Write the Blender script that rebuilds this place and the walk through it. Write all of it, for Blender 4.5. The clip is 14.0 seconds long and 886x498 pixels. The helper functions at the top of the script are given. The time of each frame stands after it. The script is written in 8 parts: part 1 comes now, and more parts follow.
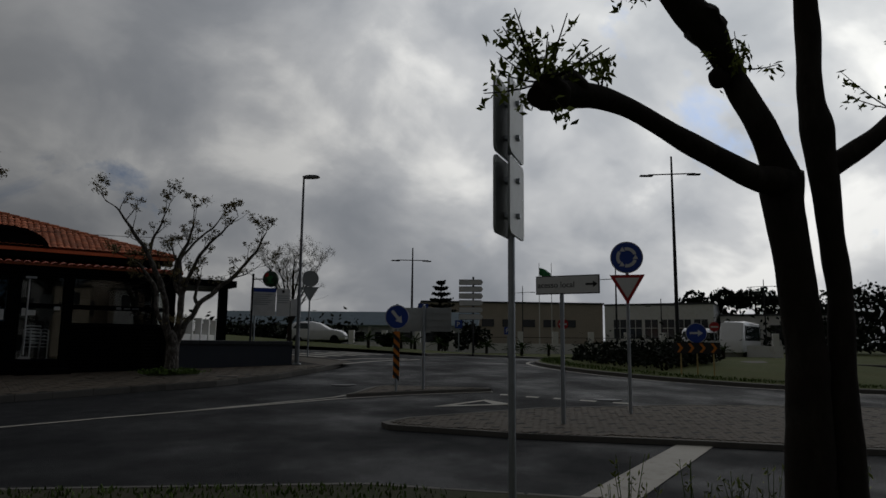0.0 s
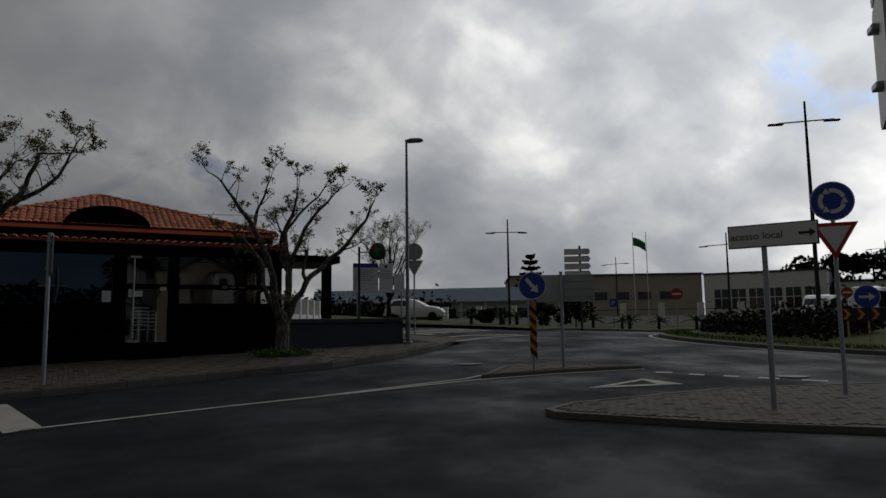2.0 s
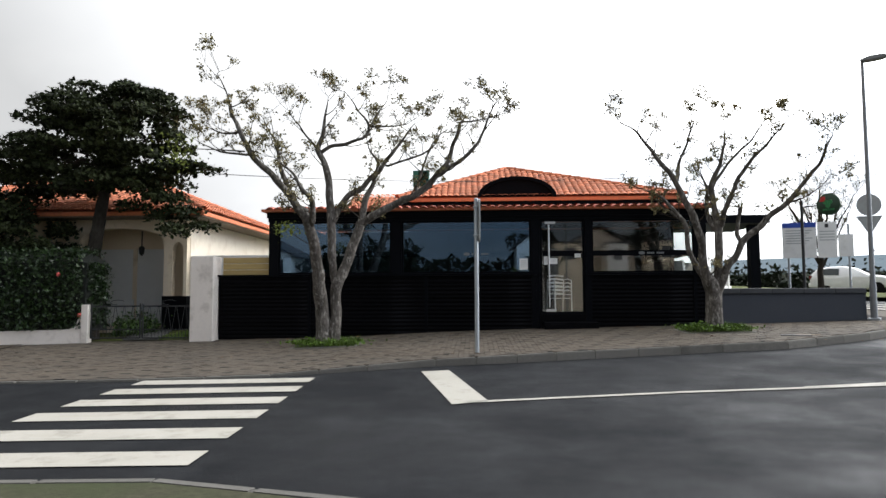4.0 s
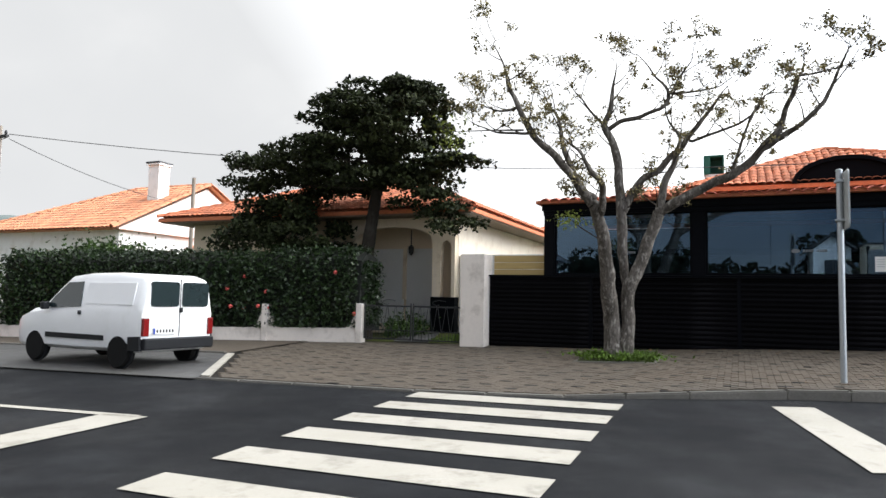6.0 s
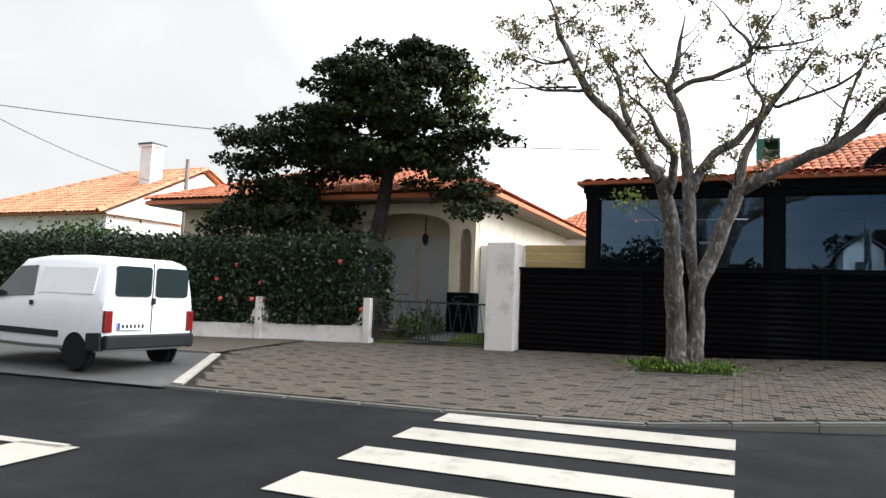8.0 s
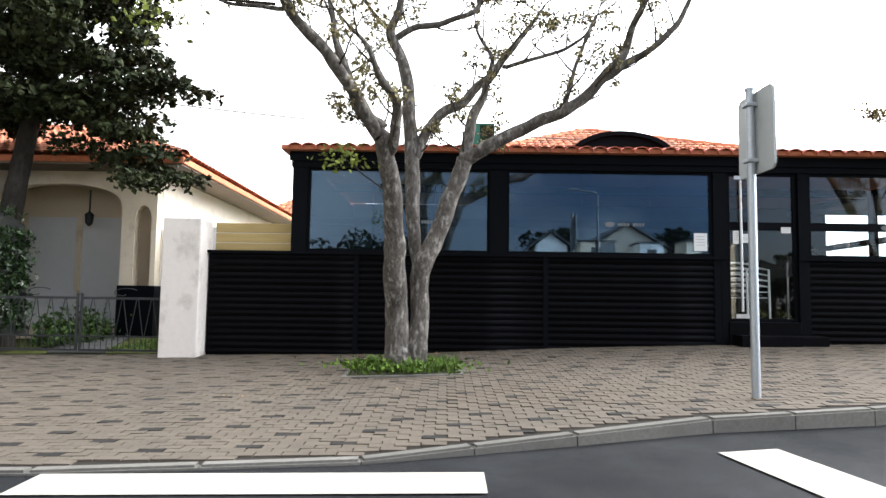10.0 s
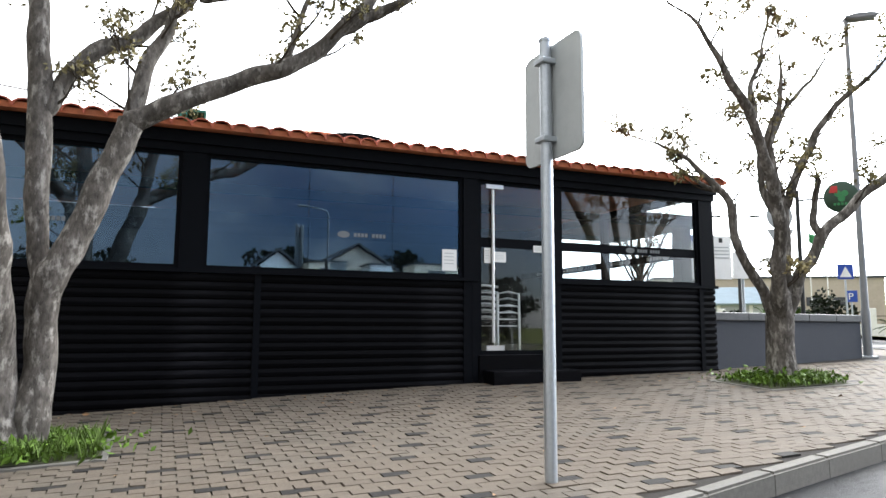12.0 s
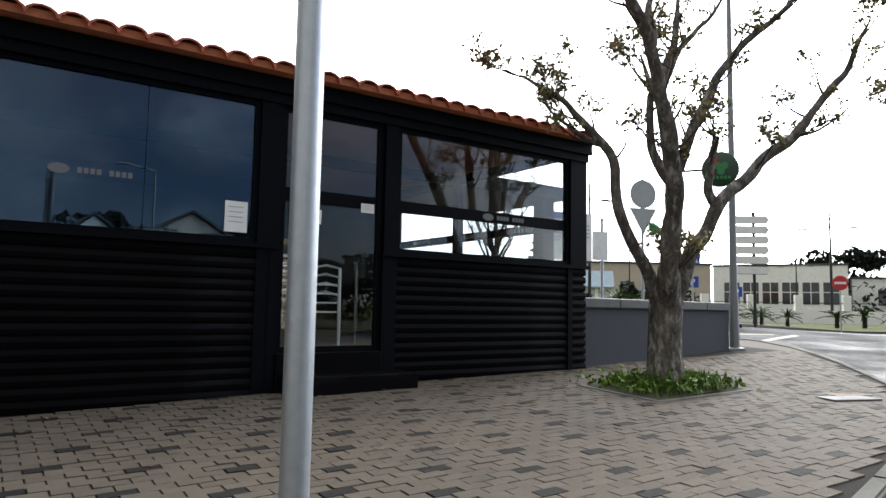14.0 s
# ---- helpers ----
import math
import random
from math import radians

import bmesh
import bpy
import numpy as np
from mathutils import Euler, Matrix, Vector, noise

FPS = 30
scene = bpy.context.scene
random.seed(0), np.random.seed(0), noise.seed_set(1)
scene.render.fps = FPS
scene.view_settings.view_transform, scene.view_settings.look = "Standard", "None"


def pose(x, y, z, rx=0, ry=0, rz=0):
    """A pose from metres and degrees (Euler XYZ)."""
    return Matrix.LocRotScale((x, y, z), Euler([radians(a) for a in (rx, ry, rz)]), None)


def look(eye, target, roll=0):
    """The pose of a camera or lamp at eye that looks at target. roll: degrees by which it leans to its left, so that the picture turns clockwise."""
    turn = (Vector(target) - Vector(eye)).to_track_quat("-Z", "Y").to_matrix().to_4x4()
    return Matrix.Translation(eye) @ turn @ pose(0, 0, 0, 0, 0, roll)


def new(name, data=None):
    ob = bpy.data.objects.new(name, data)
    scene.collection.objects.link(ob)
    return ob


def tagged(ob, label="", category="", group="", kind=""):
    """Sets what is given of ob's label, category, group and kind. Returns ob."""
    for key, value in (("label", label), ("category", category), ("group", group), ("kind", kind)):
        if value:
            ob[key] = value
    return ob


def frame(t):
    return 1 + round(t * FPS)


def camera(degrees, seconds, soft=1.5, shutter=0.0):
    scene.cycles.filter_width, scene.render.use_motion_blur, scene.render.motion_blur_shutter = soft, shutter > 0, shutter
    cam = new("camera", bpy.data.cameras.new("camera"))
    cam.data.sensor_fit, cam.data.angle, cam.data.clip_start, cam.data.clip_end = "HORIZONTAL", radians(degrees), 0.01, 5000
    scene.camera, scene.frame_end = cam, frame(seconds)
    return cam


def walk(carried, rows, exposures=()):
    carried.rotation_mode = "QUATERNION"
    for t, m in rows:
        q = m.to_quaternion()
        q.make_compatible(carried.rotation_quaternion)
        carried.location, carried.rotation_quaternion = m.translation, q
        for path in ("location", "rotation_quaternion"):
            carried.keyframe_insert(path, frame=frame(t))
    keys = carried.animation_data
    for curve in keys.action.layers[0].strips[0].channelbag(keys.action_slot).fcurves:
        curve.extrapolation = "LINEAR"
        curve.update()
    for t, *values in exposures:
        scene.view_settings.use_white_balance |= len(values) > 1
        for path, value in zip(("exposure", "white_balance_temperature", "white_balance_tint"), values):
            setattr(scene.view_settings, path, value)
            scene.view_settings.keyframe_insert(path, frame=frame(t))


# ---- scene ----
cam = camera(66.7, 14.0)
PATH = [
    (0, (0.901, 0.864, 1.578), (2.06, 2.47, 1.854), 0.6),
    (0.5, (0.98, 1.531, 1.566), (2.123, 3.144, 1.872), 1.9),
    (1, (1.05, 2.134, 1.56), (2.245, 3.712, 1.843), -0.9),
    (1.5, (0.998, 2.734, 1.544), (2.153, 4.345, 1.805), -0.2),
    (2, (1.027, 3.443, 1.485), (1.995, 5.18, 1.695), -0.8),
    (2.5, (0.964, 4.088, 1.429), (1.739, 5.921, 1.629), 1.0),
    (3, (0.911, 4.645, 1.423), (1.322, 6.59, 1.643), -1.8),
    (3.2, (0.863, 4.88, 1.428), (1.156, 6.85, 1.615), -1.0),
    (5.3, (-0.064, 7.305, 1.397), (-0.639, 9.217, 1.519), -0.1),
    (5.5, (-0.217, 7.515, 1.378), (-0.858, 9.403, 1.536), 1.1),
    (6, (-0.687, 8.093, 1.36), (-1.489, 9.919, 1.511), 1.2),
    (6.5, (-1.025, 8.541, 1.361), (-1.996, 10.282, 1.519), 2.4),
    (7, (-1.428, 9.032, 1.314), (-2.464, 10.736, 1.471), 2.5),
    (7.5, (-1.703, 9.515, 1.318), (-2.719, 11.234, 1.428), 4.4),
    (8, (-2.023, 10.088, 1.294), (-2.833, 11.91, 1.438), 2.2),
    (8.5, (-2.235, 10.683, 1.219), (-2.86, 12.58, 1.303), 1.2),
    (9, (-2.378, 11.286, 1.179), (-2.716, 13.257, 1.16), -0.4),
    (9.2, (-2.402, 11.526, 1.169), (-2.668, 13.507, 1.238), -0.3),
    (11.3, (-1.997, 14.395, 1.26), (-1.532, 16.331, 1.446), -0.3),
    (11.5, (-1.934, 14.664, 1.281), (-1.384, 16.579, 1.453), -1.1),
    (12, (-1.743, 15.181, 1.324), (-0.983, 17.016, 1.553), 0.2),
    (12.5, (-1.395, 15.743, 1.333), (-0.532, 17.532, 1.567), -1.2),
    (13, (-1.013, 16.343, 1.35), (-0.012, 18.067, 1.52), 2.0),
    (13.5, (-0.546, 16.816, 1.385), (0.516, 18.498, 1.593), 0.1),
    (14, (-0.082, 17.346, 1.426), (1.048, 18.988, 1.595), 1.1),
]
EXPOSURES = [(0, -4.4), (1.5, -4.45), (2.0, -4.15), (2.5, -3.45), (3.0, -2.2), (3.4, -1.55), (5.3, -0.85), (6.5, -0.75), (8.5, -0.45), (9.0, -0.2), (11.5, 0.1), (12.0, 0.05), (12.5, -1.05), (13.0, -1.0), (14.0, -0.85)]
walk(cam, [(t, look(eye, target, roll)) for t, eye, target, roll in PATH], EXPOSURES)

# ---- world, sun, exposure ----
SUN_AZ, SUN_EL = 66.0, 36.0     # degrees clockwise from +y, and above the horizon
world = bpy.data.worlds.new("sky")
scene.world = world
world.use_nodes = True
wt = world.node_tree
wt.nodes.clear()


def wn(kind, **kw):
    n = wt.nodes.new(kind)
    for k, v in kw.items():
        n.inputs[k].default_value = v
    return n


def wmath(op, a, b=None):
    n = wt.nodes.new("ShaderNodeMath")
    n.operation = op
    for i, v in enumerate((a, b)):
        if v is None:
            continue
        if isinstance(v, (int, float)):
            n.inputs[i].default_value = v
        else:
            wt.links.new(v, n.inputs[i])
    return n.outputs[0]


def wramp(fac, stops):
    n = wt.nodes.new("ShaderNodeValToRGB")
    while len(n.color_ramp.elements) < len(stops):
        n.color_ramp.elements.new(0.5)
    for e, (p, c) in zip(n.color_ramp.elements, stops):
        e.position, e.color = p, (*c, 1)
    wt.links.new(fac, n.inputs[0])
    return n.outputs[0]


def wmix(fac, a, b, mode="MIX"):
    n = wt.nodes.new("ShaderNodeMix")
    n.data_type, n.blend_type = "RGBA", mode
    for s, v in ((n.inputs[0], fac), (n.inputs[6], a), (n.inputs[7], b)):
        if isinstance(v, (int, float)):
            s.default_value = v
        elif isinstance(v, tuple):
            s.default_value = (*v, 1)
        else:
            wt.links.new(v, s)
    return n.outputs[2]


sky = wt.nodes.new("ShaderNodeTexSky")
sky.sky_type, sky.sun_disc = "NISHITA", False
sky.sun_elevation, sky.sun_rotation = radians(SUN_EL), radians(SUN_AZ)
co = wt.nodes.new("ShaderNodeTexCoord").outputs["Generated"]
sep = wt.nodes.new("ShaderNodeSeparateXYZ")
wt.links.new(co, sep.inputs[0])
up = wmath("ADD", wmath("MAXIMUM", sep.outputs[2], 0.0), 0.62)
flat = wt.nodes.new("ShaderNodeCombineXYZ")
wt.links.new(wmath("DIVIDE", sep.outputs[0], up), flat.inputs[0])
wt.links.new(wmath("DIVIDE", sep.outputs[1], up), flat.inputs[1])


def cloud(scale, detail, rough, off, warp=0.0):
    m = wt.nodes.new("ShaderNodeMapping")
    m.inputs[1].default_value = off
    wt.links.new(flat.outputs[0], m.inputs[0])
    n = wt.nodes.new("ShaderNodeTexNoise")
    n.inputs["Scale"].default_value, n.inputs["Detail"].default_value = scale, detail
    n.inputs["Roughness"].default_value, n.inputs["Distortion"].default_value = rough, warp
    wt.links.new(m.outputs[0], n.inputs[0])
    return n.outputs[0]


big = cloud(1.7, 4, 0.5, (2.3, 0.7, 0), 0.2)
puff = cloud(4.6, 10, 0.52, (0.4, 3.1, 0), 0.25)
gaps = cloud(2.4, 8, 0.6, (7.2, 1.4, 0), 0.5)
dens = wmath("ADD", wmath("MULTIPLY", big, 0.5), wmath("MULTIPLY", puff, 0.5))
grey = wramp(dens, [(0.36, (0.5, 0.535, 0.59)), (0.45, (0.64, 0.67, 0.72)), (0.53, (0.9, 0.92, 0.95)), (0.6, (1.4, 1.4, 1.38))])
# thin bright cloud towards the hidden sun, and the pale even veil in the west
sv = Vector((math.sin(radians(SUN_AZ)) * math.cos(radians(SUN_EL)), math.cos(radians(SUN_AZ)) * math.cos(radians(SUN_EL)), math.sin(radians(SUN_EL))))
dot = wt.nodes.new("ShaderNodeVectorMath")
dot.operation = "DOT_PRODUCT"
dot.inputs[1].default_value = sv
wt.links.new(co, dot.inputs[0])
glow = wramp(dot.outputs["Value"], [(0.0, (1.05, 1.05, 1.05)), (0.3, (2.3, 2.3, 2.3)), (0.5, (3.9, 3.9, 3.9)), (0.75, (8.2, 8.2, 8.2)), (0.9, (13.5, 13.5, 13.4)), (1.0, (18, 18, 17.5))])
west = wramp(wmath("ADD", wmath("MULTIPLY", sep.outputs[0], -0.5), 0.5), [(0.42, (0, 0, 0)), (0.72, (1, 1, 1))])
veil = wmix(wmath("MULTIPLY", west, 0.88), grey, (1.4, 1.42, 1.44))
bright = wmix(1.0, veil, glow, "MULTIPLY")
south = wramp(wmath("MULTIPLY", sep.outputs[1], -1.0), [(0.15, (0, 0, 0)), (0.6, (1, 1, 1))])
torn = wramp(gaps, [(0.42, (0, 0, 0)), (0.54, (1, 1, 1))])
hole = wmath("MAXIMUM", wramp(gaps, [(0.6, (0, 0, 0)), (0.67, (1, 1, 1))]), wmath("MULTIPLY", south, wmath("ADD", 0.45, wmath("MULTIPLY", torn, 0.55))))
blue = wmix(1.0, wmix(1.0, sky.outputs[0], (0.06, 0.075, 0.1), "MULTIPLY"), glow, "MULTIPLY")
full = wmix(wmath("MULTIPLY", hole, wmath("SUBTRACT", 0.8, wmath("MULTIPLY", west, 1.5))), bright, blue)
bg = wt.nodes.new("ShaderNodeBackground")
bg.inputs[1].default_value = 1.0
wt.links.new(full, bg.inputs[0])
wt.links.new(bg.outputs[0], wt.nodes.new("ShaderNodeOutputWorld").inputs[0])

sun = new("sun", bpy.data.lights.new("sun", "SUN"))
sun.data.energy, sun.data.angle, sun.data.color = 1.5, radians(12), (1.0, 0.96, 0.9)
sun.matrix_world = look(sv * 60, (0, 0, 0))


# ---- materials ----
MATS = {}


def mat(name, base, rough=0.8, metal=0.0, var=0.15, scale=6.0, bump=0.0, bscale=60.0, alt=None, big_scale=0.6, island=0.0, objrand=0.0, spec=0.5, rvar=0.0, stain=None, stretch=None, coat=0.0):
    """A surface with colour variation at two scales, fine relief and optional change from piece to piece."""
    if name in MATS:
        return MATS[name]
    m = MATS[name] = bpy.data.materials.new(name)
    m.use_nodes = True
    t = m.node_tree
    b = t.nodes["Principled BSDF"]
    b.inputs["Roughness"].default_value, b.inputs["Metallic"].default_value = rough, metal
    b.inputs["Specular IOR Level"].default_value = spec
    b.inputs["Coat Weight"].default_value = coat
    tc = t.nodes.new("ShaderNodeTexCoord").outputs["Object"]
    if stretch:
        mp = t.nodes.new("ShaderNodeMapping")
        mp.inputs[3].default_value = stretch
        t.links.new(tc, mp.inputs[0])
        tc = mp.outputs[0]

    def tex(s, d=4, r=0.55):
        n = t.nodes.new("ShaderNodeTexNoise")
        n.inputs["Scale"].default_value, n.inputs["Detail"].default_value, n.inputs["Roughness"].default_value = s, d, r
        t.links.new(tc, n.inputs[0])
        return n.outputs[0]

    def mix(f, a, c, mode="MIX"):
        n = t.nodes.new("ShaderNodeMix")
        n.data_type, n.blend_type = "RGBA", mode
        for s, v in ((n.inputs[0], f), (n.inputs[6], a), (n.inputs[7], c)):
            if isinstance(v, (int, float)):
                s.default_value = v
            elif isinstance(v, tuple):
                s.default_value = (*v, 1)
            else:
                t.links.new(v, s)
        return n.outputs[2]

    def rng(v, lo, hi, a=0.3, c=0.7):
        n = t.nodes.new("ShaderNodeMapRange")
        n.inputs[1].default_value, n.inputs[2].default_value = a, c
        n.inputs[3].default_value, n.inputs[4].default_value = lo, hi
        t.links.new(v, n.inputs[0])
        return n.outputs[0]

    fine, wide = tex(scale, 6, 0.6), tex(big_scale, 3)
    col = mix(rng(fine, 0, 1), tuple(c * (1 - var) for c in base), tuple(min(1, c * (1 + var)) for c in base))
    col = mix(rng(wide, 0, 0.8), col, alt or tuple(c * (1 - 0.8 * var) for c in base))
    if stain:
        col = mix(rng(tex(big_scale * 2.7, 7, 0.68), 0, 0.85, 0.52, 0.66), col, stain)
    if island or objrand:
        r = t.nodes.new("ShaderNodeObjectInfo").outputs["Random"] if objrand else t.nodes.new("ShaderNodeNewGeometry").outputs["Random Per Island"]
        k = island or objrand
        col = mix(1.0, col, mix(rng(r, 0, 1, 0, 1), (1 - k, 1 - k, 1 - k), (1 + k, 1 + k, 1 + k)), "MULTIPLY")
    t.links.new(col, b.inputs["Base Color"])
    if rvar:
        t.links.new(rng(tex(big_scale * 1.7, 5, 0.6), max(0.05, rough - rvar), min(1, rough + rvar), 0.35, 0.65), b.inputs["Roughness"])
    if bump:
        n = t.nodes.new("ShaderNodeBump")
        n.inputs["Strength"].default_value, n.inputs["Distance"].default_value = bump, 0.01
        t.links.new(tex(bscale, 5, 0.65), n.inputs["Height"])
        t.links.new(n.outputs[0], b.inputs["Normal"])
    return m


def glass(name, tint, gloss_ior=1.52, see=0.6):
    """A flat pane: mirror by Fresnel, clear with a tint for the rest."""
    if name in MATS:
        return MATS[name]
    m = MATS[name] = bpy.data.materials.new(name)
    m.use_nodes = True
    t = m.node_tree
    t.nodes.clear()
    lw = t.nodes.new("ShaderNodeLayerWeight")
    lw.inputs[0].default_value = 0.5
    pw = t.nodes.new("ShaderNodeMath")
    pw.operation, pw.inputs[1].default_value = "POWER", 2.5
    t.links.new(lw.outputs["Facing"], pw.inputs[0])
    fr = t.nodes.new("ShaderNodeMapRange")
    fr.inputs[3].default_value, fr.inputs[4].default_value = gloss_ior, 0.75
    t.links.new(pw.outputs[0], fr.inputs[0])
    gl = t.nodes.new("ShaderNodeBsdfGlossy")
    gl.inputs["Roughness"].default_value = 0.01
    gl.inputs["Color"].default_value = (0.5, 0.74, 1.0, 1) if see < 0.7 else (1, 1, 1, 1)
    tr = t.nodes.new("ShaderNodeBsdfTransparent")
    tr.inputs[0].default_value = (*tint, 1)
    mx = t.nodes.new("ShaderNodeMixShader")
    t.links.new(fr.outputs[0], mx.inputs[0])
    t.links.new(tr.outputs[0], mx.inputs[1])
    t.links.new(gl.outputs[0], mx.inputs[2])
    t.links.new(mx.outputs[0], t.nodes.new("ShaderNodeOutputMaterial").inputs[0])
    return m


ASPHALT = mat("asphalt", (0.0082, 0.009, 0.0107), 0.64, var=0.95, scale=90, bump=1.0, bscale=110, alt=(0.006, 0.0067, 0.0079), big_scale=0.25, rvar=0.2, stain=(0.0165, 0.0178, 0.0198), spec=0.11)
ASPHALT_OLD = mat("asphalt_old", (0.065, 0.063, 0.058), 0.55, var=0.3, scale=80, bump=0.5, bscale=150, alt=(0.055, 0.055, 0.057), big_scale=0.5, rvar=0.15)
PAINT = mat("road_paint", (0.37, 0.345, 0.3), 0.7, var=0.08, scale=40, bump=0.35, bscale=160, alt=(0.32, 0.3, 0.25), big_scale=1.2, stain=(0.24, 0.225, 0.185))
KERB = mat("kerb_concrete", (0.135, 0.128, 0.115), 0.85, var=0.2, scale=30, bump=0.5, bscale=90, stain=(0.1, 0.096, 0.085), objrand=0.15, spec=0.15)
PAVER = mat("paver", (0.1, 0.081, 0.062), 0.75, var=0.18, scale=45, bump=0.5, bscale=120, alt=(0.088, 0.075, 0.06), big_scale=0.5, island=0.1, stain=(0.075, 0.065, 0.052), spec=0.15)
PAVER_P = mat("paver_piece", (0.1, 0.081, 0.062), 0.75, var=0.18, scale=45, bump=0.5, bscale=120, objrand=0.09, big_scale=0.5, spec=0.15)
PAVER_D = mat("paver_dark", (0.017, 0.0155, 0.014), 0.75, var=0.18, scale=45, bump=0.5, bscale=120, island=0.15, big_scale=0.5, spec=0.15)
PAVER_DP = mat("paver_dark_piece", (0.017, 0.0155, 0.014), 0.75, var=0.18, scale=45, bump=0.5, bscale=120, objrand=0.15, spec=0.15)
JOINT = mat("joint_sand", (0.022, 0.019, 0.016), 0.95, var=0.3, scale=60, bump=0.4, spec=0.15)
SOIL = mat("verge_soil", (0.05, 0.045, 0.03), 0.95, var=0.4, scale=14, bump=0.8, bscale=40, alt=(0.035, 0.045, 0.018), big_scale=1.0, spec=0.15)
GRASS = mat("grass_ground", (0.06, 0.075, 0.016), 0.95, var=0.4, scale=8, bump=0.8, bscale=30, alt=(0.075, 0.078, 0.022), big_scale=0.4, spec=0.15)
GRASSB = mat("grass_blade", (0.08, 0.125, 0.026), 0.7, var=0.3, scale=3, island=0.35, spec=0.15)
CLAD = mat("black_cladding", (0.002, 0.002, 0.0028), 0.5, var=0.25, scale=25, bump=0.15, bscale=50, objrand=0.35, stain=(0.01, 0.01, 0.012), stretch=(0.2, 1, 1), spec=0.05)
FRAME_B = mat("black_frame", (0.002, 0.0026, 0.0042), 0.5, var=0.2, scale=20, bump=0.1, spec=0.06)
GREYWALL = mat("grey_render", (0.026, 0.031, 0.042), 0.85, var=0.12, scale=18, bump=0.3, bscale=70, stain=(0.03, 0.034, 0.042))
COPING = mat("dark_coping", (0.012, 0.013, 0.016), 0.45, var=0.3, scale=20, bump=0.2, stain=(0.03, 0.03, 0.033))
SHEDWALL = mat("pale_shed_wall", (0.5, 0.52, 0.53), 0.8, var=0.1, scale=3, stain=(0.36, 0.37, 0.37))
GREYCAP = mat("grey_cap", (0.05, 0.052, 0.058), 0.6, var=0.25, scale=20, bump=0.2, stain=(0.14, 0.14, 0.145))
TILE = mat("clay_tile", (0.55, 0.17, 0.075), 0.85, var=0.2, scale=18, bump=0.3, bscale=60, alt=(0.45, 0.135, 0.06), island=0.25, stain=(0.33, 0.12, 0.06))
TILE_P = mat("clay_tile_piece", (0.42, 0.1, 0.055), 0.8, var=0.2, scale=18, bump=0.3, objrand=0.2)
TILE_L = mat("clay_tile_pale", (0.62, 0.27, 0.14), 0.85, var=0.2, scale=14, bump=0.3, bscale=60, alt=(0.52, 0.2, 0.1), island=0.25, stain=(0.4, 0.2, 0.12))
WHITE = mat("white_render", (0.84, 0.83, 0.81), 0.9, var=0.04, scale=12, bump=0.25, bscale=60, alt=(0.81, 0.79, 0.76), stain=(0.7, 0.68, 0.63))
PINKISH = mat("garden_wall_render", (0.72, 0.66, 0.6), 0.9, var=0.05, scale=12, bump=0.3, bscale=60, stain=(0.5, 0.45, 0.4))
BEIGE = mat("beige_render", (0.8, 0.68, 0.52), 0.9, var=0.05, scale=12, bump=0.25, stain=(0.6, 0.48, 0.35))
SHUTTER = mat("pale_shutter", (0.74, 0.73, 0.71), 0.6, var=0.04, scale=6)
# cream for the bungalow's side wall, lightened to look sunlit
CREAM_SUNLIT = mat("cream_render_sunlit", (0.86, 0.78, 0.66), 0.9, var=0.04, scale=12, bump=0.2, stain=(0.74, 0.65, 0.53))
SOFFIT = mat("eave_boards", (0.2, 0.15, 0.11), 0.8, var=0.2, scale=8, stretch=(0.3, 4, 1))
# the beige render again, darkened for the shade under the porch
BEIGE_SHADED = mat("beige_render_shaded", (0.76, 0.62, 0.46), 0.9, var=0.05, scale=12, bump=0.2)
TAN = mat("tan_render", (0.5, 0.43, 0.35), 0.9, var=0.08, scale=3, alt=(0.44, 0.38, 0.31))
PALEBLUE = mat("pale_blue_sheet", (0.36, 0.45, 0.52), 0.6, var=0.1, scale=2, alt=(0.3, 0.38, 0.45), stretch=(1, 1, 4))
DARKGLASS = mat("dark_window", (0.02, 0.023, 0.027), 0.08, var=0.2, scale=2, spec=0.7)
GALV = mat("galvanised_steel", (0.42, 0.45, 0.48), 0.42, 0.75, var=0.12, scale=25, bump=0.08, bscale=40, stain=(0.33, 0.36, 0.39))
SIGNBACK = mat("sign_back_grey", (0.38, 0.4, 0.4), 0.5, 0.3, var=0.06, scale=9, stain=(0.3, 0.315, 0.315))
ALU = mat("aluminium", (0.6, 0.6, 0.61), 0.35, 0.8, var=0.08, scale=30)
S_BLUE = mat("sign_blue", (0.015, 0.06, 0.36), 0.4, var=0.08, scale=10)
S_WHITE = mat("sign_white", (0.78, 0.78, 0.76), 0.4, var=0.04, scale=10, stain=(0.65, 0.65, 0.62))
S_RED = mat("sign_red", (0.5, 0.02, 0.02), 0.4, var=0.08, scale=10)
S_BLACK = mat("sign_black", (0.015, 0.015, 0.016), 0.5, var=0.1)
S_ORANGE = mat("sign_orange", (0.75, 0.24, 0.03), 0.45, var=0.1, scale=10)
S_GREEN = mat("sign_green", (0.02, 0.2, 0.06), 0.4, var=0.1)
LAMPGREY = mat("lamp_pole_grey", (0.2, 0.21, 0.22), 0.5, 0.5, var=0.1, scale=12)
DARKMETAL = mat("dark_metal", (0.03, 0.031, 0.033), 0.5, 0.5, var=0.15, scale=20)
BARK = mat("grey_bark", (0.125, 0.112, 0.1), 0.95, var=0.6, scale=26, bump=1.0, bscale=30, alt=(0.03, 0.026, 0.021), big_scale=4.5, stain=(0.33, 0.31, 0.28), stretch=(1, 1, 0.45), spec=0.15)
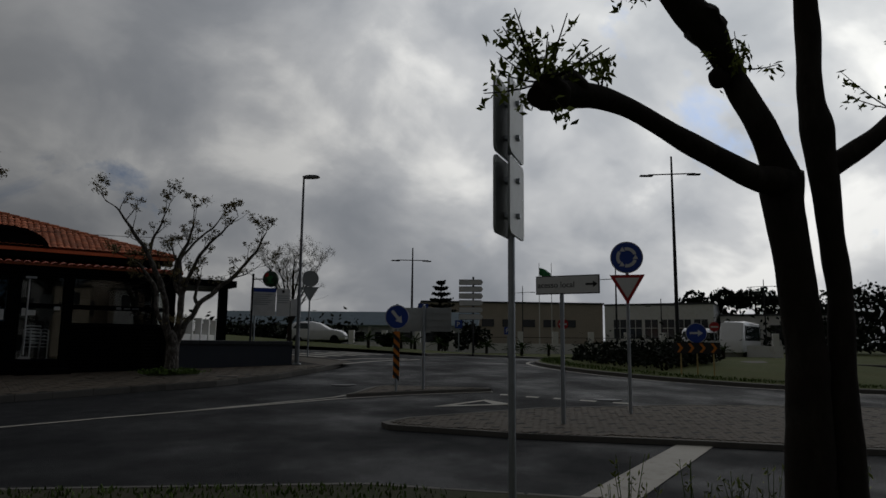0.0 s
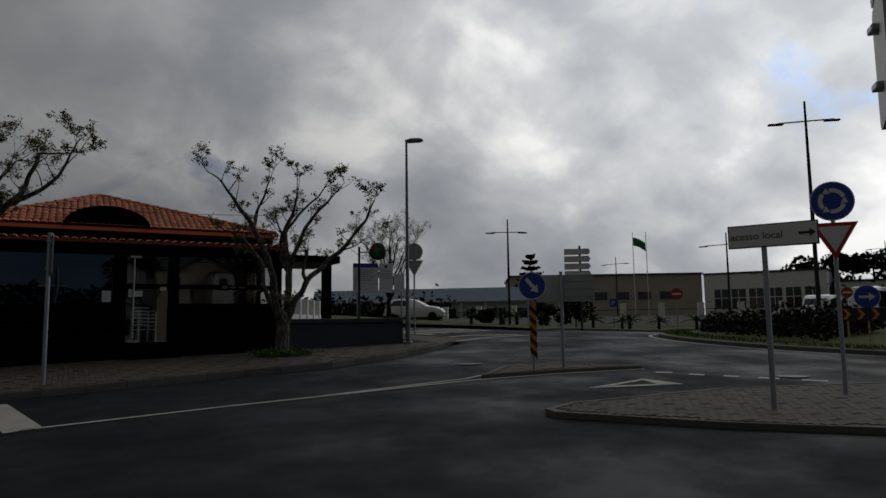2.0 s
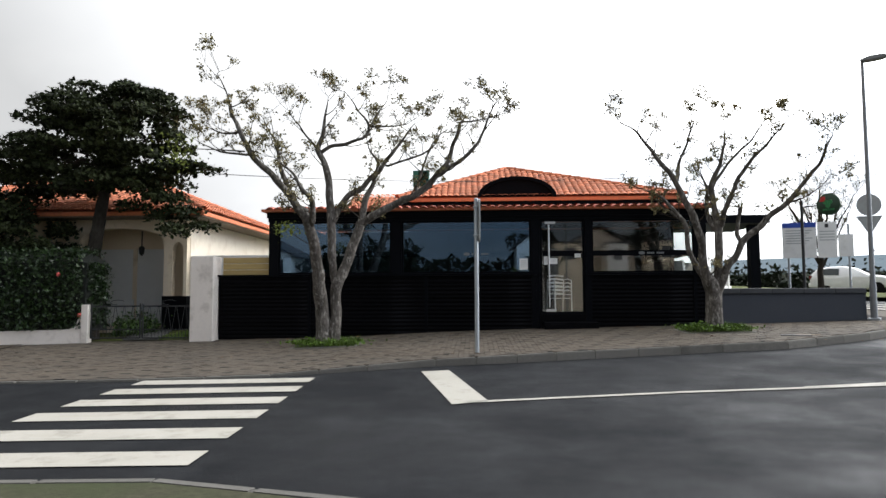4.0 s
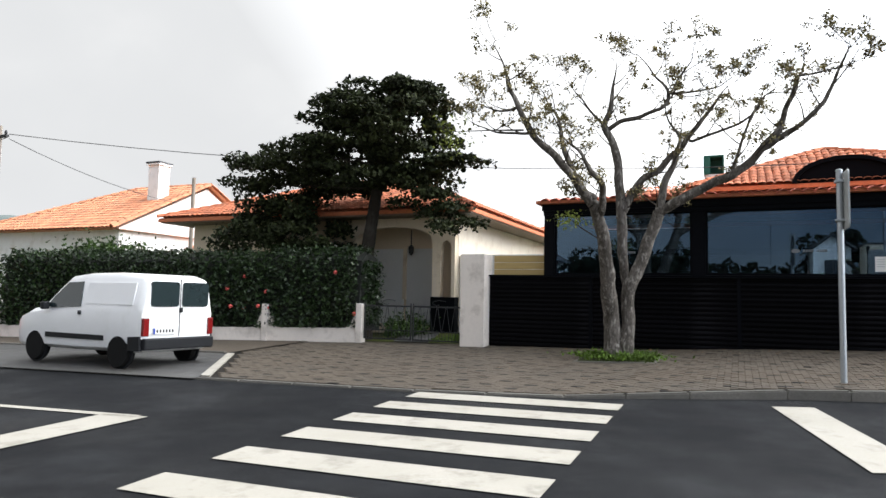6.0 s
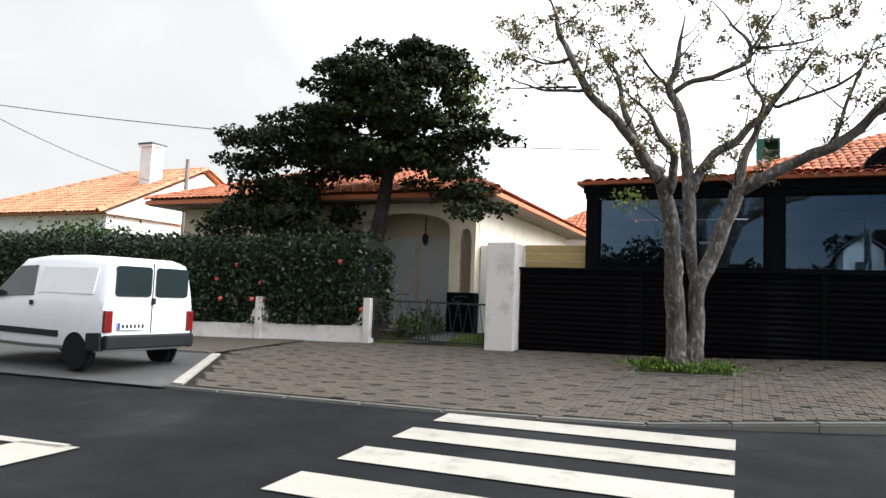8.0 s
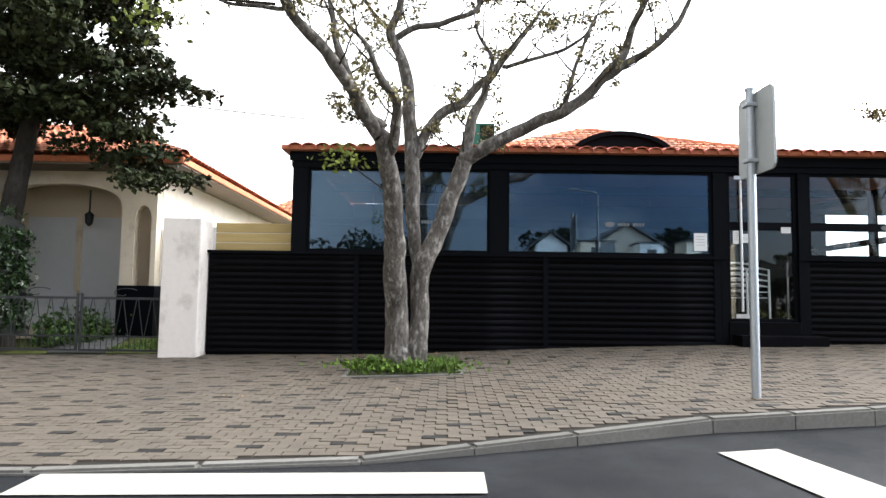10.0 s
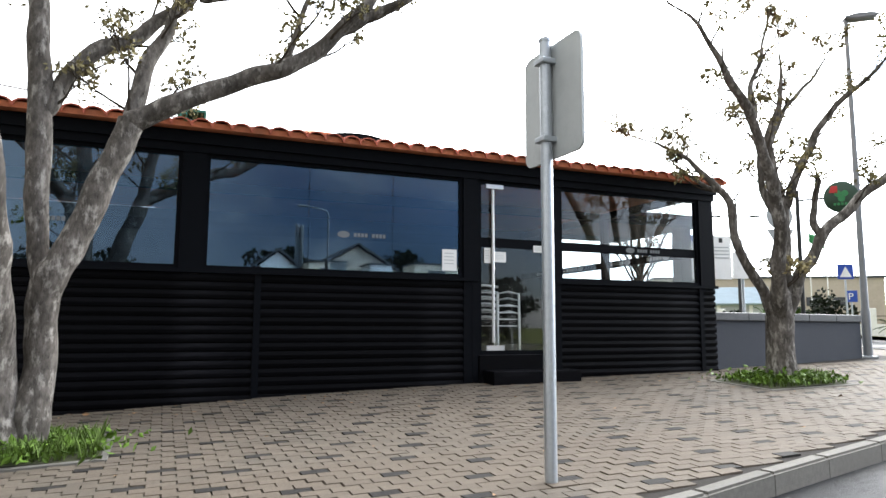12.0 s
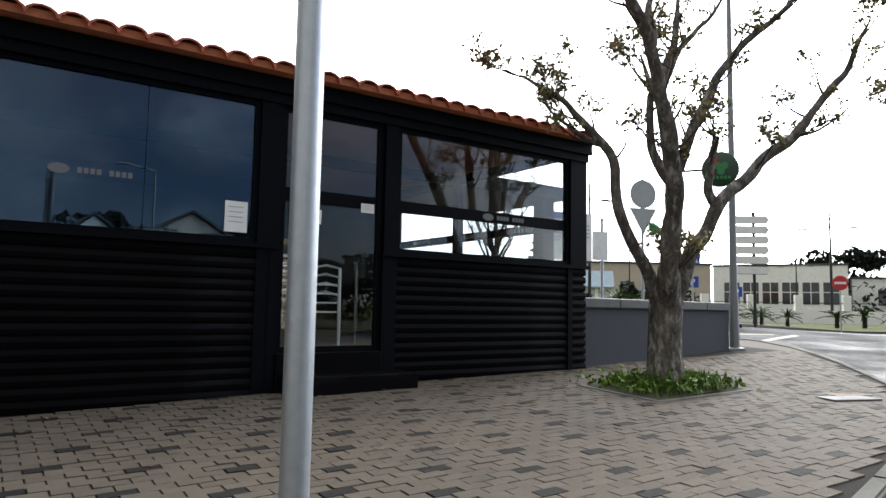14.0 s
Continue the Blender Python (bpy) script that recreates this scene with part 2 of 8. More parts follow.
BARK_D = mat("dark_bark", (0.03, 0.025, 0.02), 0.95, var=0.3, scale=14, bump=1.0, bscale=28, stain=(0.06, 0.055, 0.045), stretch=(1, 1, 0.45), spec=0.15)
TWIG = mat("twig_bark", (0.045, 0.036, 0.027), 0.9, var=0.3, scale=10, spec=0.15)
LEAF_P = mat("pale_seed_leaf", (0.25, 0.21, 0.11), 0.8, var=0.3, scale=2, island=0.4, alt=(0.14, 0.13, 0.06), big_scale=0.9, spec=0.15)
LEAF_Y = mat("young_leaf", (0.2, 0.24, 0.05), 0.7, var=0.3, scale=3, island=0.35, spec=0.15)
LEAF_C = mat("conifer_leaf", (0.014, 0.02, 0.007), 0.7, var=0.5, scale=3, island=0.7, alt=(0.03, 0.036, 0.012), spec=0.15)
LEAF_H = mat("hedge_leaf", (0.012, 0.026, 0.007), 0.36, var=0.35, scale=4, island=0.5, alt=(0.02, 0.037, 0.01), spec=0.28)
LEAF_W = mat("weed_leaf", (0.085, 0.15, 0.02), 0.6, var=0.35, scale=3, island=0.45, spec=0.15)
LEAF_G = mat("garden_leaf", (0.04, 0.072, 0.016), 0.6, var=0.35, scale=3, island=0.45, spec=0.15)
LEAF_F = mat("far_leaf", (0.01, 0.015, 0.007), 0.8, var=0.35, scale=1, island=0.5, spec=0.15)
FLOWER = mat("red_flower", (0.75, 0.12, 0.1), 0.6, var=0.15, scale=20)
CARWHITE = mat("white_car_paint", (0.8, 0.8, 0.8), 0.3, var=0.02, scale=5, coat=0.4, stain=(0.74, 0.74, 0.73))
CARRED = mat("red_car_paint", (0.3, 0.008, 0.008), 0.3, var=0.05, scale=5, coat=0.5)
RUBBER = mat("tyre_rubber", (0.01, 0.01, 0.01), 0.85, var=0.2, scale=30, bump=0.3, spec=0.12)
PLASTIC = mat("black_plastic", (0.012, 0.013, 0.015), 0.6, var=0.15, scale=30, bump=0.15, spec=0.2)
HUBGREY = mat("wheel_grey", (0.13, 0.13, 0.135), 0.5, var=0.2, scale=30, spec=0.25)
CHAIR_P = mat("chair_metal", (0.78, 0.79, 0.8), 0.35, 0.1, var=0.08, scale=30)
CARGLASS = mat("car_glass", (0.02, 0.03, 0.032), 0.06, var=0.1, spec=0.8)
TAILRED = mat("tail_lamp_red", (0.16, 0.008, 0.008), 0.2, var=0.1)
WOODP = mat("yellow_timber", (0.5, 0.36, 0.14), 0.75, var=0.25, scale=9, bump=0.3, stretch=(0.15, 1, 3), objrand=0.15)
WOODPOLE = mat("utility_wood", (0.25, 0.22, 0.18), 0.9, var=0.25, scale=10, bump=0.5, stretch=(1, 1, 0.1))
GLASS = glass("window_glass", (0.66, 0.7, 0.74), 0.11)
CLEAR = glass("clear_glass", (0.93, 0.95, 0.95), 0.05, 0.9)
BANDMARK = mat("band_print_grey", (0.13, 0.14, 0.15), 0.6, var=0.1)
PAPER = mat("paper", (0.75, 0.75, 0.73), 0.8, var=0.03)
# back wall and tabletops: the room's dimness is put into this dark colour
INTERIOR = mat("dimmed_interior", (0.03, 0.029, 0.028), 0.8, var=0.2, scale=5)
FLOORIN = mat("interior_floor", (0.08, 0.07, 0.06), 0.6, var=0.2, scale=8)
# green greyed towards blue: the haze of distance is in the colour
HILL = mat("hill_green_hazed", (0.1, 0.13, 0.12), 1.0, var=0.3, scale=0.03, alt=(0.14, 0.16, 0.16), big_scale=0.008)


# ---- building blocks ----
def link(name, bm, material, parent=None, smooth=False):
    me = bpy.data.meshes.new(name)
    bm.normal_update()
    bm.to_mesh(me)
    bm.free()
    for mt in (material if isinstance(material, (list, tuple)) else [material]):
        me.materials.append(mt)
    if smooth:
        for p in me.polygons:
            p.use_smooth = True
        me.set_sharp_from_angle(angle=radians(42))
    ob = new(name, me)
    ob.parent = parent
    return ob


def part(name, bm, material, parent, label="", smooth=False):
    ob = link(name, bm, material, parent, smooth)
    return tagged(ob, label) if label else ob


def thing(name, label, category, at=(0, 0, 0), turn=0.0, group="", kind=""):
    ob = new(name)
    ob.matrix_basis = pose(*at, 0, 0, turn)
    return tagged(ob, label, category, group, kind)


def boxes(*bs, bevel=0.0):
    """A mesh of boxes, each (x0, y0, z0, x1, y1, z1)."""
    bm = bmesh.new()
    for x0, y0, z0, x1, y1, z1 in bs:
        m = Matrix.Translation(((x0 + x1) / 2, (y0 + y1) / 2, (z0 + z1) / 2)) @ Matrix.Diagonal((abs(x1 - x0), abs(y1 - y0), abs(z1 - z0), 1))
        bmesh.ops.create_cube(bm, size=1, matrix=m)
    if bevel:
        bmesh.ops.bevel(bm, geom=bm.edges[:], offset=bevel, segments=2, affect="EDGES", profile=0.5)
    return bm


def tube(path, sides=8, bm=None, cap=True):
    """A tapered tube along rows of (x, y, z, radius)."""
    bm = bm or bmesh.new()
    pts = [Vector(p[:3]) for p in path]
    rings, side = [], None
    for i, p in enumerate(pts):
        d = (pts[min(i + 1, len(pts) - 1)] - pts[max(i - 1, 0)]).normalized()
        if side is None:
            side = d.orthogonal().normalized()
        side = (side - d * side.dot(d)).normalized()
        other = d.cross(side)
        r = path[i][3]
        rings.append([bm.verts.new(p + r * (math.cos(a) * side + math.sin(a) * other)) for a in [2 * math.pi * k / sides for k in range(sides)]])
    for a, b in zip(rings, rings[1:]):
        for k in range(sides):
            bm.faces.new((a[k], a[(k + 1) % sides], b[(k + 1) % sides], b[k]))
    if cap:
        bm.faces.new(rings[0][::-1])
        bm.faces.new(rings[-1])
    return bm


def prism(outline, axis="y", lo=0.0, hi=0.02, bm=None):
    """A plate: an outline of (a, b) pairs, thick from lo to hi along the axis."""
    bm = bm or bmesh.new()
    put = {"y": lambda a, b, c: (a, c, b), "x": lambda a, b, c: (c, a, b), "z": lambda a, b, c: (a, b, c)}[axis]
    f = [bm.verts.new(put(a, b, lo)) for a, b in outline]
    g = [bm.verts.new(put(a, b, hi)) for a, b in outline]
    n = len(outline)
    bm.faces.new(f)
    bm.faces.new(g[::-1])
    for i in range(n):
        bm.faces.new((f[i], g[i], g[(i + 1) % n], f[(i + 1) % n]))
    bmesh.ops.recalc_face_normals(bm, faces=bm.faces[:])
    return bm


def ring2(r, n=32, cx=0.0, cz=0.0, a0=0.0, a1=360.0):
    k = n if a1 - a0 >= 360 else n + 1
    return [(cx + r * math.cos(radians(a0 + (a1 - a0) * i / n)), cz + r * math.sin(radians(a0 + (a1 - a0) * i / n))) for i in range(k)]


def rrect(w, h, r, cx=0.0, cz=0.0):
    out = []
    for sx, sz, a in ((1, 1, 0), (-1, 1, 90), (-1, -1, 180), (1, -1, 270)):
        out += ring2(r, 4, cx + sx * (w / 2 - r), cz + sz * (h / 2 - r), a, a + 90)
    return out


def lathe(profile, n=24, axis="z", bm=None):
    bm = bm or bmesh.new()
    rows = []
    for r, h in profile:
        row = []
        for k in range(n):
            c, s = r * math.cos(2 * math.pi * k / n), r * math.sin(2 * math.pi * k / n)
            row.append(bm.verts.new((c, s, h) if axis == "z" else (c, h, s)))
        rows.append(row)
    for a, b in zip(rows, rows[1:]):
        for k in range(n):
            bm.faces.new((a[k], a[(k + 1) % n], b[(k + 1) % n], b[k]))
    for row in (rows[0], rows[-1]):
        bm.faces.new(row)
    bmesh.ops.recalc_face_normals(bm, faces=bm.faces[:])
    return bm


def sheet(xs, ys, fz, keep=None):
    bm = bmesh.new()
    v = [[bm.verts.new((x, y, fz(x, y))) for y in ys] for x in xs]
    for i in range(len(xs) - 1):
        for j in range(len(ys) - 1):
            if keep is None or keep((xs[i] + xs[i + 1]) / 2, (ys[j] + ys[j + 1]) / 2):
                bm.faces.new((v[i][j], v[i + 1][j], v[i + 1][j + 1], v[i][j + 1]))
    bmesh.ops.delete(bm, geom=[q for q in bm.verts if not q.link_faces], context="VERTS")
    return bm


def span(a, b, step):
    n = max(1, round((b - a) / step))
    return [a + (b - a) * i / n for i in range(n + 1)]


def lerp_rows(rows, x):
    for (x0, y0), (x1, y1) in zip(rows, rows[1:]):
        if x <= x1:
            return y0 + (y1 - y0) * max(0.0, (x - x0)) / (x1 - x0)
    return rows[-1][1]


# ---- the lie of the land ----
def road_z(x, y):
    w = 1.0 if x < 20 or y < 16.5 else max(0.15, 1 - (x - 20) / 18)
    u = 0.0188 * (min(max(x, -60), 16) + 3.5) + 0.0396 * (min(y, 62) - 16.5) * w
    return u if u > -0.5 else -0.5 - 0.4 * (1 - math.exp((u + 0.5) / 0.4))


def kerb_h(x):
    return lerp_rows([(-60, 0.03), (-3, 0.03), (-0.6, 0.11), (2, 0.15), (60, 0.15)], x)


def pave_z(x, y):
    return road_z(x, y) + kerb_h(x)


NORTH = [(-60, 16.6), (-8.3, 17.08), (-5.1, 17.12), (-2.9, 17.35), (-1.3, 17.85), (-0.1, 18.25), (1.4, 18.5), (2.9, 18.85), (5.5, 19.45), (6.9, 19.75), (9.2, 21.0), (11.2, 22.55), (12.1, 23.35)]
SOUTH = [(-60, 11.5), (-2, 11.4), (-0.15, 10.85), (5.0, 8.1), (9.0, 4.0), (14.0, -2.0), (30.0, -24.0), (60, -60)]


def north_y(x):
    return lerp_rows(NORTH, x)


def south_y(x):
    return lerp_rows(SOUTH, x)


def verge_z(x, y):
    d = max(0.0, south_y(x) - y) * 0.82
    return road_z(x, y) + 0.1 + 0.075 * min(d, 9.0)


# ---- ground, road and pavements ----
far = [-900, -500, -250, -140, -90, -65]
xs = far + span(-60, 75, 3) + [90, 110, 140, 250, 500, 900]
ys = far + span(-60, 75, 3) + [90, 110, 140, 250, 500, 900]
link("ground", sheet(xs, ys, lambda x, y: road_z(x, y) - 0.07), GRASS)
tagged(bpy.data.objects["ground"], "rough green grass ground reaching the horizon", "ground", kind="structure")

RC, RI, RO = (31.0, 18.0), 10.0, 15.8      # the roundabout: centre, island and outer radius


def on_road(x, y):
    d = math.hypot(x - RC[0], y - RC[1])
    if d < RO:
        return True
    if x < 9:
        return y < 24
    if x > RC[0] - 4:
        return y < 16 and x < 60 and y > -6
    return y < 34 + (x - 12) * 0.9 or (12 < x < 24 and y < 70)


road = link("road", sheet(span(-60, 48, 1.0), span(-34, 70, 1.0), road_z, on_road), ASPHALT)
tagged(road, "dark damp asphalt road with worn patches", "road", kind="structure")


def marking(name, quads, label):
    """Paint laid 5 mm over the asphalt; each quad is four (x, y) corners, cut finely to follow the road."""
    bm = bmesh.new()
    for a, b, c, d in quads:
        n = max(1, int(max(math.dist(a, b), math.dist(d, c)) / 0.7))
        for lo in range(n):
            row = []
            for f in (lo / n, (lo + 1) / n):
                row.append(((a[0] + (b[0] - a[0]) * f, a[1] + (b[1] - a[1]) * f), (d[0] + (c[0] - d[0]) * f, d[1] + (c[1] - d[1]) * f)))
            (p, s), (q, r) = row
            bm.faces.new([bm.verts.new((u[0], u[1], road_z(*u) + 0.012)) for u in (p, q, r, s)])
    bmesh.ops.recalc_face_normals(bm, faces=bm.faces[:])
    if sum(f.normal.z for f in bm.faces) < 0:
        bmesh.ops.reverse_faces(bm, faces=bm.faces[:])
    return tagged(link(name, bm, PAINT), label, "road marking", kind="structure")


def strip(pts, w):
    """Quads along a line of points."""
    out = []
    for p, q in zip(pts, pts[1:]):
        d = Vector((q[0] - p[0], q[1] - p[1])).normalized() * w / 2
        n = (-d.y, d.x)
        out.append(((p[0] - n[0], p[1] - n[1]), (q[0] - n[0], q[1] - n[1]), (q[0] + n[0], q[1] + n[1]), (p[0] + n[0], p[1] + n[1])))
    return out


for k, (hi, lo) in enumerate(((17.13, 16.7), (16.33, 15.87), (15.46, 14.99), (14.57, 14.08), (13.6, 13.1), (12.6, 12.1))):
    xl = -5.0 - 0.05 * k
    marking("crosswalk_stripe", [((xl, lo), (-2.06, lo), (-2.06, hi), (xl, hi))], "white painted crosswalk stripe on dark asphalt")
marking("stop_line", [((-0.32, 17.6), (0.31, 14.72), (0.79, 14.9), (0.16, 17.7))], "white painted stop line on asphalt")
marking("stop_line", [((-8.05, 14.3), (-8.15, 11.6), (-7.55, 11.6), (-7.35, 14.36))], "white painted stop line on asphalt")
marking("centre_line", strip([(0.5, 14.86), (3.4, 15.3), (5.5, 15.5), (8.6, 15.82), (10.7, 15.7), (13.0, 15.25)], 0.11), "thin white painted centre line")
marking("centre_line", strip([(5.2, 15.52), (8.6, 16.1), (9.6, 16.6), (10.3, 17.1)], 0.1), "thin white painted line beside the median")
marking("centre_line", strip([(-7.5, 14.33), (-11.4, 14.15), (-24, 13.8), (-50, 13.2)], 0.13), "thin white painted centre line")
marking("yield_triangle", [((9.85, 13.62), (11.7, 14.0), (11.62, 13.86), (10.5, 13.6)), ((9.85, 13.58), (11.75, 12.98), (11.6, 13.2), (10.5, 13.56)), ((11.55, 13.9), (11.72, 14.0), (11.78, 12.98), (11.3, 13.12))], "white painted give way triangle on the road")
for a, b in (((12.75, 14.64), (13.0, 14.39)), ((13.08, 14.0), (13.25, 13.72)), ((13.47, 13.4), (13.61, 13.13)), ((13.8, 12.8), (14.0, 12.45)), ((14.2, 12.1), (14.45, 11.7))):
    marking("give_way_dash", strip([a, b], 0.22), "white painted give way dash")
marking("crosswalk_stripe", [((10.9, 7.95), (6.6, 6.4), (7.0, 5.9), (11.35, 7.55))], "broad white painted crosswalk bar")
for k in range(5):
    a = (15.0 + 0.95 * k, 29.5 + 0.35 * k)
    marking("crosswalk_stripe", strip([a, (a[0] - 1.0, a[1] + 2.6)], 0.45), "white painted crosswalk stripe far up the road")
marking("edge_line", strip([(14.2, 27.6), (16.0, 28.0), (18.2, 27.6)], 0.25), "white painted line at the side street")
marking("edge_line", strip([(13.3, 25.2), (15.2, 26.2), (18.6, 27.2)], 0.2), "white painted line at the side street")
marking("edge_line", strip([(RC[0] + (RI + 0.35) * math.cos(radians(a)), RC[1] + (RI + 0.35) * math.sin(radians(a))) for a in range(110, 301, 5)], 0.16), "white painted edge line round the roundabout")


# pavements: a bedding sheet, kerb stones along the edge, pavers on top
def bed(name, xs, rows, lo, fz, material, label, n=10):
    bm = bmesh.new()
    v = []
    for x in xs:
        a, b = rows(x)
        v.append([bm.verts.new((x, a + (b - a) * j / n, fz(x, a + (b - a) * j / n) + lo)) for j in range(n + 1)])
    for i in range(len(v) - 1):
        for j in range(n):
            bm.faces.new((v[i][j], v[i + 1][j], v[i + 1][j + 1], v[i][j + 1]))
    return tagged(link(name, bm, material), label, "pavement", kind="structure")


bed("pavement", span(-11.4, 12.1, 0.5), lambda x: (north_y(x) + 0.1, 30.0 if x > 6.8 else 24.2), -0.012, pave_z, JOINT, "sand joints under grey concrete pavers")
bed("pavement", span(-60, -11.4, 1.5), lambda x: (20.35, 23.9), 0.02, pave_z, PAVER, "worn grey paved footway behind the parking bays")
bed("pavement", span(12.1, 13.9, 0.3), lambda x: (23.35 + (x - 12.1) * 0.85, 30.0 - (x - 12.1) * 1.5), -0.012, pave_z, PAVER, "grey paved corner of the footway")
bed("parking_bay", span(-60, -11.4, 1.5) + span(-11.2, -9.2, 0.25), lambda x: (17.0 + (x + 9.4) * 0.008, min(20.35, max(17.1, 20.3 - (x + 11.3) * 1.5))), 0.004, pave_z, ASPHALT_OLD, "worn grey asphalt parking bay")
bed("verge", span(-60, 40, 1.0), lambda x: (south_y(x) - 45, south_y(x) - 0.12), 0.0, verge_z, SOIL, "trodden earth verge with grass beside the road", 30)


def kerb_run(pts, fz, h, group, label="weathered concrete kerb stone", w=0.13, step=1.0, deep=0.25):
    """Kerb stones laid one after another along a line."""
    run = []
    for p, q in zip(pts, pts[1:]):
        n = max(1, round(math.dist(p, q) / step))
        for i in range(n):
            run.append(((p[0] + (q[0] - p[0]) * i / n, p[1] + (q[1] - p[1]) * i / n), (p[0] + (q[0] - p[0]) * (i + 1) / n, p[1] + (q[1] - p[1]) * (i + 1) / n)))
    for a, b in run:
        d = Vector((b[0] - a[0], b[1] - a[1]))
        n = Vector((-d.y, d.x)).normalized() * w
        g = d.normalized() * 0.005
        bm = bmesh.new()
        top = []
        for u, s in ((a, 1), (b, -1)):
            z = fz(*u) + h(u[0])
            for k in (0, 1):
                p = Vector(u) + g * s + n * k
                top.append((p.x, p.y, z))
        t = [bm.verts.new(p) for p in (top[0], top[2], top[3], top[1])]
        o = [bm.verts.new((p[0], p[1], p[2] - deep)) for p in (top[0], top[2], top[3], top[1])]
        bm.faces.new(t)
        for i in range(4):
            bm.faces.new((t[i], o[i], o[(i + 1) % 4], t[(i + 1) % 4]))
        bmesh.ops.recalc_face_normals(bm, faces=bm.faces[:])
        bmesh.ops.bevel(bm, geom=[e for e in bm.edges if all(v in t for v in e.verts)], offset=0.018, segments=2, affect="EDGES")
        tagged(link("kerb_stone", bm, KERB), label, "kerb", group, "structure")


kerb_run([(x, y) for x, y in NORTH if x >= -8.3] + [(13.0, 24.3), (13.7, 25.4), (13.75, 26.6), (13.2, 28.6), (12.4, 31.0), (11.8, 36)], road_z, lambda x: kerb_h(x) + 0.005, "kerb of the cafe pavement")
kerb_run([(-40, 16.78), (-8.3, 17.08)], road_z, lambda x: 0.035, "flush kerb of the parking bays", step=1.5)
kerb_run([(-40, 20.35), (-11.5, 20.35)], road_z, lambda x: 0.075, "kerb behind the parking bays")
kerb_run([(-12, 11.42), (-2, 11.4), (-0.15, 10.85), (5.0, 8.1), (9.0, 4.0)], road_z, lambda x: 0.11, "kerb of the near verge", w=-0.13)
bay = bmesh.new()
prism([(-9.25, 17.25), (-9.05, 17.25), (-11.15, 20.3), (-11.35, 20.3)], "z", 0, 0.03, bay)
for v in bay.verts:
    v.co.z += pave_z(v.co.x, v.co.y) - 0.005
tagged(link("bay_strip", bay, PAINT), "pale concrete strip ending the parking bay", "kerb", kind="structure")


def island(name, outline, label, h=0.09, inset=0.14):
    """A kerbed traffic island: a ring of kerb and a paved top."""
    c = Vector((sum(p[0] for p in outline) / len(outline), sum(p[1] for p in outline) / len(outline)))
    bm = bmesh.new()
    lo = [bm.verts.new((*p, road_z(*p) - 0.15)) for p in outline]
    hi = [bm.verts.new((*p, road_z(*p) + h)) for p in outline]
    inn = [bm.verts.new((*(Vector(p) + (c - Vector(p)).normalized() * inset), road_z(*p) + h)) for p in outline]
    n = len(outline)
    for i in range(n):
        j = (i + 1) % n
        bm.faces.new((lo[i], lo[j], hi[j], hi[i]))
        bm.faces.new((hi[i], hi[j], inn[j], inn[i]))
    bmesh.ops.recalc_face_normals(bm, faces=bm.faces[:])
    top = bmesh.new()
    mid = top.verts.new((c.x, c.y, road_z(c.x, c.y) + h - 0.01))
    e = [top.verts.new((v.co.x, v.co.y, v.co.z - 0.01)) for v in inn]
    for i in range(n):
        top.faces.new((e[i], e[(i + 1) % n], mid))
    bmesh.ops.recalc_face_normals(top, faces=top.faces[:])
    if sum(f.normal.z for f in top.faces) < 0:
        bmesh.ops.reverse_faces(top, faces=top.faces[:])
    base = tagged(link(name, bm, KERB), label, "traffic island", kind="structure")
    part("paving", top, PAVER, base, "grey paved top of the island")
    return base


island("median_island", [(8.9, 15.95), (10.9, 15.75), (13.0, 15.32), (13.05, 15.5), (11.9, 16.5), (10.9, 17.3), (10.3, 17.15), (9.3, 16.25)], "small kerbed median island with grey paving")
island("splitter_island", [(7.45, 11.6), (8.9, 9.75), (11.0, 7.75), (12.4, 6.3), (15.5, 3.2), (20, -1.5), (26, -1.0), (22.5, 4.5), (19.0, 8.6), (15.0, 10.6), (11.5, 11.9), (8.2, 12.15), (7.5, 11.9)], "long kerbed splitter island paved with grey blocks")

# the roundabout's mound
bm = bmesh.new()
rings = []
for r, h in ((RI, -0.2), (RI, 0.13), (RI - 0.16, 0.14), (RI - 0.5, 0.16), (RI - 2, 0.24), (RI - 4, 0.32), (RI - 7, 0.4), (0.6, 0.42)):
    rings.append([bm.verts.new((RC[0] + r * math.cos(a), RC[1] + r * math.sin(a), road_z(RC[0] + RI * math.cos(a), RC[1] + RI * math.sin(a)) * (r / RI) + 0.45 * (1 - r / RI) + h + (0.06 * noise.noise((r * math.cos(a), r * math.sin(a), 0)) if r < RI - 0.4 else 0))) for a in [2 * math.pi * k / 64 for k in range(64)]])
for i, (a, b) in enumerate(zip(rings, rings[1:])):
    for k in range(64):
        f = bm.faces.new((a[k], a[(k + 1) % 64], b[(k + 1) % 64], b[k]))
        f.material_index = 0 if i < 2 else 1
bm.faces.new(rings[-1])
tagged(link("roundabout_island", bm, [KERB, GRASS]), "round grassy mound with a pale kerb", "roundabout", kind="structure")

# outer grass verge behind the roundabout
bm = bmesh.new()
rows = []
for k in range(41):
    a = radians(128 - 150 * k / 40)
    rows.append([bm.verts.new((RC[0] + r * math.cos(a), RC[1] + r * math.sin(a), road_z(RC[0] + r * math.cos(a), RC[1] + r * math.sin(a)) + h)) for r, h in ((RO, -0.1), (RO, 0.12), (RO + 0.15, 0.13), (RO + 3, 0.16), (RO + 9, 0.2), (RO + 16, 0.15), (RO + 30, 0.1))])
for a, b in zip(rows, rows[1:]):
    for j in range(6):
        f = bm.faces.new((a[j], b[j], b[j + 1], a[j + 1]))
        f.material_index = 0 if j < 2 else 1
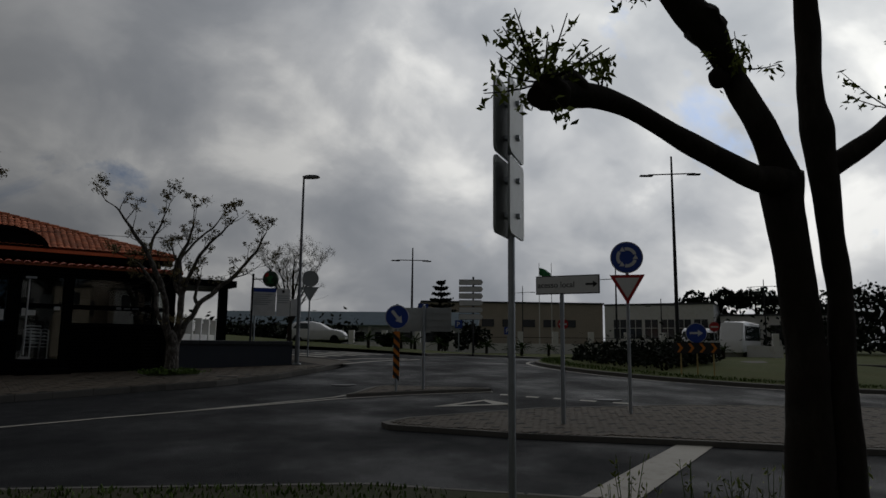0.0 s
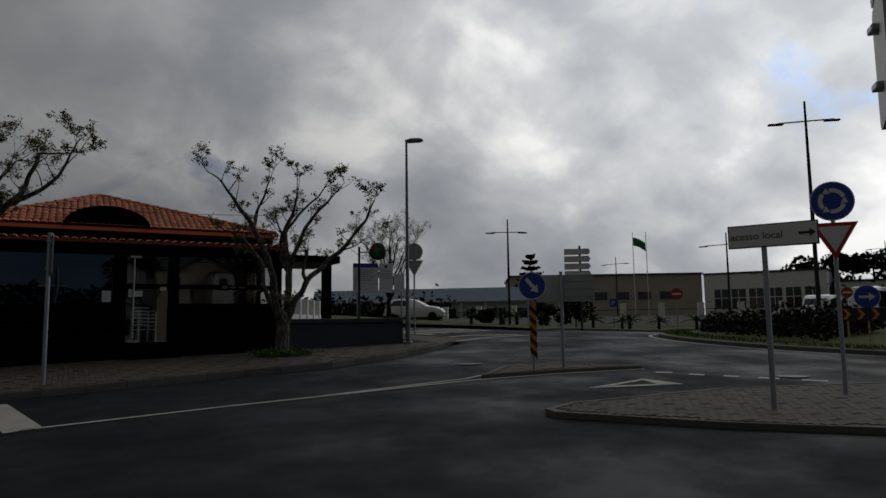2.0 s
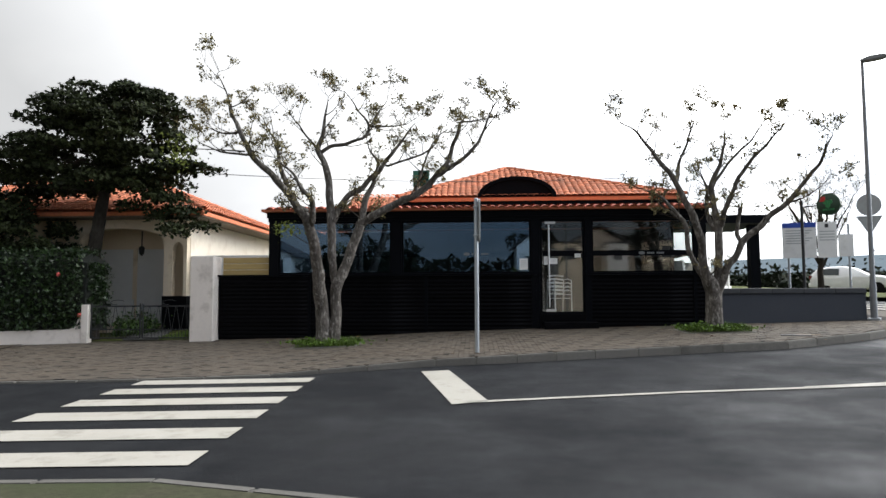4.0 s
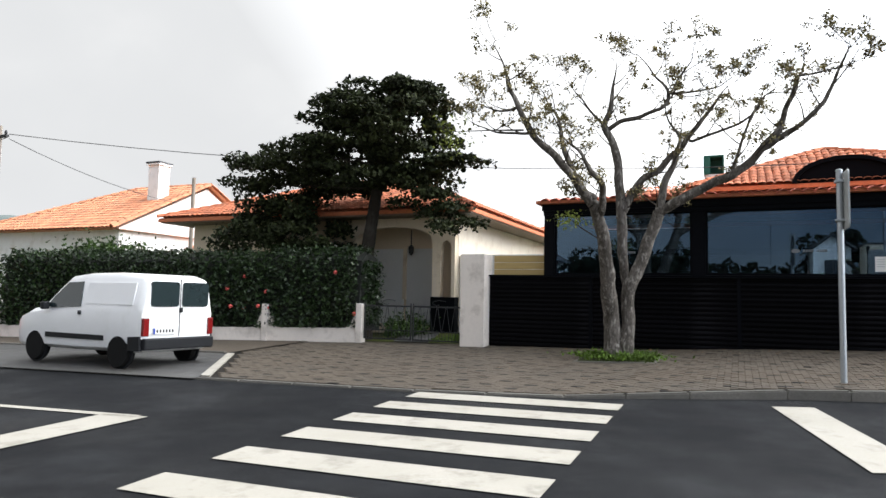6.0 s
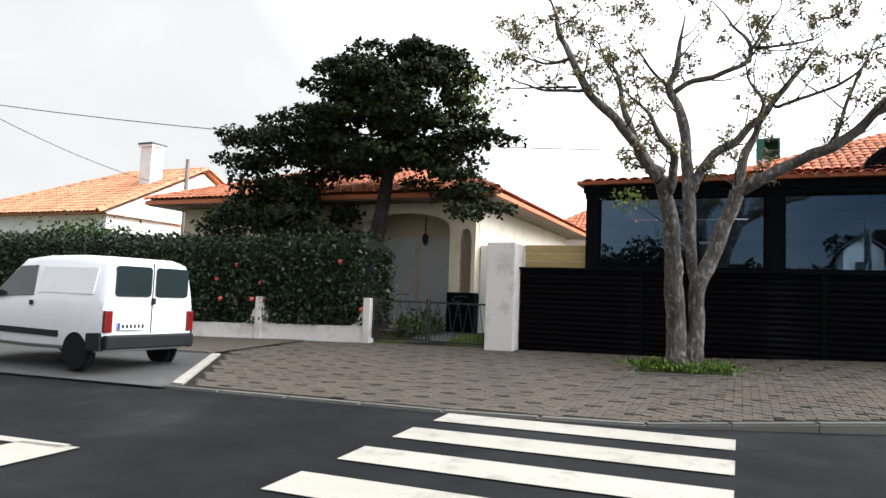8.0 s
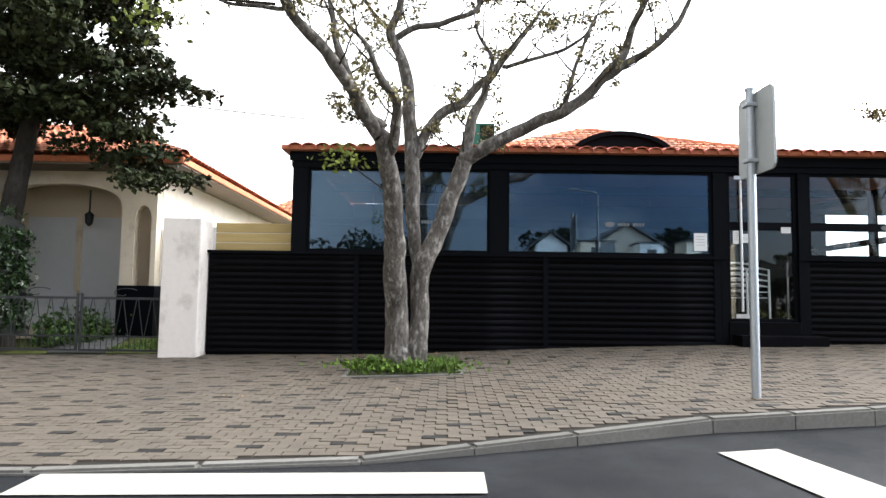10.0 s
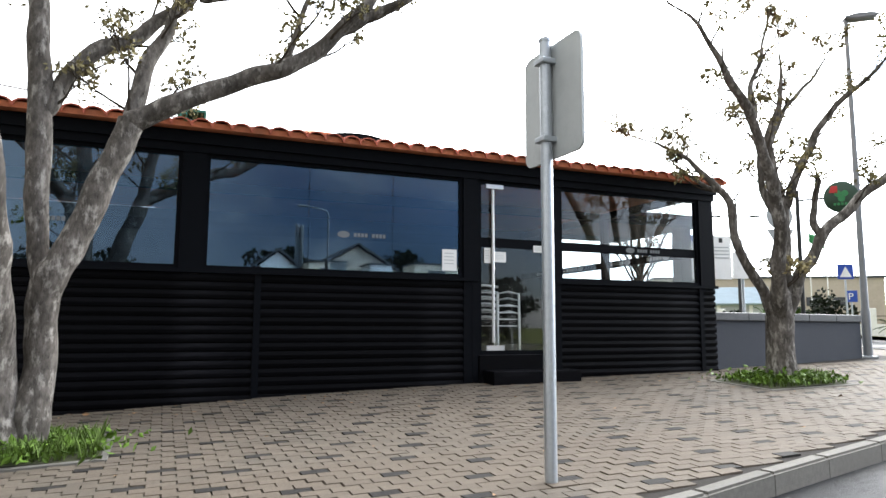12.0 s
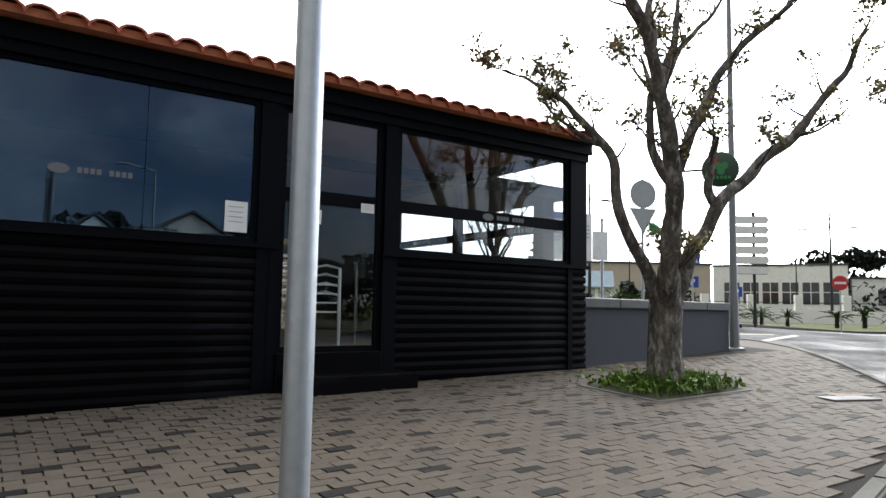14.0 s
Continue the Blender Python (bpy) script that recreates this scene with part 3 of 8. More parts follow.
bmesh.ops.recalc_face_normals(bm, faces=bm.faces[:])
tagged(link("outer_verge", bm, [KERB, GRASS]), "kerbed grass verge round the roundabout", "verge", kind="structure")


# ---- tiled roofs ----
def tile_field(bm, corner, along, upslope, inside, pitch=0.22, course=0.36, fat=0.06):
    """Half-round clay tiles in courses over the part of a slope where inside(u, v) holds."""
    along, upslope = Vector(along), Vector(upslope)
    lu, lv = along.length, upslope.length
    a, s = along.normalized(), upslope.normalized()
    n = a.cross(s)
    if n.z < 0:
        n = -n
    for j in range(int(lv / course) + 1):
        for i in range(int(lu / pitch) + 1):
            u, v = (i + 0.5) * pitch, j * course
            if not inside(u, v + course * 0.5):
                continue
            jit = random.uniform(-0.012, 0.012)
            ringA, ringB = [], []
            for ring, vv, r, lift in ((ringA, v - 0.03, pitch * 0.56, 0.02), (ringB, v + course, pitch * 0.46, -0.005)):
                for k in range(5):
                    th = math.pi * k / 4
                    p = Vector(corner) + a * (u + jit + r * math.cos(th)) + s * vv + n * (lift + fat * math.sin(th))
                    ring.append(bm.verts.new(p))
            for k in range(4):
                bm.faces.new((ringA[k], ringA[k + 1], ringB[k + 1], ringB[k]))


def ridge_tiles(bm, p, q, r=0.12, step=0.4):
    p, q = Vector(p), Vector(q)
    n = max(1, round((q - p).length / step))
    d = (q - p).normalized()
    side = d.cross(Vector((0, 0, 1))).normalized()
    upv = side.cross(d)
    for i in range(n):
        a = p + (q - p) * (i / n) - d * 0.03
        b = p + (q - p) * ((i + 1) / n)
        ra, rb = [], []
        for k in range(6):
            th = math.pi * k / 5
            o = side * math.cos(th) + upv * math.sin(th)
            ra.append(bm.verts.new(a + o * r + upv * 0.01))
            rb.append(bm.verts.new(b + o * r * 0.85))
        for k in range(5):
            bm.faces.new((ra[k], ra[k + 1], rb[k + 1], rb[k]))


def hip_roof(name, parent, x0, y0, x1, y1, z, ridge_a, ridge_b, material, pitch=0.22, course=0.36):
    """A hipped roof on a rectangle of eaves, with its ridge (or point) from ridge_a to ridge_b."""
    c = [Vector((x0, y0, z)), Vector((x1, y0, z)), Vector((x1, y1, z)), Vector((x0, y1, z))]
    A, B = Vector(ridge_a), Vector(ridge_b)
    faces = [(c[0], c[1], B, A), (c[1], c[2], B, B), (c[2], c[3], A, B), (c[3], c[0], A, A)]
    deck = bmesh.new()
    tiles = bmesh.new()
    for p, q, b, a in faces:
        vs = [deck.verts.new(w - Vector((0, 0, 0.04))) for w in ((p, q, b) if (a - b).length < 1e-6 else (p, q, b, a))]
        deck.faces.new(vs)
        al = q - p
        u = al.normalized()
        ta, tb = (a - p).dot(u), (b - p).dot(u)
        foot = p + u * ta
        up_v = (a - foot)
        L = up_v.length
        tile_field(tiles, p, al, up_v, lambda uu, vv, ta=ta, tb=tb, L=L, W=al.length: vv < L and ta * vv / L - 0.05 < uu < W - (W - tb) * vv / L + 0.05, pitch, course)
    low = [deck.verts.new(w - Vector((0, 0, 0.16))) for w in c]
    deck.faces.new(low)
    for i in range(4):
        t = [deck.verts.new(w - Vector((0, 0, 0.04))) for w in (c[i], c[(i + 1) % 4])]
        deck.faces.new((low[i], low[(i + 1) % 4], t[1], t[0]))
    for p, a in ((c[0], A), (c[1], B), (c[2], B), (c[3], A)):
        ridge_tiles(tiles, p, a)
    if (A - B).length > 0.1:
        ridge_tiles(tiles, A, B)
    bmesh.ops.recalc_face_normals(deck, faces=deck.faces[:])
    roof = part(name, deck, [material], parent)
    t = part("roof_tiles", tiles, material, roof, "overlapping half-round clay tiles", smooth=True)
    t["kind"] = "stuff"
    return roof


# ---- the cafe: black-clad glazed front, tiled house behind ----
FY = 23.765
GX0, GX1 = -4.93, 6.71
SILL, HEAD, EAVE = 1.98, 3.43, 3.66
cafe = thing("cafe_building", "black clad glazed cafe with an orange clay tile roof", "building", (0, 0, 0))


def facade(name, bs, material=FRAME_B, label="", bevel=0.0):
    return part(name, boxes(*bs, bevel=bevel), material, cafe, label)


# cladding panels of horizontal slats
SEAMS = [-6.3, -3.82, -0.67, 2.34]
panels = list(zip(SEAMS, SEAMS[1:])) + [(3.55, 6.37), (6.43, 6.72)]
slat_cache = {}
for a, b in panels:
    backing = facade("cladding_panel", [(a, FY + 0.06, 0.05, b, FY + 0.2, SILL - 0.02)], CLAD, "black timber slat panel")
    key = round(b - a, 3)
    if key not in slat_cache:
        w = b - a
        prof = [(-0.012, 0.0), (0.03, 0.0), (0.03, 0.075), (0.012, 0.085), (-0.012, 0.085), (-0.022, 0.04)]
        sb = bmesh.new()
        l = [sb.verts.new((0.012, p[0], p[1])) for p in prof]
        r = [sb.verts.new((w - 0.012, p[0], p[1])) for p in prof]
        sb.faces.new(l)
        sb.faces.new(r[::-1])
        for i in range(len(prof)):
            sb.faces.new((l[i], r[i], r[(i + 1) % len(prof)], l[(i + 1) % len(prof)]))
        bmesh.ops.recalc_face_normals(sb, faces=sb.faces[:])
        me = bpy.data.meshes.new("slat")
        sb.to_mesh(me)
        sb.free()
        me.materials.append(CLAD)
        slat_cache[key] = me
    z = pave_z((a + b) / 2, FY) - 0.1
    z = SILL - 0.06 - 0.105 * int((SILL - 0.06 - z) / 0.105)
    while z < SILL - 0.05:
        s = new("slat", slat_cache[key])
        s.parent = backing
        s.location = (a, FY + 0.03 + random.uniform(-0.003, 0.003), z - 0.05)
        z += 0.105
facade("sill_rail", [(-6.32, FY - 0.035, SILL - 0.02, 2.36, FY + 0.2, SILL + 0.025), (3.53, FY - 0.035, SILL - 0.02, 6.74, FY + 0.2, SILL + 0.025)], FRAME_B, "black timber sill rail")
for x in (-3.82, -0.67, 2.3, 3.58, 6.4):
    facade("batten", [(x - 0.04, FY - 0.005, 0.1, x + 0.04, FY + 0.1, SILL - 0.02)], FRAME_B)
# frame of the glazing
for x0, x1 in ((GX0, -4.68), (-1.6, -1.33), (2.13, 2.35), (3.55, 3.72), (6.41, GX1)):
    facade("post", [(x0, FY, SILL if x1 < 2.2 or x0 > 3.6 else 0.4, x1, FY + 0.16, HEAD + 0.05)], FRAME_B)
facade("header", [(GX0 - 0.02, FY - 0.02, HEAD, GX1 + 0.02, FY + 0.2, EAVE)], FRAME_B, "black timber header beam")
facade("header_trim", [(GX0 - 0.05, FY - 0.06, EAVE - 0.13, GX1 + 0.05, FY - 0.022, EAVE + 0.02)], FRAME_B)


def glazing(name, x0, x1, z0, z1, splits, film_y=0.071, mt=GLASS):
    fr = facade(name, [(x0, FY + 0.03, z0, x1, FY + 0.1, z0 + 0.045), (x0, FY + 0.03, z1 - 0.045, x1, FY + 0.1, z1), (x0, FY + 0.03, z0 + 0.045, x0 + 0.05, FY + 0.1, z1 - 0.045), (x1 - 0.05, FY + 0.03, z0 + 0.045, x1, FY + 0.1, z1 - 0.045)], FRAME_B, "fixed window with a black frame")
    xs = [x0 + 0.05] + [x0 + (x1 - x0) * s for s in splits] + [x1 - 0.05]
    for a, b in zip(xs, xs[1:]):
        p = part("pane", boxes((a + 0.003, FY + 0.06, z0 + 0.045, b - 0.003, FY + 0.068, z1 - 0.045)), mt, fr, "dark reflecting glass pane")
        p.visible_shadow = False
    part("band", boxes((x0 + 0.055, FY + film_y, 2.46, x1 - 0.055, FY + film_y + 0.003, 2.6)), FRAME_B, fr, "black film band along the glass")
    c = x0 + (x1 - x0) * 0.55
    part("band_mark", prism([(c - 0.16 + 0.085 * math.cos(radians(q)), 2.53 + 0.045 * math.sin(radians(q))) for q in range(0, 360, 30)], "y", FY + 0.052, FY + 0.0545), BANDMARK, fr, "small pale emblem")
    part("band_print", boxes(*[(c - 0.02 + 0.05 * k, FY + 0.052, 2.505, c + 0.018 + 0.05 * k, FY + 0.0545, 2.555) for k in range(9) if k != 4]), BANDMARK, fr, "pale lettering bars")["kind"] = "stuff"
    return fr


glazing("window_frame", -4.68, -1.6, SILL + 0.03, HEAD, (0.36, 0.7))
glazing("window_frame", -1.33, 2.13, SILL + 0.03, HEAD, (0.37, 0.7))
glazing("window_frame", 3.72, 6.41, SILL + 0.03, HEAD, (0.42,), 0.055, CLEAR)
# glazed door with steps
door = facade("glass_door", [(2.36, FY + 0.04, 0.93, 2.42, FY + 0.1, HEAD), (3.48, FY + 0.04, 0.93, 3.54, FY + 0.1, HEAD), (2.42, FY + 0.04, HEAD - 0.05, 3.48, FY + 0.1, HEAD), (2.42, FY + 0.04, 0.93, 3.48, FY + 0.1, 0.99)], FRAME_B, "frameless glass cafe door in a black frame")
part("pane", boxes((2.66, FY + 0.065, 0.99, 3.48, FY + 0.075, HEAD - 0.05)), CLEAR, door, "glass door leaf").visible_shadow = False
part("pane", boxes((2.42, FY + 0.065, 0.99, 2.64, FY + 0.075, HEAD - 0.05)), CLEAR, door, "narrow side pane").visible_shadow = False
part("band", boxes((2.43, FY + 0.058, 2.46, 3.47, FY + 0.062, 2.6)), FRAME_B, door, "black film band along the glass")
part("pull_bar", tube([(2.6, FY + 0.02, 1.1, 0.022), (2.6, FY + 0.02, 3.3, 0.022)], 10), ALU, door, "tall steel pull bar", True)
for za, zb in ((3.32, 3.38), (0.99, 1.06)):
    part("door_hinge", boxes((2.5, FY + 0.03, za, 2.78, FY + 0.06, zb)), ALU, door, "brushed steel patch fitting")
facade("door_step", [(2.42, FY - 0.34, 0.3, 3.82, FY + 0.2, 0.72)], CLAD, "black timber step", 0.01)
facade("door_step", [(2.36, FY - 0.02, 0.4, 3.55, FY + 0.25, 0.93)], CLAD, "black timber threshold step", 0.01)
# side wall of glass towards the grey wall, back and floor
facade("side_cladding", [(6.55, FY + 0.2, 0.2, 6.71, 30.1, SILL)], CLAD, "black clad side wall")
facade("side_frame", [(6.58, FY + 0.2, 3.52, 6.70, 30.1, EAVE), (6.58, 26.6, SILL, 6.70, 26.75, 3.52), (6.58, FY + 0.2, 2.52, 6.70, 26.6, 2.64), (6.58, 26.75, 2.52, 6.70, 30.1, 2.64)], FRAME_B)
part("side_pane", boxes((6.63, FY + 0.2, SILL, 6.638, 30.1, 3.52)), CLEAR, cafe, "clear glass side pane").visible_shadow = False
facade("side_cladding", [(-4.93, FY + 0.2, 0.2, -4.78, 30.1, EAVE)], CLAD, "black clad side wall")
facade("room_floor", [(-4.78, FY + 0.2, 0.8, 6.55, 30.1, 0.9)], FLOORIN)
facade("room_back", [(-4.8, 30.1, 0.2, 6.7, 30.28, 3.74)], INTERIOR, "back wall of the glazed room, coloured dark for dimness")
facade("room_beam", [(-4.7, 26.6, 3.5, 6.5, 26.72, 3.66)], FRAME_B, "dark ceiling beam")
for y0 in (24.9, 26.0, 27.6, 28.9):
    for k in range(5):
        facade("side_letter", [(6.565, y0 + 0.085 * k, 2.55, 6.578, y0 + 0.05 + 0.085 * k, 2.61)], S_WHITE)
    part("side_emblem", prism([(y0 - 0.12 + 0.085 * math.cos(radians(q)), 2.58 + 0.05 * math.sin(radians(q))) for q in range(0, 360, 30)], "x", 6.566, 6.579), S_WHITE, cafe, "small pale emblem")
# lean-to roof with a row of tile ends along the eave
lean = part("lean_to_roof", prism([(FY - 0.2, EAVE + 0.03), (30.3, 3.78), (30.3, 3.86), (FY - 0.2, EAVE + 0.1)], "x", GX0 - 0.16, GX1 + 0.14), TILE, cafe, "almost flat clay tile lean-to roof")
tm = bmesh.new()
ra, rb = [], []
for k in range(7):
    th = math.pi * k / 6
    ra.append((0.125 * math.cos(th), -0.24, 0.085 * math.sin(th) + EAVE + 0.05))
    rb.append((0.1 * math.cos(th), 0.2, 0.075 * math.sin(th) + EAVE + 0.13))
va, vb = [tm.verts.new(p) for p in ra], [tm.verts.new(p) for p in rb]
vc, vd = [tm.verts.new((p[0] * 0.86, p[1], p[2] - 0.014)) for p in ra], [tm.verts.new((p[0] * 0.86, p[1], p[2] - 0.014)) for p in rb]
for k in range(6):
    tm.faces.new((va[k], va[k + 1], vb[k + 1], vb[k]))
    tm.faces.new((vc[k + 1], vc[k], vd[k], vd[k + 1]))
    tm.faces.new((va[k + 1], va[k], vc[k], vc[k + 1]))
tile_me = bpy.data.meshes.new("eave_tile")
tm.to_mesh(tile_me)
tm.free()
tile_me.materials.append(TILE_P)
n_t = 51
for i in range(n_t):
    o = new("eave_tile", tile_me)
    o.parent = lean
    o.location = (GX0 - 0.05 + (GX1 - GX0 + 0.1) * (i + 0.5) / n_t, FY, random.uniform(-0.006, 0.006))
    o.rotation_euler = (0, 0, random.uniform(-0.03, 0.03))
tiles = bmesh.new()
tile_field(tiles, (GX0 - 0.1, FY + 0.15, EAVE + 0.13), (GX1 - GX0 + 0.2, 0, 0), (0, 6.3, 0.05), lambda u, v: True, 0.23, 0.4)
part("roof_tiles", tiles, TILE, lean, smooth=True)["kind"] = "stuff"
# the house behind
part("house_wall", boxes((-1.8, 30.31, 0.2, 7.7, 36.9, 4.9)), FRAME_B, cafe, "dark painted house wall")
part("fascia", boxes((-2.05, 29.66, 4.54, 8.0, 29.76, 4.9)), FRAME_B, cafe)
hip_roof("main_roof", cafe, -2.1, 29.62, 8.05, 37.4, 4.93, (1.95, 33.4, 6.62), (1.97, 33.4, 6.62), TILE)
part("soffit", boxes((-2.05, 29.77, 4.8, 8.0, 30.3, 4.88)), FRAME_B, cafe)
rear = part("rear_roof", prism([(31.4, 4.55), (33.4, 5.4), (33.4, 5.5), (31.4, 4.65)], "x", -4.4, -2.36), TILE, cafe, "lower tiled roof behind the cafe")
rear_tiles = bmesh.new()
tile_field(rear_tiles, (-4.4, 31.4, 4.66), (2.0, 0, 0), (0, 2.0, 0.85), lambda u, v: True)
part("rear_tiles", rear_tiles, TILE, rear, smooth=True)["kind"] = "stuff"
part("rear_wall", boxes((-4.3, 31.7, 0.2, -2.4, 36.0, 4.6)), WHITE, cafe, "white rear wall")
DX, DZ, DR, DH = 2.15, 4.9, 1.32, 0.68       # the arched dormer: middle, foot, half width, rise
dm = prism([(DX - DR, DZ - 0.06)] + [(DX + DR * math.cos(radians(a)), DZ + DH * math.sin(radians(a))) for a in range(180, -1, -10)] + [(DX + DR, DZ - 0.06)], "y", 29.64, 31.9)
dormer = part("arched_dormer", dm, FRAME_B, cafe, "dark arched dormer over the eave")
arc = bmesh.new()
prism([(DX + (DR + 0.07) * math.cos(radians(a)), DZ + (DH + 0.06) * math.sin(radians(a))) for a in range(180, -1, -10)] + [(DX + (DR - 0.06) * math.cos(radians(a)), DZ + (DH - 0.05) * math.sin(radians(a))) for a in range(0, 181, 10)], "y", 29.54, 31.9, arc)
part("arch_trim", arc, FRAME_B, dormer)
# carport beside it
part("carport_roof", boxes((6.9, 27.3, 3.66, 9.9, 30.5, 3.92)), FRAME_B, cafe, "flat dark carport roof")
part("carport_post", boxes((9.3, 27.4, 0.7, 9.6, 27.7, 3.62)), FRAME_B, cafe)
chim = thing("chimney", "pale chimney with a green screened top on the cafe roof", "chimney", (-1.35, 31.0, 5.0))
part("stack", boxes((-0.25, -0.25, -0.5, 0.25, 0.25, 0.5), bevel=0.01), WHITE, chim)
part("green_cage", boxes((-0.3, -0.3, 0.5, -0.26, 0.3, 1.05), (0.26, -0.3, 0.5, 0.3, 0.3, 1.05), (-0.26, 0.26, 0.5, 0.26, 0.3, 1.05), (-0.3, -0.3, 1.05, 0.3, 0.3, 1.1), (-0.26, -0.3, 0.5, -0.1, -0.26, 1.05)), mat("green_metal", (0.02, 0.12, 0.09), 0.5, 0.3), chim, "dark green metal cage")
# timber screen and pillar
for k in range(3):
    o = part("timber_board", boxes((-6.26, FY + 0.22, SILL + 0.005 + 0.17 * k, -4.95, FY + 0.26, SILL + 0.165 + 0.17 * k), bevel=0.006), WOODP, cafe, "yellowish timber board")
pillar = tagged(link("gate_pillar", boxes((-6.93, FY - 0.35, 0.1, -6.31, FY + 0.25, 2.5), bevel=0.02), PINKISH), "pale rendered square gate pillar", "pillar")

# grey boundary wall beyond the cafe
wall = thing("boundary_wall", "grey rendered boundary wall with a dark coping", "wall", (6.72, 23.86, 0), 8.0)
part("wall_body", boxes((0.0, 0.0, 0.3, 4.45, 0.2, 1.44)), GREYWALL, wall)
for k in range(5):
    part("coping", boxes((0.89 * k, -0.04, 1.44, 0.89 * k + 0.885, 0.24, 1.58), bevel=0.012), COPING, wall)
wall2 = thing("boundary_wall", "grey rendered boundary wall along the side street", "wall", (11.1, 24.7, 0), 83.0)
part("wall_body", boxes((0.0, 0.0, 0.3, 9.0, 0.2, 1.5)), GREYWALL, wall2)


# ---- foliage and trees ----
def leaf_mesh(name, centres, size, material, parent=None, flat=0.0, aspect=0.55):
    """Many small bent leaves, one at each centre; flat: how far they lie level."""
    rng = np.random.default_rng(len(centres) + int(size * 1000))
    c = np.asarray(centres, float)
    n = len(c)
    d = rng.normal(size=(n, 3))
    d[:, 2] *= 1 - flat
    d /= np.linalg.norm(d, axis=1, keepdims=True) + 1e-9
    e = rng.normal(size=(n, 3))
    e[:, 2] *= 1 - flat
    e -= d * np.sum(d * e, 1, keepdims=True)
    e /= np.linalg.norm(e, axis=1, keepdims=True) + 1e-9
    s = size * rng.uniform(0.6, 1.35, (n, 1))
    nrm = np.cross(d, e)
    v = np.stack([c - d * s, c + e * s * aspect + nrm * s * 0.18, c + d * s, c - e * s * aspect + nrm * s * 0.18], 1).reshape(-1, 3)
    f = np.arange(4 * n).reshape(-1, 4)
    me = bpy.data.meshes.new(name)
    me.from_pydata(v.tolist(), [], f.tolist())
    me.materials.append(material)
    ob = new(name, me)
    ob.parent = parent
    ob["kind"] = "stuff"
    return ob


def blades(name, spots, h, label, material=GRASSB, width=0.012):
    bm = bmesh.new()
    for x, y, z in spots:
        a, l = rng.uniform(0, 6.28), h * rng.uniform(0.5, 1.2)
        ox, oy = math.cos(a) * l * 0.45, math.sin(a) * l * 0.45
        sx, sy = -math.sin(a) * width, math.cos(a) * width
        v = [bm.verts.new(p) for p in ((x - sx, y - sy, z), (x + sx, y + sy, z), (x + ox * 0.4 + sx * 0.7, y + oy * 0.4 + sy * 0.7, z + l * 0.6), (x + ox * 0.4 - sx * 0.7, y + oy * 0.4 - sy * 0.7, z + l * 0.6), (x + ox, y + oy, z + l))]
        bm.faces.new((v[0], v[1], v[2], v[3]))
        bm.faces.new((v[3], v[2], v[4]))
    return tagged(link(name, bm, material), label, "grass", kind="stuff")


def smooth_path(pts, n=6, wob=0.03, seed=0):
    """A wandering curve through rows of (x, y, z, radius)."""
    P = [np.array(p, float) for p in pts]
    out = []
    for i in range(len(P) - 1):
        p0, p1, p2, p3 = P[max(i - 1, 0)], P[i], P[i + 1], P[min(i + 2, len(P) - 1)]
        for k in range(n):
            t = k / n
            q = 0.5 * (2 * p1 + (p2 - p0) * t + (2 * p0 - 5 * p1 + 4 * p2 - p3) * t * t + (3 * p1 - p0 - 3 * p2 + p3) * t ** 3)
            w = noise.noise_vector(Vector(q[:3]) * 2.3 + Vector((seed, 0, 0))) * wob
            q[:3] += np.array(w) * (0 if i == 0 and k == 0 else 1)
            q[3] = max(0.004, q[3] * (1 + 0.12 * noise.noise(Vector(q[:3]) * 5)))
            out.append(tuple(float(c) for c in q))
    out.append(tuple(float(c) for c in P[-1]))
    return out


def umbel(twigs, dots, p, d, size, rng):
    """A lacy seed head: fine rays that end in a few small leaves."""
    for _ in range(rng.randrange(5, 9)):
        e = (d * 0.8 + Vector((rng.gauss(0, 0.75), rng.gauss(0, 0.75), rng.gauss(0.1, 0.6)))).normalized()
        q = p + e * size * rng.uniform(0.5, 1.15)
        tube([(*p, 0.004), (*((p + q) / 2 + Vector((0, 0, 0.012))), 0.003), (*q, 0.002)], 3, twigs, False)
        for _ in range(rng.randrange(3, 7)):
            dots.append(tuple(q + Vector((rng.gauss(0, 1), rng.gauss(0, 1), rng.gauss(0, 0.8))) * size * 0.22))


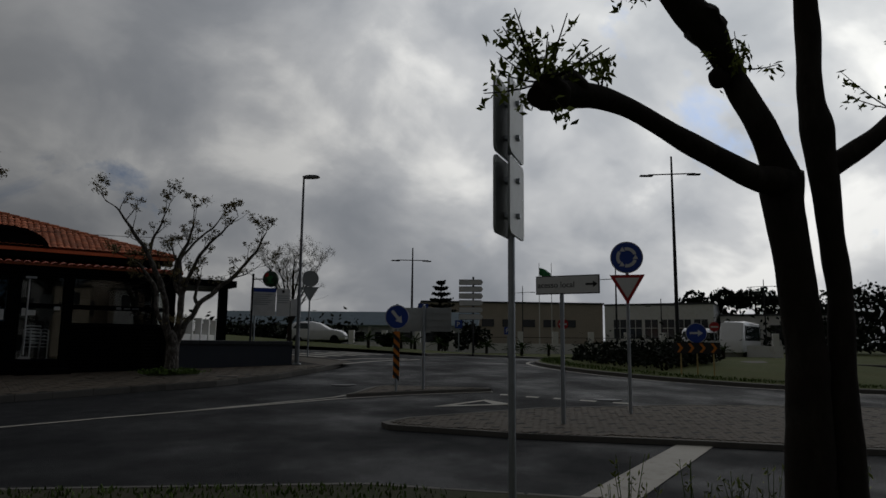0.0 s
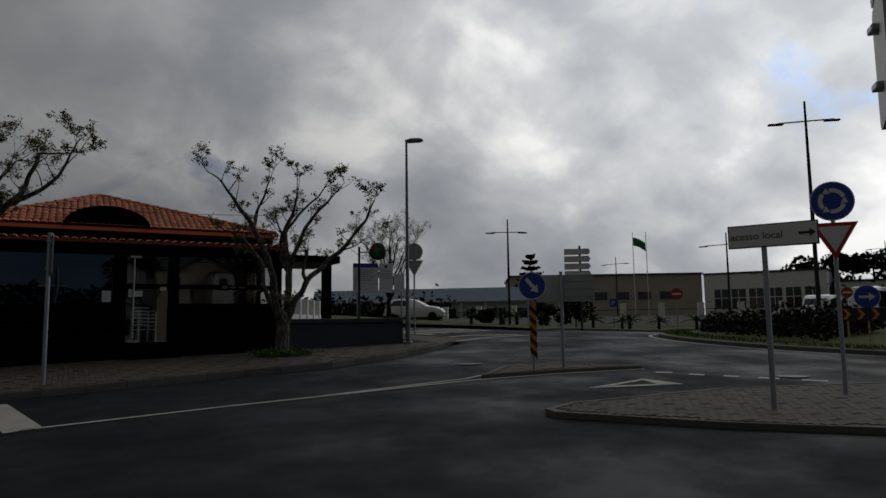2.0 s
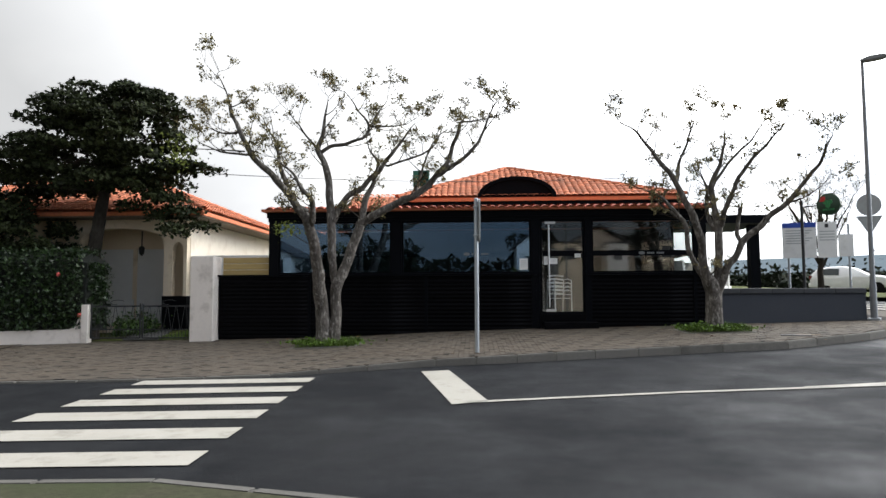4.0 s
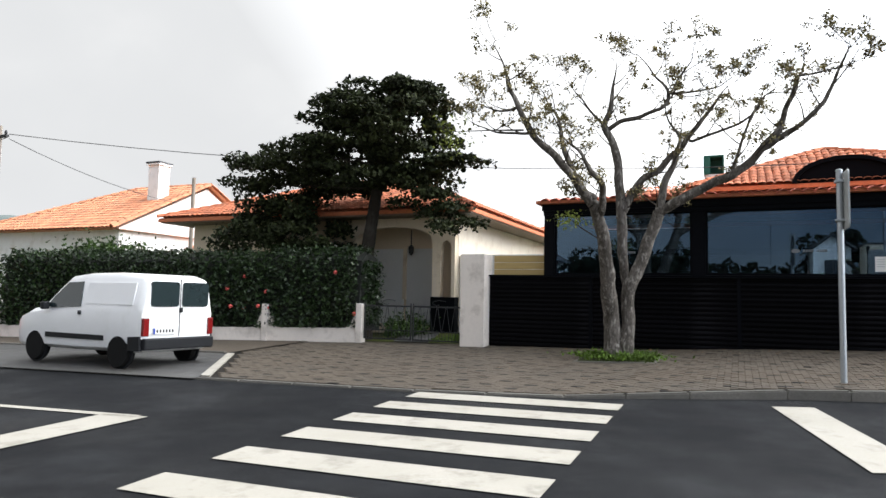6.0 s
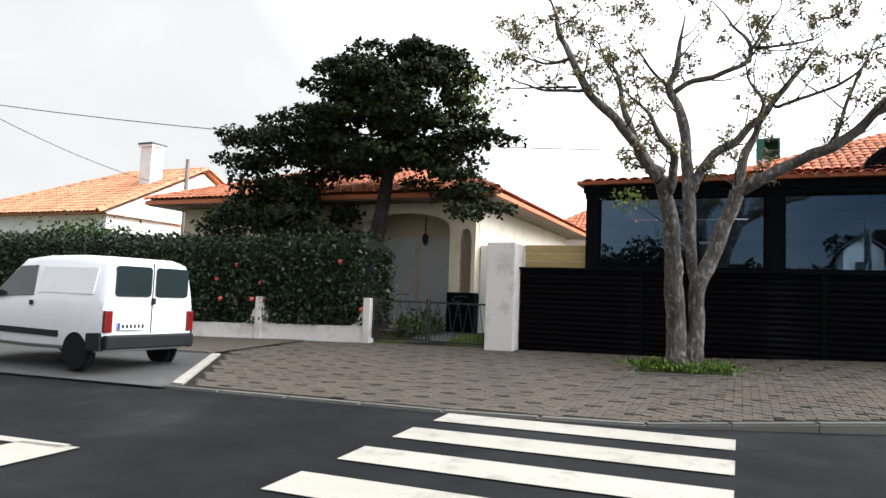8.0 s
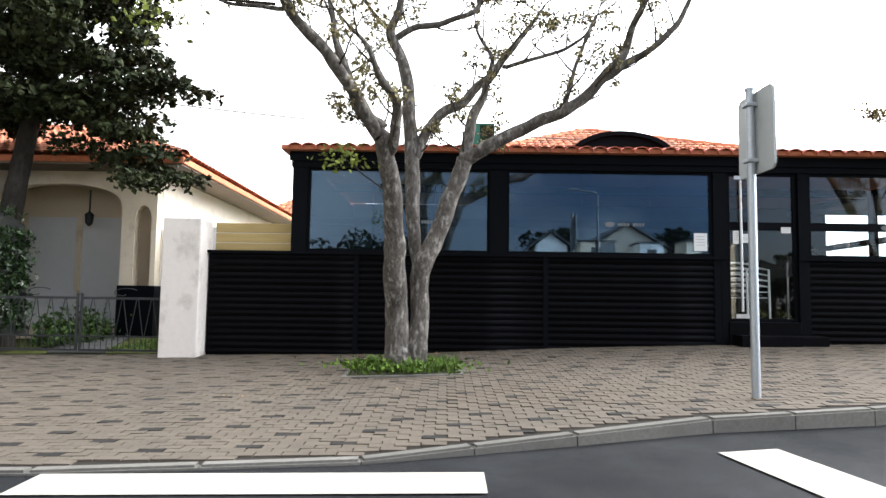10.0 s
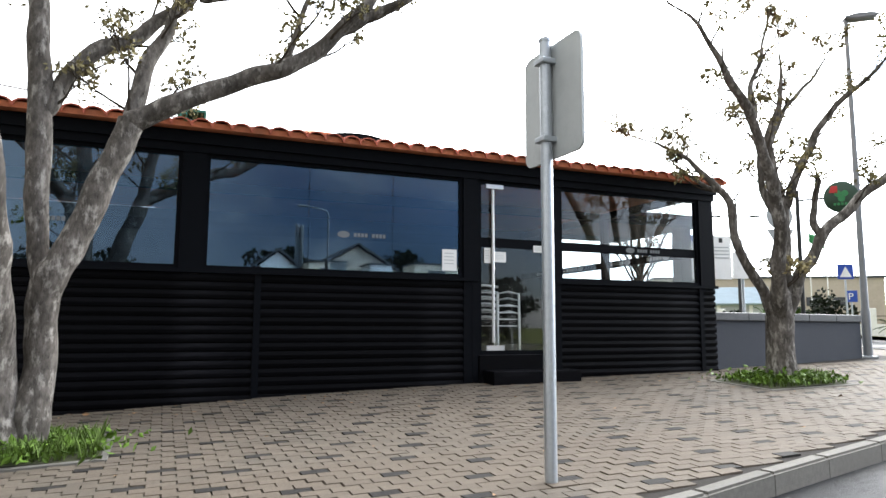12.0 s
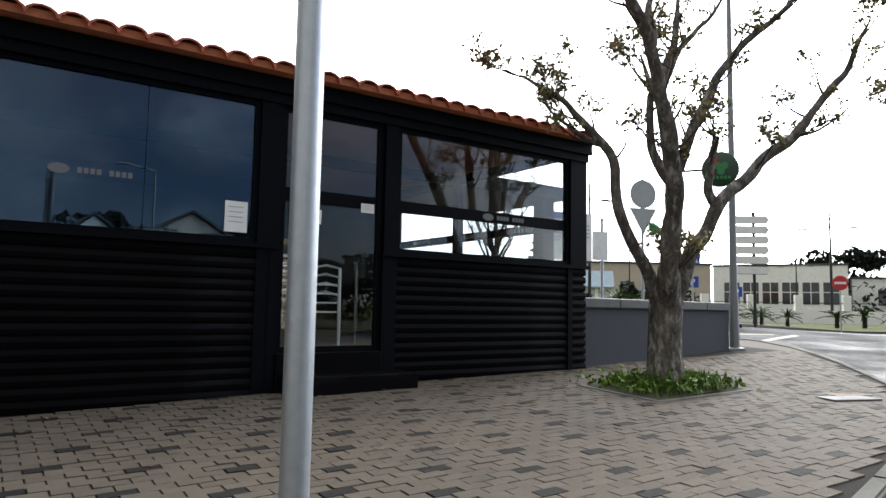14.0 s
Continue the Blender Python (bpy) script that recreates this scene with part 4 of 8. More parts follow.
def bare_tree(name, label, at, turn, stems, limbs, rng, bark=BARK, twig_len=0.7, leaf=0.03, leaves=LEAF_P, every=0.3, head=0.16):
    """A pollarded street tree: stems and limbs given by their bends, curved thin twigs along the upper limbs, a seed head on each."""
    tree = thing(name, label, "tree", at, turn)
    dots, twigs = [], bmesh.new()
    for i, pts in enumerate(stems + limbs):
        limb = i >= len(stems)
        path = smooth_path(pts, 7, 0.07 if limb else 0.035, i * 3.7)
        part("limb" if limb else "trunk", tube(path, 9 if limb else 14), bark, tree, smooth=True)
        run = rng.uniform(0, every)
        for a, b in zip(path, path[1:]):
            p, q = Vector(a[:3]), Vector(b[:3])
            run += (q - p).length
            last = b is path[-1]
            if not last and (run < every or b[3] > 0.085 or p.z < 2.4):
                continue
            run = 0.0
            axis = (q - p).normalized()
            for _ in range(3 if last else 1):
                d = (axis * 0.6 + Vector((rng.uniform(-1.2, 1.2), rng.uniform(-0.8, 0.8), rng.uniform(-0.35, 0.55)))).normalized()
                L = rng.uniform(0.4, 1.15) * twig_len
                r = min(b[3] * 0.5, 0.015)
                row, e = [(*q, r)], q.copy()
                for k in range(6):
                    d = (d + Vector((rng.uniform(-0.22, 0.22), rng.uniform(-0.22, 0.22), 0.1))).normalized()
                    e = e + d * L / 6
                    row.append((*e, r * (1 - 0.13 * (k + 1)) + 0.002))
                tube(row, 5, twigs, False)
                umbel(twigs, dots, e, d, head * rng.uniform(0.7, 1.3), rng)
                for k in (3, 4, 5):
                    if rng.random() < 0.6:
                        f = Vector(row[k][:3])
                        w = (d + Vector((rng.uniform(-1, 1), rng.uniform(-1, 1), rng.uniform(-0.2, 0.9)))).normalized()
                        h = f + w * rng.uniform(0.15, 0.4) * twig_len
                        tube([(*f, 0.007), (*((f + h) / 2 - Vector((0, 0, 0.02))), 0.005), (*h, 0.003)], 4, twigs, False)
                        umbel(twigs, dots, h, w, head * rng.uniform(0.6, 1.1), rng)
    part("twig_work", twigs, TWIG, tree, "thin upturned twigs")["kind"] = "stuff"
    leaf_mesh("foliage", dots, leaf, leaves, tree)
    return tree


rng = random.Random(5)
T1 = (-2.87, 21.75)
Z1 = pave_z(*T1)
west_stem = [(-0.04, 0, -0.15, 0.291), (-0.06, 0, 0.1, 0.226), (-0.1, 0, 0.45, 0.169), (-0.12, -0.13, 1, 0.155), (-0.14, -0.4, 1.59, 0.141), (-0.15, -0.72, 2.24, 0.127), (-0.23, -0.93, 2.69, 0.117), (-0.28, -1.09, 2.95, 0.103)]
east_stem = [(0.12, 0.02, -0.1, 0.188), (0.16, 0.02, 0.5, 0.141), (0.18, 0.02, 1, 0.127), (0.22, 0, 1.4, 0.136), (0.38, 0, 1.8, 0.122), (0.57, 0, 2.3, 0.117), (0.78, 0, 2.92, 0.113)]
mid_stem = [(0.2, 0.05, 1.35, 0.094), (0.11, 0.1, 1.75, 0.094), (0.07, 0.12, 2.4, 0.099), (0.06, 0.15, 3, 0.103), (0, 0.15, 3.49, 0.094), (-0.05, 0.15, 3.92, 0.089), (-0.14, 0.15, 4.34, 0.08), (-0.29, 0.12, 4.73, 0.066), (-0.17, 0.1, 5.16, 0.052), (-0.12, 0.1, 5.56, 0.028), (-0.05, 0.1, 6.03, 0.009)]
west_limb = [(-0.29, -1.08, 2.94, 0.094), (-0.63, -1.38, 3.46, 0.08), (-0.94, -1.67, 3.86, 0.07), (-1.25, -1.85, 4.21, 0.061), (-1.47, -1.9, 4.58, 0.052), (-1.71, -1.9, 5.07, 0.038), (-1.76, -1.95, 5.44, 0.021), (-1.95, -2, 5.99, 0.009)]
west_fork = [(-0.25, -1.1, 3.04, 0.075), (-0.58, -1.12, 3.39, 0.066), (-0.81, -1.21, 3.94, 0.052), (-0.9, -1.2, 4.46, 0.033), (-1.31, -1.1, 5.25, 0.009)]
inner_limb = [(-0.23, -0.93, 2.69, 0.075), (-0.06, -1.33, 3.21, 0.061), (-0.2, -1.57, 3.49, 0.047), (-0.42, -1.85, 3.83, 0.028), (-0.71, -2.09, 4.09, 0.009)]
high_fork = [(-0.22, 0.12, 4.67, 0.052), (0.06, 0.05, 4.81, 0.047), (0.5, 0, 4.85, 0.042), (0.84, -0.05, 4.98, 0.038), (0.96, -0.05, 5.24, 0.033), (0.62, 0, 5.79, 0.017), (0.34, 0, 6.13, 0.008)]
high_twig = [(0.94, -0.05, 5.22, 0.028), (1.46, 0, 5.25, 0.021), (1.88, 0.05, 5.3, 0.014), (2.1, 0.1, 5.47, 0.008)]
east_limb = [(0.78, 0, 2.9, 0.103), (1.15, -0.08, 3.1, 0.089), (1.75, -0.15, 3.37, 0.085), (2.14, -0.25, 3.55, 0.08), (2.5, -0.3, 3.89, 0.07), (2.82, -0.38, 4.17, 0.061), (2.97, -0.4, 4.51, 0.052), (3.12, -0.45, 4.9, 0.047), (3.2, -0.45, 5.19, 0.033), (3.5, -0.5, 5.23, 0.019), (4, -0.5, 5.33, 0.008)]
east_fork = [(2.56, -0.3, 3.95, 0.056), (3.1, -0.4, 4.25, 0.052), (3.47, -0.5, 4.57, 0.042), (3.72, -0.55, 4.95, 0.033), (4, -0.6, 5.61, 0.011)]
back_limb = [(0.06, 0.15, 2.95, 0.08), (0.28, 0.2, 3.42, 0.075), (0.71, 0.28, 3.79, 0.07), (1.09, 0.35, 4.15, 0.061), (1.4, 0.4, 4.58, 0.052), (1.57, 0.45, 4.84, 0.042), (1.82, 0.45, 5.13, 0.028), (2.04, 0.5, 5.42, 0.011)]
back_fork = [(1.33, 0.4, 4.37, 0.033), (2.06, 0.4, 4.58, 0.028), (2.45, 0.35, 4.76, 0.023), (2.7, 0.3, 5.14, 0.017), (3.1, 0.3, 5.19, 0.008)]
bare_limb = [(0.78, 0, 2.88, 0.089), (0.89, 0.1, 3.42, 0.075), (1.09, 0.2, 3.93, 0.056), (1.14, 0.2, 4.36, 0.033), (0.94, 0.15, 4.81, 0.019), (0.88, 0.1, 5.04, 0.009)]
rising_shoot = [(2.14, -0.25, 3.54, 0.038), (2.2, -0.2, 4.06, 0.03), (2.45, -0.15, 4.58, 0.023), (2.68, -0.1, 5.14, 0.009)]
west_twig = [(-1.25, -1.85, 4.26, 0.03), (-1.73, -1.8, 4.22, 0.022), (-2.26, -1.75, 4.42, 0.014), (-2.5, -1.7, 4.55, 0.008)]
upper_west_twig = [(-1.55, -1.88, 4.7, 0.028), (-1.95, -1.8, 4.68, 0.02), (-2.35, -1.75, 4.9, 0.008)]
upright_twig = [(-0.24, 0.12, 4.72, 0.035), (-0.62, 0.05, 5.05, 0.024), (-0.8, 0, 5.4, 0.015), (-0.95, 0, 5.65, 0.008)]
crown_twig = [(0.95, -0.05, 5.24, 0.026), (1.25, 0, 5.65, 0.018), (1.4, 0.05, 6.0, 0.008)]
tree1 = bare_tree("street_tree", "tall pollarded street tree with grey bark and sparse pale leaf tufts", (*T1, Z1), 0.0, [west_stem, east_stem, mid_stem],
                  [west_limb, west_fork, inner_limb, high_fork, high_twig, east_limb, east_fork, back_limb, back_fork, bare_limb, rising_shoot, west_twig, upper_west_twig, upright_twig, crown_twig], rng)
leaf_mesh("sprout", [(-0.75 + rng.gauss(0, 0.16), -1.0 + rng.gauss(0, 0.1), 2.7 + rng.gauss(0, 0.1)) for _ in range(110)], 0.04, LEAF_Y, tree1)
part("sprout_twig", tube([(-0.2, -0.75, 2.3, 0.012), (-0.5, -0.9, 2.5, 0.01), (-0.75, -1.0, 2.7, 0.006)], 5), TWIG, tree1)
leaf_mesh("green_tuft", [(-2.9 + rng.gauss(0, 0.22), -1.7 + rng.gauss(0, 0.2), 4.4 + rng.gauss(0, 0.24)) for _ in range(170)], 0.042, LEAF_Y, tree1)
part("green_twig", tube([(-1.45, -1.75, 4.3, 0.02), (-2.1, -1.75, 4.35, 0.014), (-2.9, -1.7, 4.4, 0.006)], 5), TWIG, tree1)

T2 = (6.3, 22.2)
Z2 = pave_z(*T2)
trunk_2 = [(-0.02, 0, -0.15, 0.261), (0, 0, 0.12, 0.217), (0.01, 0, 0.5, 0.187), (0.02, 0, 0.85, 0.187), (0.04, -0.05, 1.05, 0.148), (-0.02, -0.3, 1.3, 0.087)]
front_stem = [(0.02, -0.05, 0.9, 0.122), (-0.08, -0.4, 1.5, 0.096), (-0.12, -0.65, 2.3, 0.091), (-0.3, -0.85, 2.95, 0.074), (-0.55, -1.1, 3.58, 0.061), (-0.85, -1.3, 4.05, 0.048), (-1.2, -1.5, 4.63, 0.026), (-1.6, -1.6, 4.94, 0.009)]
front_fork = [(-0.5, -1.05, 3.48, 0.048), (-0.45, -0.9, 3.95, 0.039), (-0.3, -0.8, 4.42, 0.026), (-0.1, -0.7, 5.08, 0.009)]
rear_stem = [(0.06, 0.02, 0.9, 0.122), (0.14, 0.05, 1.6, 0.1), (0.15, 0.1, 2.4, 0.096), (0.08, 0.1, 3, 0.074), (0.02, 0.1, 3.48, 0.065), (0.2, 0.2, 4.05, 0.044), (0.3, 0.3, 4.7, 0.022), (0.3, 0.3, 5.17, 0.007)]
rear_fork = [(0.14, 0.1, 2.45, 0.07), (0.5, 0, 3.25, 0.057), (0.75, -0.05, 3.72, 0.048), (1.05, -0.1, 4.05, 0.039), (1.5, -0.2, 4.47, 0.022), (1.8, -0.2, 4.8, 0.009)]
rear_twig = [(0.03, 0.1, 3.44, 0.044), (0.42, 0.4, 4.14, 0.035), (0.88, 0.6, 4.66, 0.022), (1.15, 0.7, 5.08, 0.009)]
low_limb = [(-0.02, 0, 0.88, 0.096), (-0.28, -0.04, 1.38, 0.074), (-0.53, -0.05, 1.92, 0.065), (-0.65, 0, 2.65, 0.057), (-1, 0.05, 3.1, 0.044), (-1.22, 0.1, 3.31, 0.035), (-1.65, 0.1, 3.56, 0.017)]
low_fork = [(-0.64, 0, 2.7, 0.039), (-0.98, 0.1, 2.9, 0.03), (-1.38, 0.15, 3.32, 0.01)]
stub = [(0.13, 0.08, 2.3, 0.07), (-0.1, 0.1, 2.72, 0.052), (-0.12, 0.1, 3.29, 0.044), (-0.1, 0.1, 3.44, 0.039), (-0.2, 0.1, 3.86, 0.009)]
far_limb = [(0.1, 0, 0.95, 0.113), (0.38, 0.05, 1.58, 0.087), (0.72, 0.1, 2.1, 0.078), (1.12, 0.15, 2.57, 0.07), (1.58, 0.2, 2.93, 0.061), (2, 0.2, 3.39, 0.048), (2.35, 0.2, 3.86, 0.039), (2.6, 0.15, 4.42, 0.01)]
far_stub = [(0.66, 0.1, 2, 0.061), (0.56, 0.1, 2.35, 0.048), (0.66, 0.1, 2.9, 0.039)]
far_twig = [(1.58, 0.2, 2.93, 0.026), (2, 0.3, 3.05, 0.016), (2.5, 0.35, 3.48, 0.007)]
tree2 = bare_tree("street_tree", "smaller forked street tree with lichened bark and wispy tufts", (*T2, Z2), -32.7, [trunk_2, front_stem, rear_stem],
                  [front_fork, rear_fork, rear_twig, low_limb, low_fork, stub, far_limb, far_stub, far_twig], rng, twig_len=0.55, every=0.28, head=0.15)

# the dark pollard on the near verge
T0 = (4.85, 2.75)
Z0 = verge_z(*T0)


def w0(x, y, z, r):
    return (x - T0[0], y - T0[1], z - Z0, r)


tree0 = thing("pollard_tree", "dark thick pollarded tree with knuckled limbs and leafy shoots", "tree", (*T0, Z0))
left_stem = [w0(4.86, 2.78, Z0 - 0.2, 0.22), w0(4.82, 2.79, Z0 + 0.25, 0.15), w0(4.8, 2.78, 1.25, 0.118), w0(4.81, 2.77, 1.5, 0.11), w0(4.79, 2.79, 1.8, 0.1), w0(4.77, 2.8, 2.1, 0.1), w0(4.75, 2.82, 2.4, 0.112), w0(4.75, 2.82, 2.6, 0.12)]
right_stem = [w0(4.96, 2.67, Z0 - 0.2, 0.15), w0(4.97, 2.67, 1.2, 0.085), w0(4.99, 2.65, 1.8, 0.07), w0(4.98, 2.66, 2.1, 0.07), w0(4.96, 2.67, 2.4, 0.078), w0(4.94, 2.69, 2.7, 0.086), w0(4.93, 2.69, 2.89, 0.096), w0(4.92, 2.7, 3.08, 0.075), w0(4.93, 2.7, 3.5, 0.07), w0(4.92, 2.7, 4.3, 0.065)]
reaching_limb = [w0(4.72, 2.8, 2.52, 0.09), w0(4.5, 2.83, 2.52, 0.072), w0(4.28, 2.85, 2.55, 0.062), w0(3.97, 2.89, 2.63, 0.056), w0(3.72, 2.93, 2.71, 0.052), w0(3.48, 2.96, 2.76, 0.052), w0(3.29, 2.98, 2.77, 0.058), w0(3.04, 3.01, 2.72, 0.075), w0(2.98, 3.02, 2.7, 0.05)]
rising_limb = [w0(4.74, 2.82, 2.55, 0.1), w0(4.59, 2.84, 2.83, 0.082), w0(4.47, 2.88, 3.03, 0.074), w0(4.35, 2.92, 3.23, 0.074), w0(4.25, 2.95, 3.37, 0.1), w0(4.13, 2.99, 3.47, 0.09), w0(4.0, 3.04, 3.6, 0.06)]
right_limb = [w0(4.94, 2.69, 2.58, 0.075), w0(5.11, 2.57, 2.72, 0.06), w0(5.27, 2.45, 2.87, 0.056), w0(5.6, 2.3, 3.2, 0.055), w0(5.8, 2.2, 3.7, 0.05)]
for i, pts in enumerate([left_stem, right_stem, reaching_limb, rising_limb, right_limb]):
    part("trunk" if i < 2 else "limb", tube(smooth_path(pts, 7, 0.015, i + 9), 14), BARK_D, tree0, smooth=True)
for c, r in (((3.06, 3.0, 2.75), 0.085), ((3.2, 2.99, 2.8), 0.07), ((4.24, 2.95, 3.4), 0.11), ((4.33, 2.93, 3.1), 0.06)):
    k = bmesh.new()
    bmesh.ops.create_icosphere(k, subdivisions=3, radius=r)
    for v in k.verts:
        v.co *= 1 + 0.35 * noise.noise(v.co * 14)
        v.co += Vector(c) - Vector((*T0, Z0))
    part("knuckle", k, BARK_D, tree0, smooth=True)
shoots = bmesh.new()
dots = []
for (cx, cy, cz), n, ln in (((3.02, 3.02, 2.78), 30, 0.3), ((3.36, 2.97, 2.8), 4, 0.22), ((4.33, 2.93, 3.1), 3, 0.22), ((4.0, 3.04, 3.6), 8, 0.3), ((4.45, 2.86, 3.16), 7, 0.26), ((5.35, 2.45, 3.0), 8, 0.3), ((5.7, 2.3, 3.4), 8, 0.3)):
    for _ in range(n):
        d = Vector((rng.gauss(0, 0.6), rng.gauss(0, 0.6), rng.uniform(-0.3, 1.2))).normalized()
        p = Vector((cx, cy, cz)) - Vector((*T0, Z0))
        L = ln * rng.uniform(0.5, 1.1)
        row = []
        for s in range(4):
            row.append((*(p + d * L * s / 3 + Vector((0, 0, 0.05 * s * s / 9))), 0.006 - 0.0012 * s))
        tube(row, 4, shoots, False)
        for s in (1.4, 2, 2.4, 2.8, 3.1):
            q = p + d * L * s / 3
            for _ in range(3):
                dots.append(tuple(q + Vector((rng.gauss(0, 0.022), rng.gauss(0, 0.022), rng.gauss(0, 0.02)))))
part("shoots", shoots, BARK_D, tree0)["kind"] = "stuff"
leaf_mesh("leaves", dots, 0.026, LEAF_Y, tree0, aspect=0.4)

# conifer behind the hedge, in flat dark layers
CT = (-10.55, 25.5)
CZ = road_z(*CT)
conifer = thing("conifer_tree", "large dark conifer with flat layered foliage", "tree", (*CT, CZ))
part("trunk", tube(smooth_path([(-0.3, 0, -0.2, 0.26), (-0.25, 0, 1.5, 0.22), (-0.2, 0, 2.8, 0.2), (0.02, 0, 4.2, 0.17), (0.4, 0, 5.6, 0.11), (0.75, 0, 7.2, 0.04)], 6, 0.04), 10), BARK_D, conifer, smooth=True)
# (height, west end, east end, thickness) of its shelves, from the drooping skirts to the flat top
SHELVES = [(2.75, -3.6, -0.5, 0.3), (3.0, -5.2, -0.8, 0.3), (3.45, -5.3, -1.0, 0.3), (3.45, 1.9, 3.1, 0.2), (3.9, -5.2, -1.7, 0.3), (3.95, 1.3, 3.0, 0.2), (4.3, -4.8, -2.0, 0.3), (4.45, 0.6, 2.5, 0.22), (4.75, -4.6, 1.9, 0.22), (5.1, -4.8, 2.3, 0.2), (5.3, 1.5, 3.4, 0.1), (5.45, -4.9, 1.8, 0.2), (5.75, -4.2, 2.2, 0.18), (6.1, -2.5, 2.5, 0.18), (6.45, -2.3, 2.55, 0.18), (6.8, -2.2, 2.4, 0.18), (7.15, -2.1, 2.4, 0.18), (7.45, -1.4, 2.1, 0.15), (7.65, 0.1, 1.7, 0.1)]
dots = []
lb = bmesh.new()
for z, xa, xb, thick in SHELVES:
    z -= CZ
    n = int((xb - xa) * (3.4 if z > 4.2 else 2.6))
    deep = min(2.0, 0.36 * (xb - xa) + 0.3)
    for k in range(n):
        f = (k + rng.random()) / n
        cx = xa + 0.3 + (xb - xa - 0.6) * f
        cy = rng.uniform(-1, 1) * deep * math.sqrt(max(0.05, 1 - (2 * f - 1) ** 2 * 0.85))
        cz = z + rng.gauss(0, 0.09) - 0.12 * abs(2 * f - 1)
        stem = 0.1 + 0.08 * (z - 2)
        if k % 3 == 0 and z > 4.8:
            tube([(stem, 0, cz - 0.3, 0.03), ((cx + stem) * 0.5, cy * 0.5, cz - 0.14, 0.024), (cx, cy, cz - 0.05, 0.008)], 4, lb, False)
        w = rng.uniform(0.32, 0.62)
        for _ in range(int(420 * w)):
            t, r = rng.uniform(0, 2 * math.pi), math.sqrt(rng.random()) * w
            ragged = 1 + 0.35 * noise.noise((cx + 3 * math.cos(t), cy + 3 * math.sin(t), z))
            dots.append((cx + r * ragged * math.cos(t) * 1.15, cy + r * ragged * math.sin(t), cz + rng.gauss(0, thick * 0.34) + 0.1 * (1 - (r / w) ** 2)))
part("branchwork", lb, BARK_D, conifer)["kind"] = "stuff"
leaf_mesh("crown", dots, 0.075, LEAF_C, conifer, 0.25, 0.6)


# ---- hedge, garden wall, gate ----
def wall_y(x):
    return 23.85 + min(0.0, x + 9.9) * 0.13


hedge = thing("hedge", "thick dark green clipped hedge with a few red flowers", "hedge", (0, 0, 0))
core = bmesh.new()
hx = span(-22.2, -10.0, 0.35)
secs = []
for x in hx:
    y, g = wall_y(x), road_z(x, wall_y(x))
    top = lerp_rows([(-23, 2.75), (-18, 2.6), (-14.5, 2.5), (-12, 2.5), (-10.3, 2.55), (-9.7, 2.35)], x) + 0.1 * noise.noise((x * 1.3, 0, 5))
    fr = -0.05 - 0.12 * noise.noise((x * 0.9, 3, 1))
    secs.append((x, y, g, top, fr))
rows = []
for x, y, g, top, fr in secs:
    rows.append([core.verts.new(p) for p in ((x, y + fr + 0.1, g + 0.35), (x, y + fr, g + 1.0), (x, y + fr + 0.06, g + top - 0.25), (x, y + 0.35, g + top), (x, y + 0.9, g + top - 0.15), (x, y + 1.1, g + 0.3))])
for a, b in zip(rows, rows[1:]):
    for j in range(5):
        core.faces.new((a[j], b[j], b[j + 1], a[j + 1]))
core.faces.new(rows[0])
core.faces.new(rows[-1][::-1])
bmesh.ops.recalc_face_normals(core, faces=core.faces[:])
# closed hull, coloured nearly black for the shade deep between the leaves
part("hedge_core", core, mat("hedge_shade", (0.003, 0.005, 0.002), 0.9, var=0.4, scale=10), hedge, "near-black shell for the shade behind the leaves")
dots = []
for _ in range(19000):
    i = rng.randrange(len(secs) - 1)
    x, y, g, top, fr = secs[i]
    x += rng.random() * 0.35
    bulge = 0.1 * noise.noise((x * 1.7, 7, 1)) + 0.07
    u = rng.random()
    if u < 0.72:
        z = g + 0.42 + (top - 0.5) * rng.random()
        dots.append((x, y + fr - 0.02 - abs(rng.gauss(0, 0.08)) - bulge * math.sin(math.pi * (z - g) / top), z))
    elif u < 0.94:
        dots.append((x, y + fr + rng.random() * 1.0, g + top + 0.02 + rng.gauss(0, 0.06) - 0.1 * rng.random() ** 3))
    else:
        dots.append((-9.95 + rng.gauss(0, 0.08), wall_y(-9.95) + rng.random() * 1.0, secs[-1][2] + 0.45 + 1.75 * rng.random()))
leaf_mesh("leaves", dots, 0.055, LEAF_H, hedge, aspect=0.6)
fl = bmesh.new()
bmesh.ops.create_icosphere(fl, subdivisions=2, radius=0.055)
for v in fl.verts:
    v.co *= 1 + 0.4 * noise.noise(v.co * 40)
fme = bpy.data.meshes.new("flower")
fl.to_mesh(fme)
fl.free()
fme.materials.append(FLOWER)
for _ in range(9):
    x = rng.uniform(-14.5, -9.9)
    o = new("flower", fme)
    o.parent = hedge
    o.location = (x, wall_y(x) - 0.22 + rng.uniform(-0.03, 0.03), road_z(x, 23.5) + rng.uniform(0.6, 2.1))

gw = thing("garden_wall", "low pale rendered garden wall with swooping posts", "wall", (0, 0, 0))


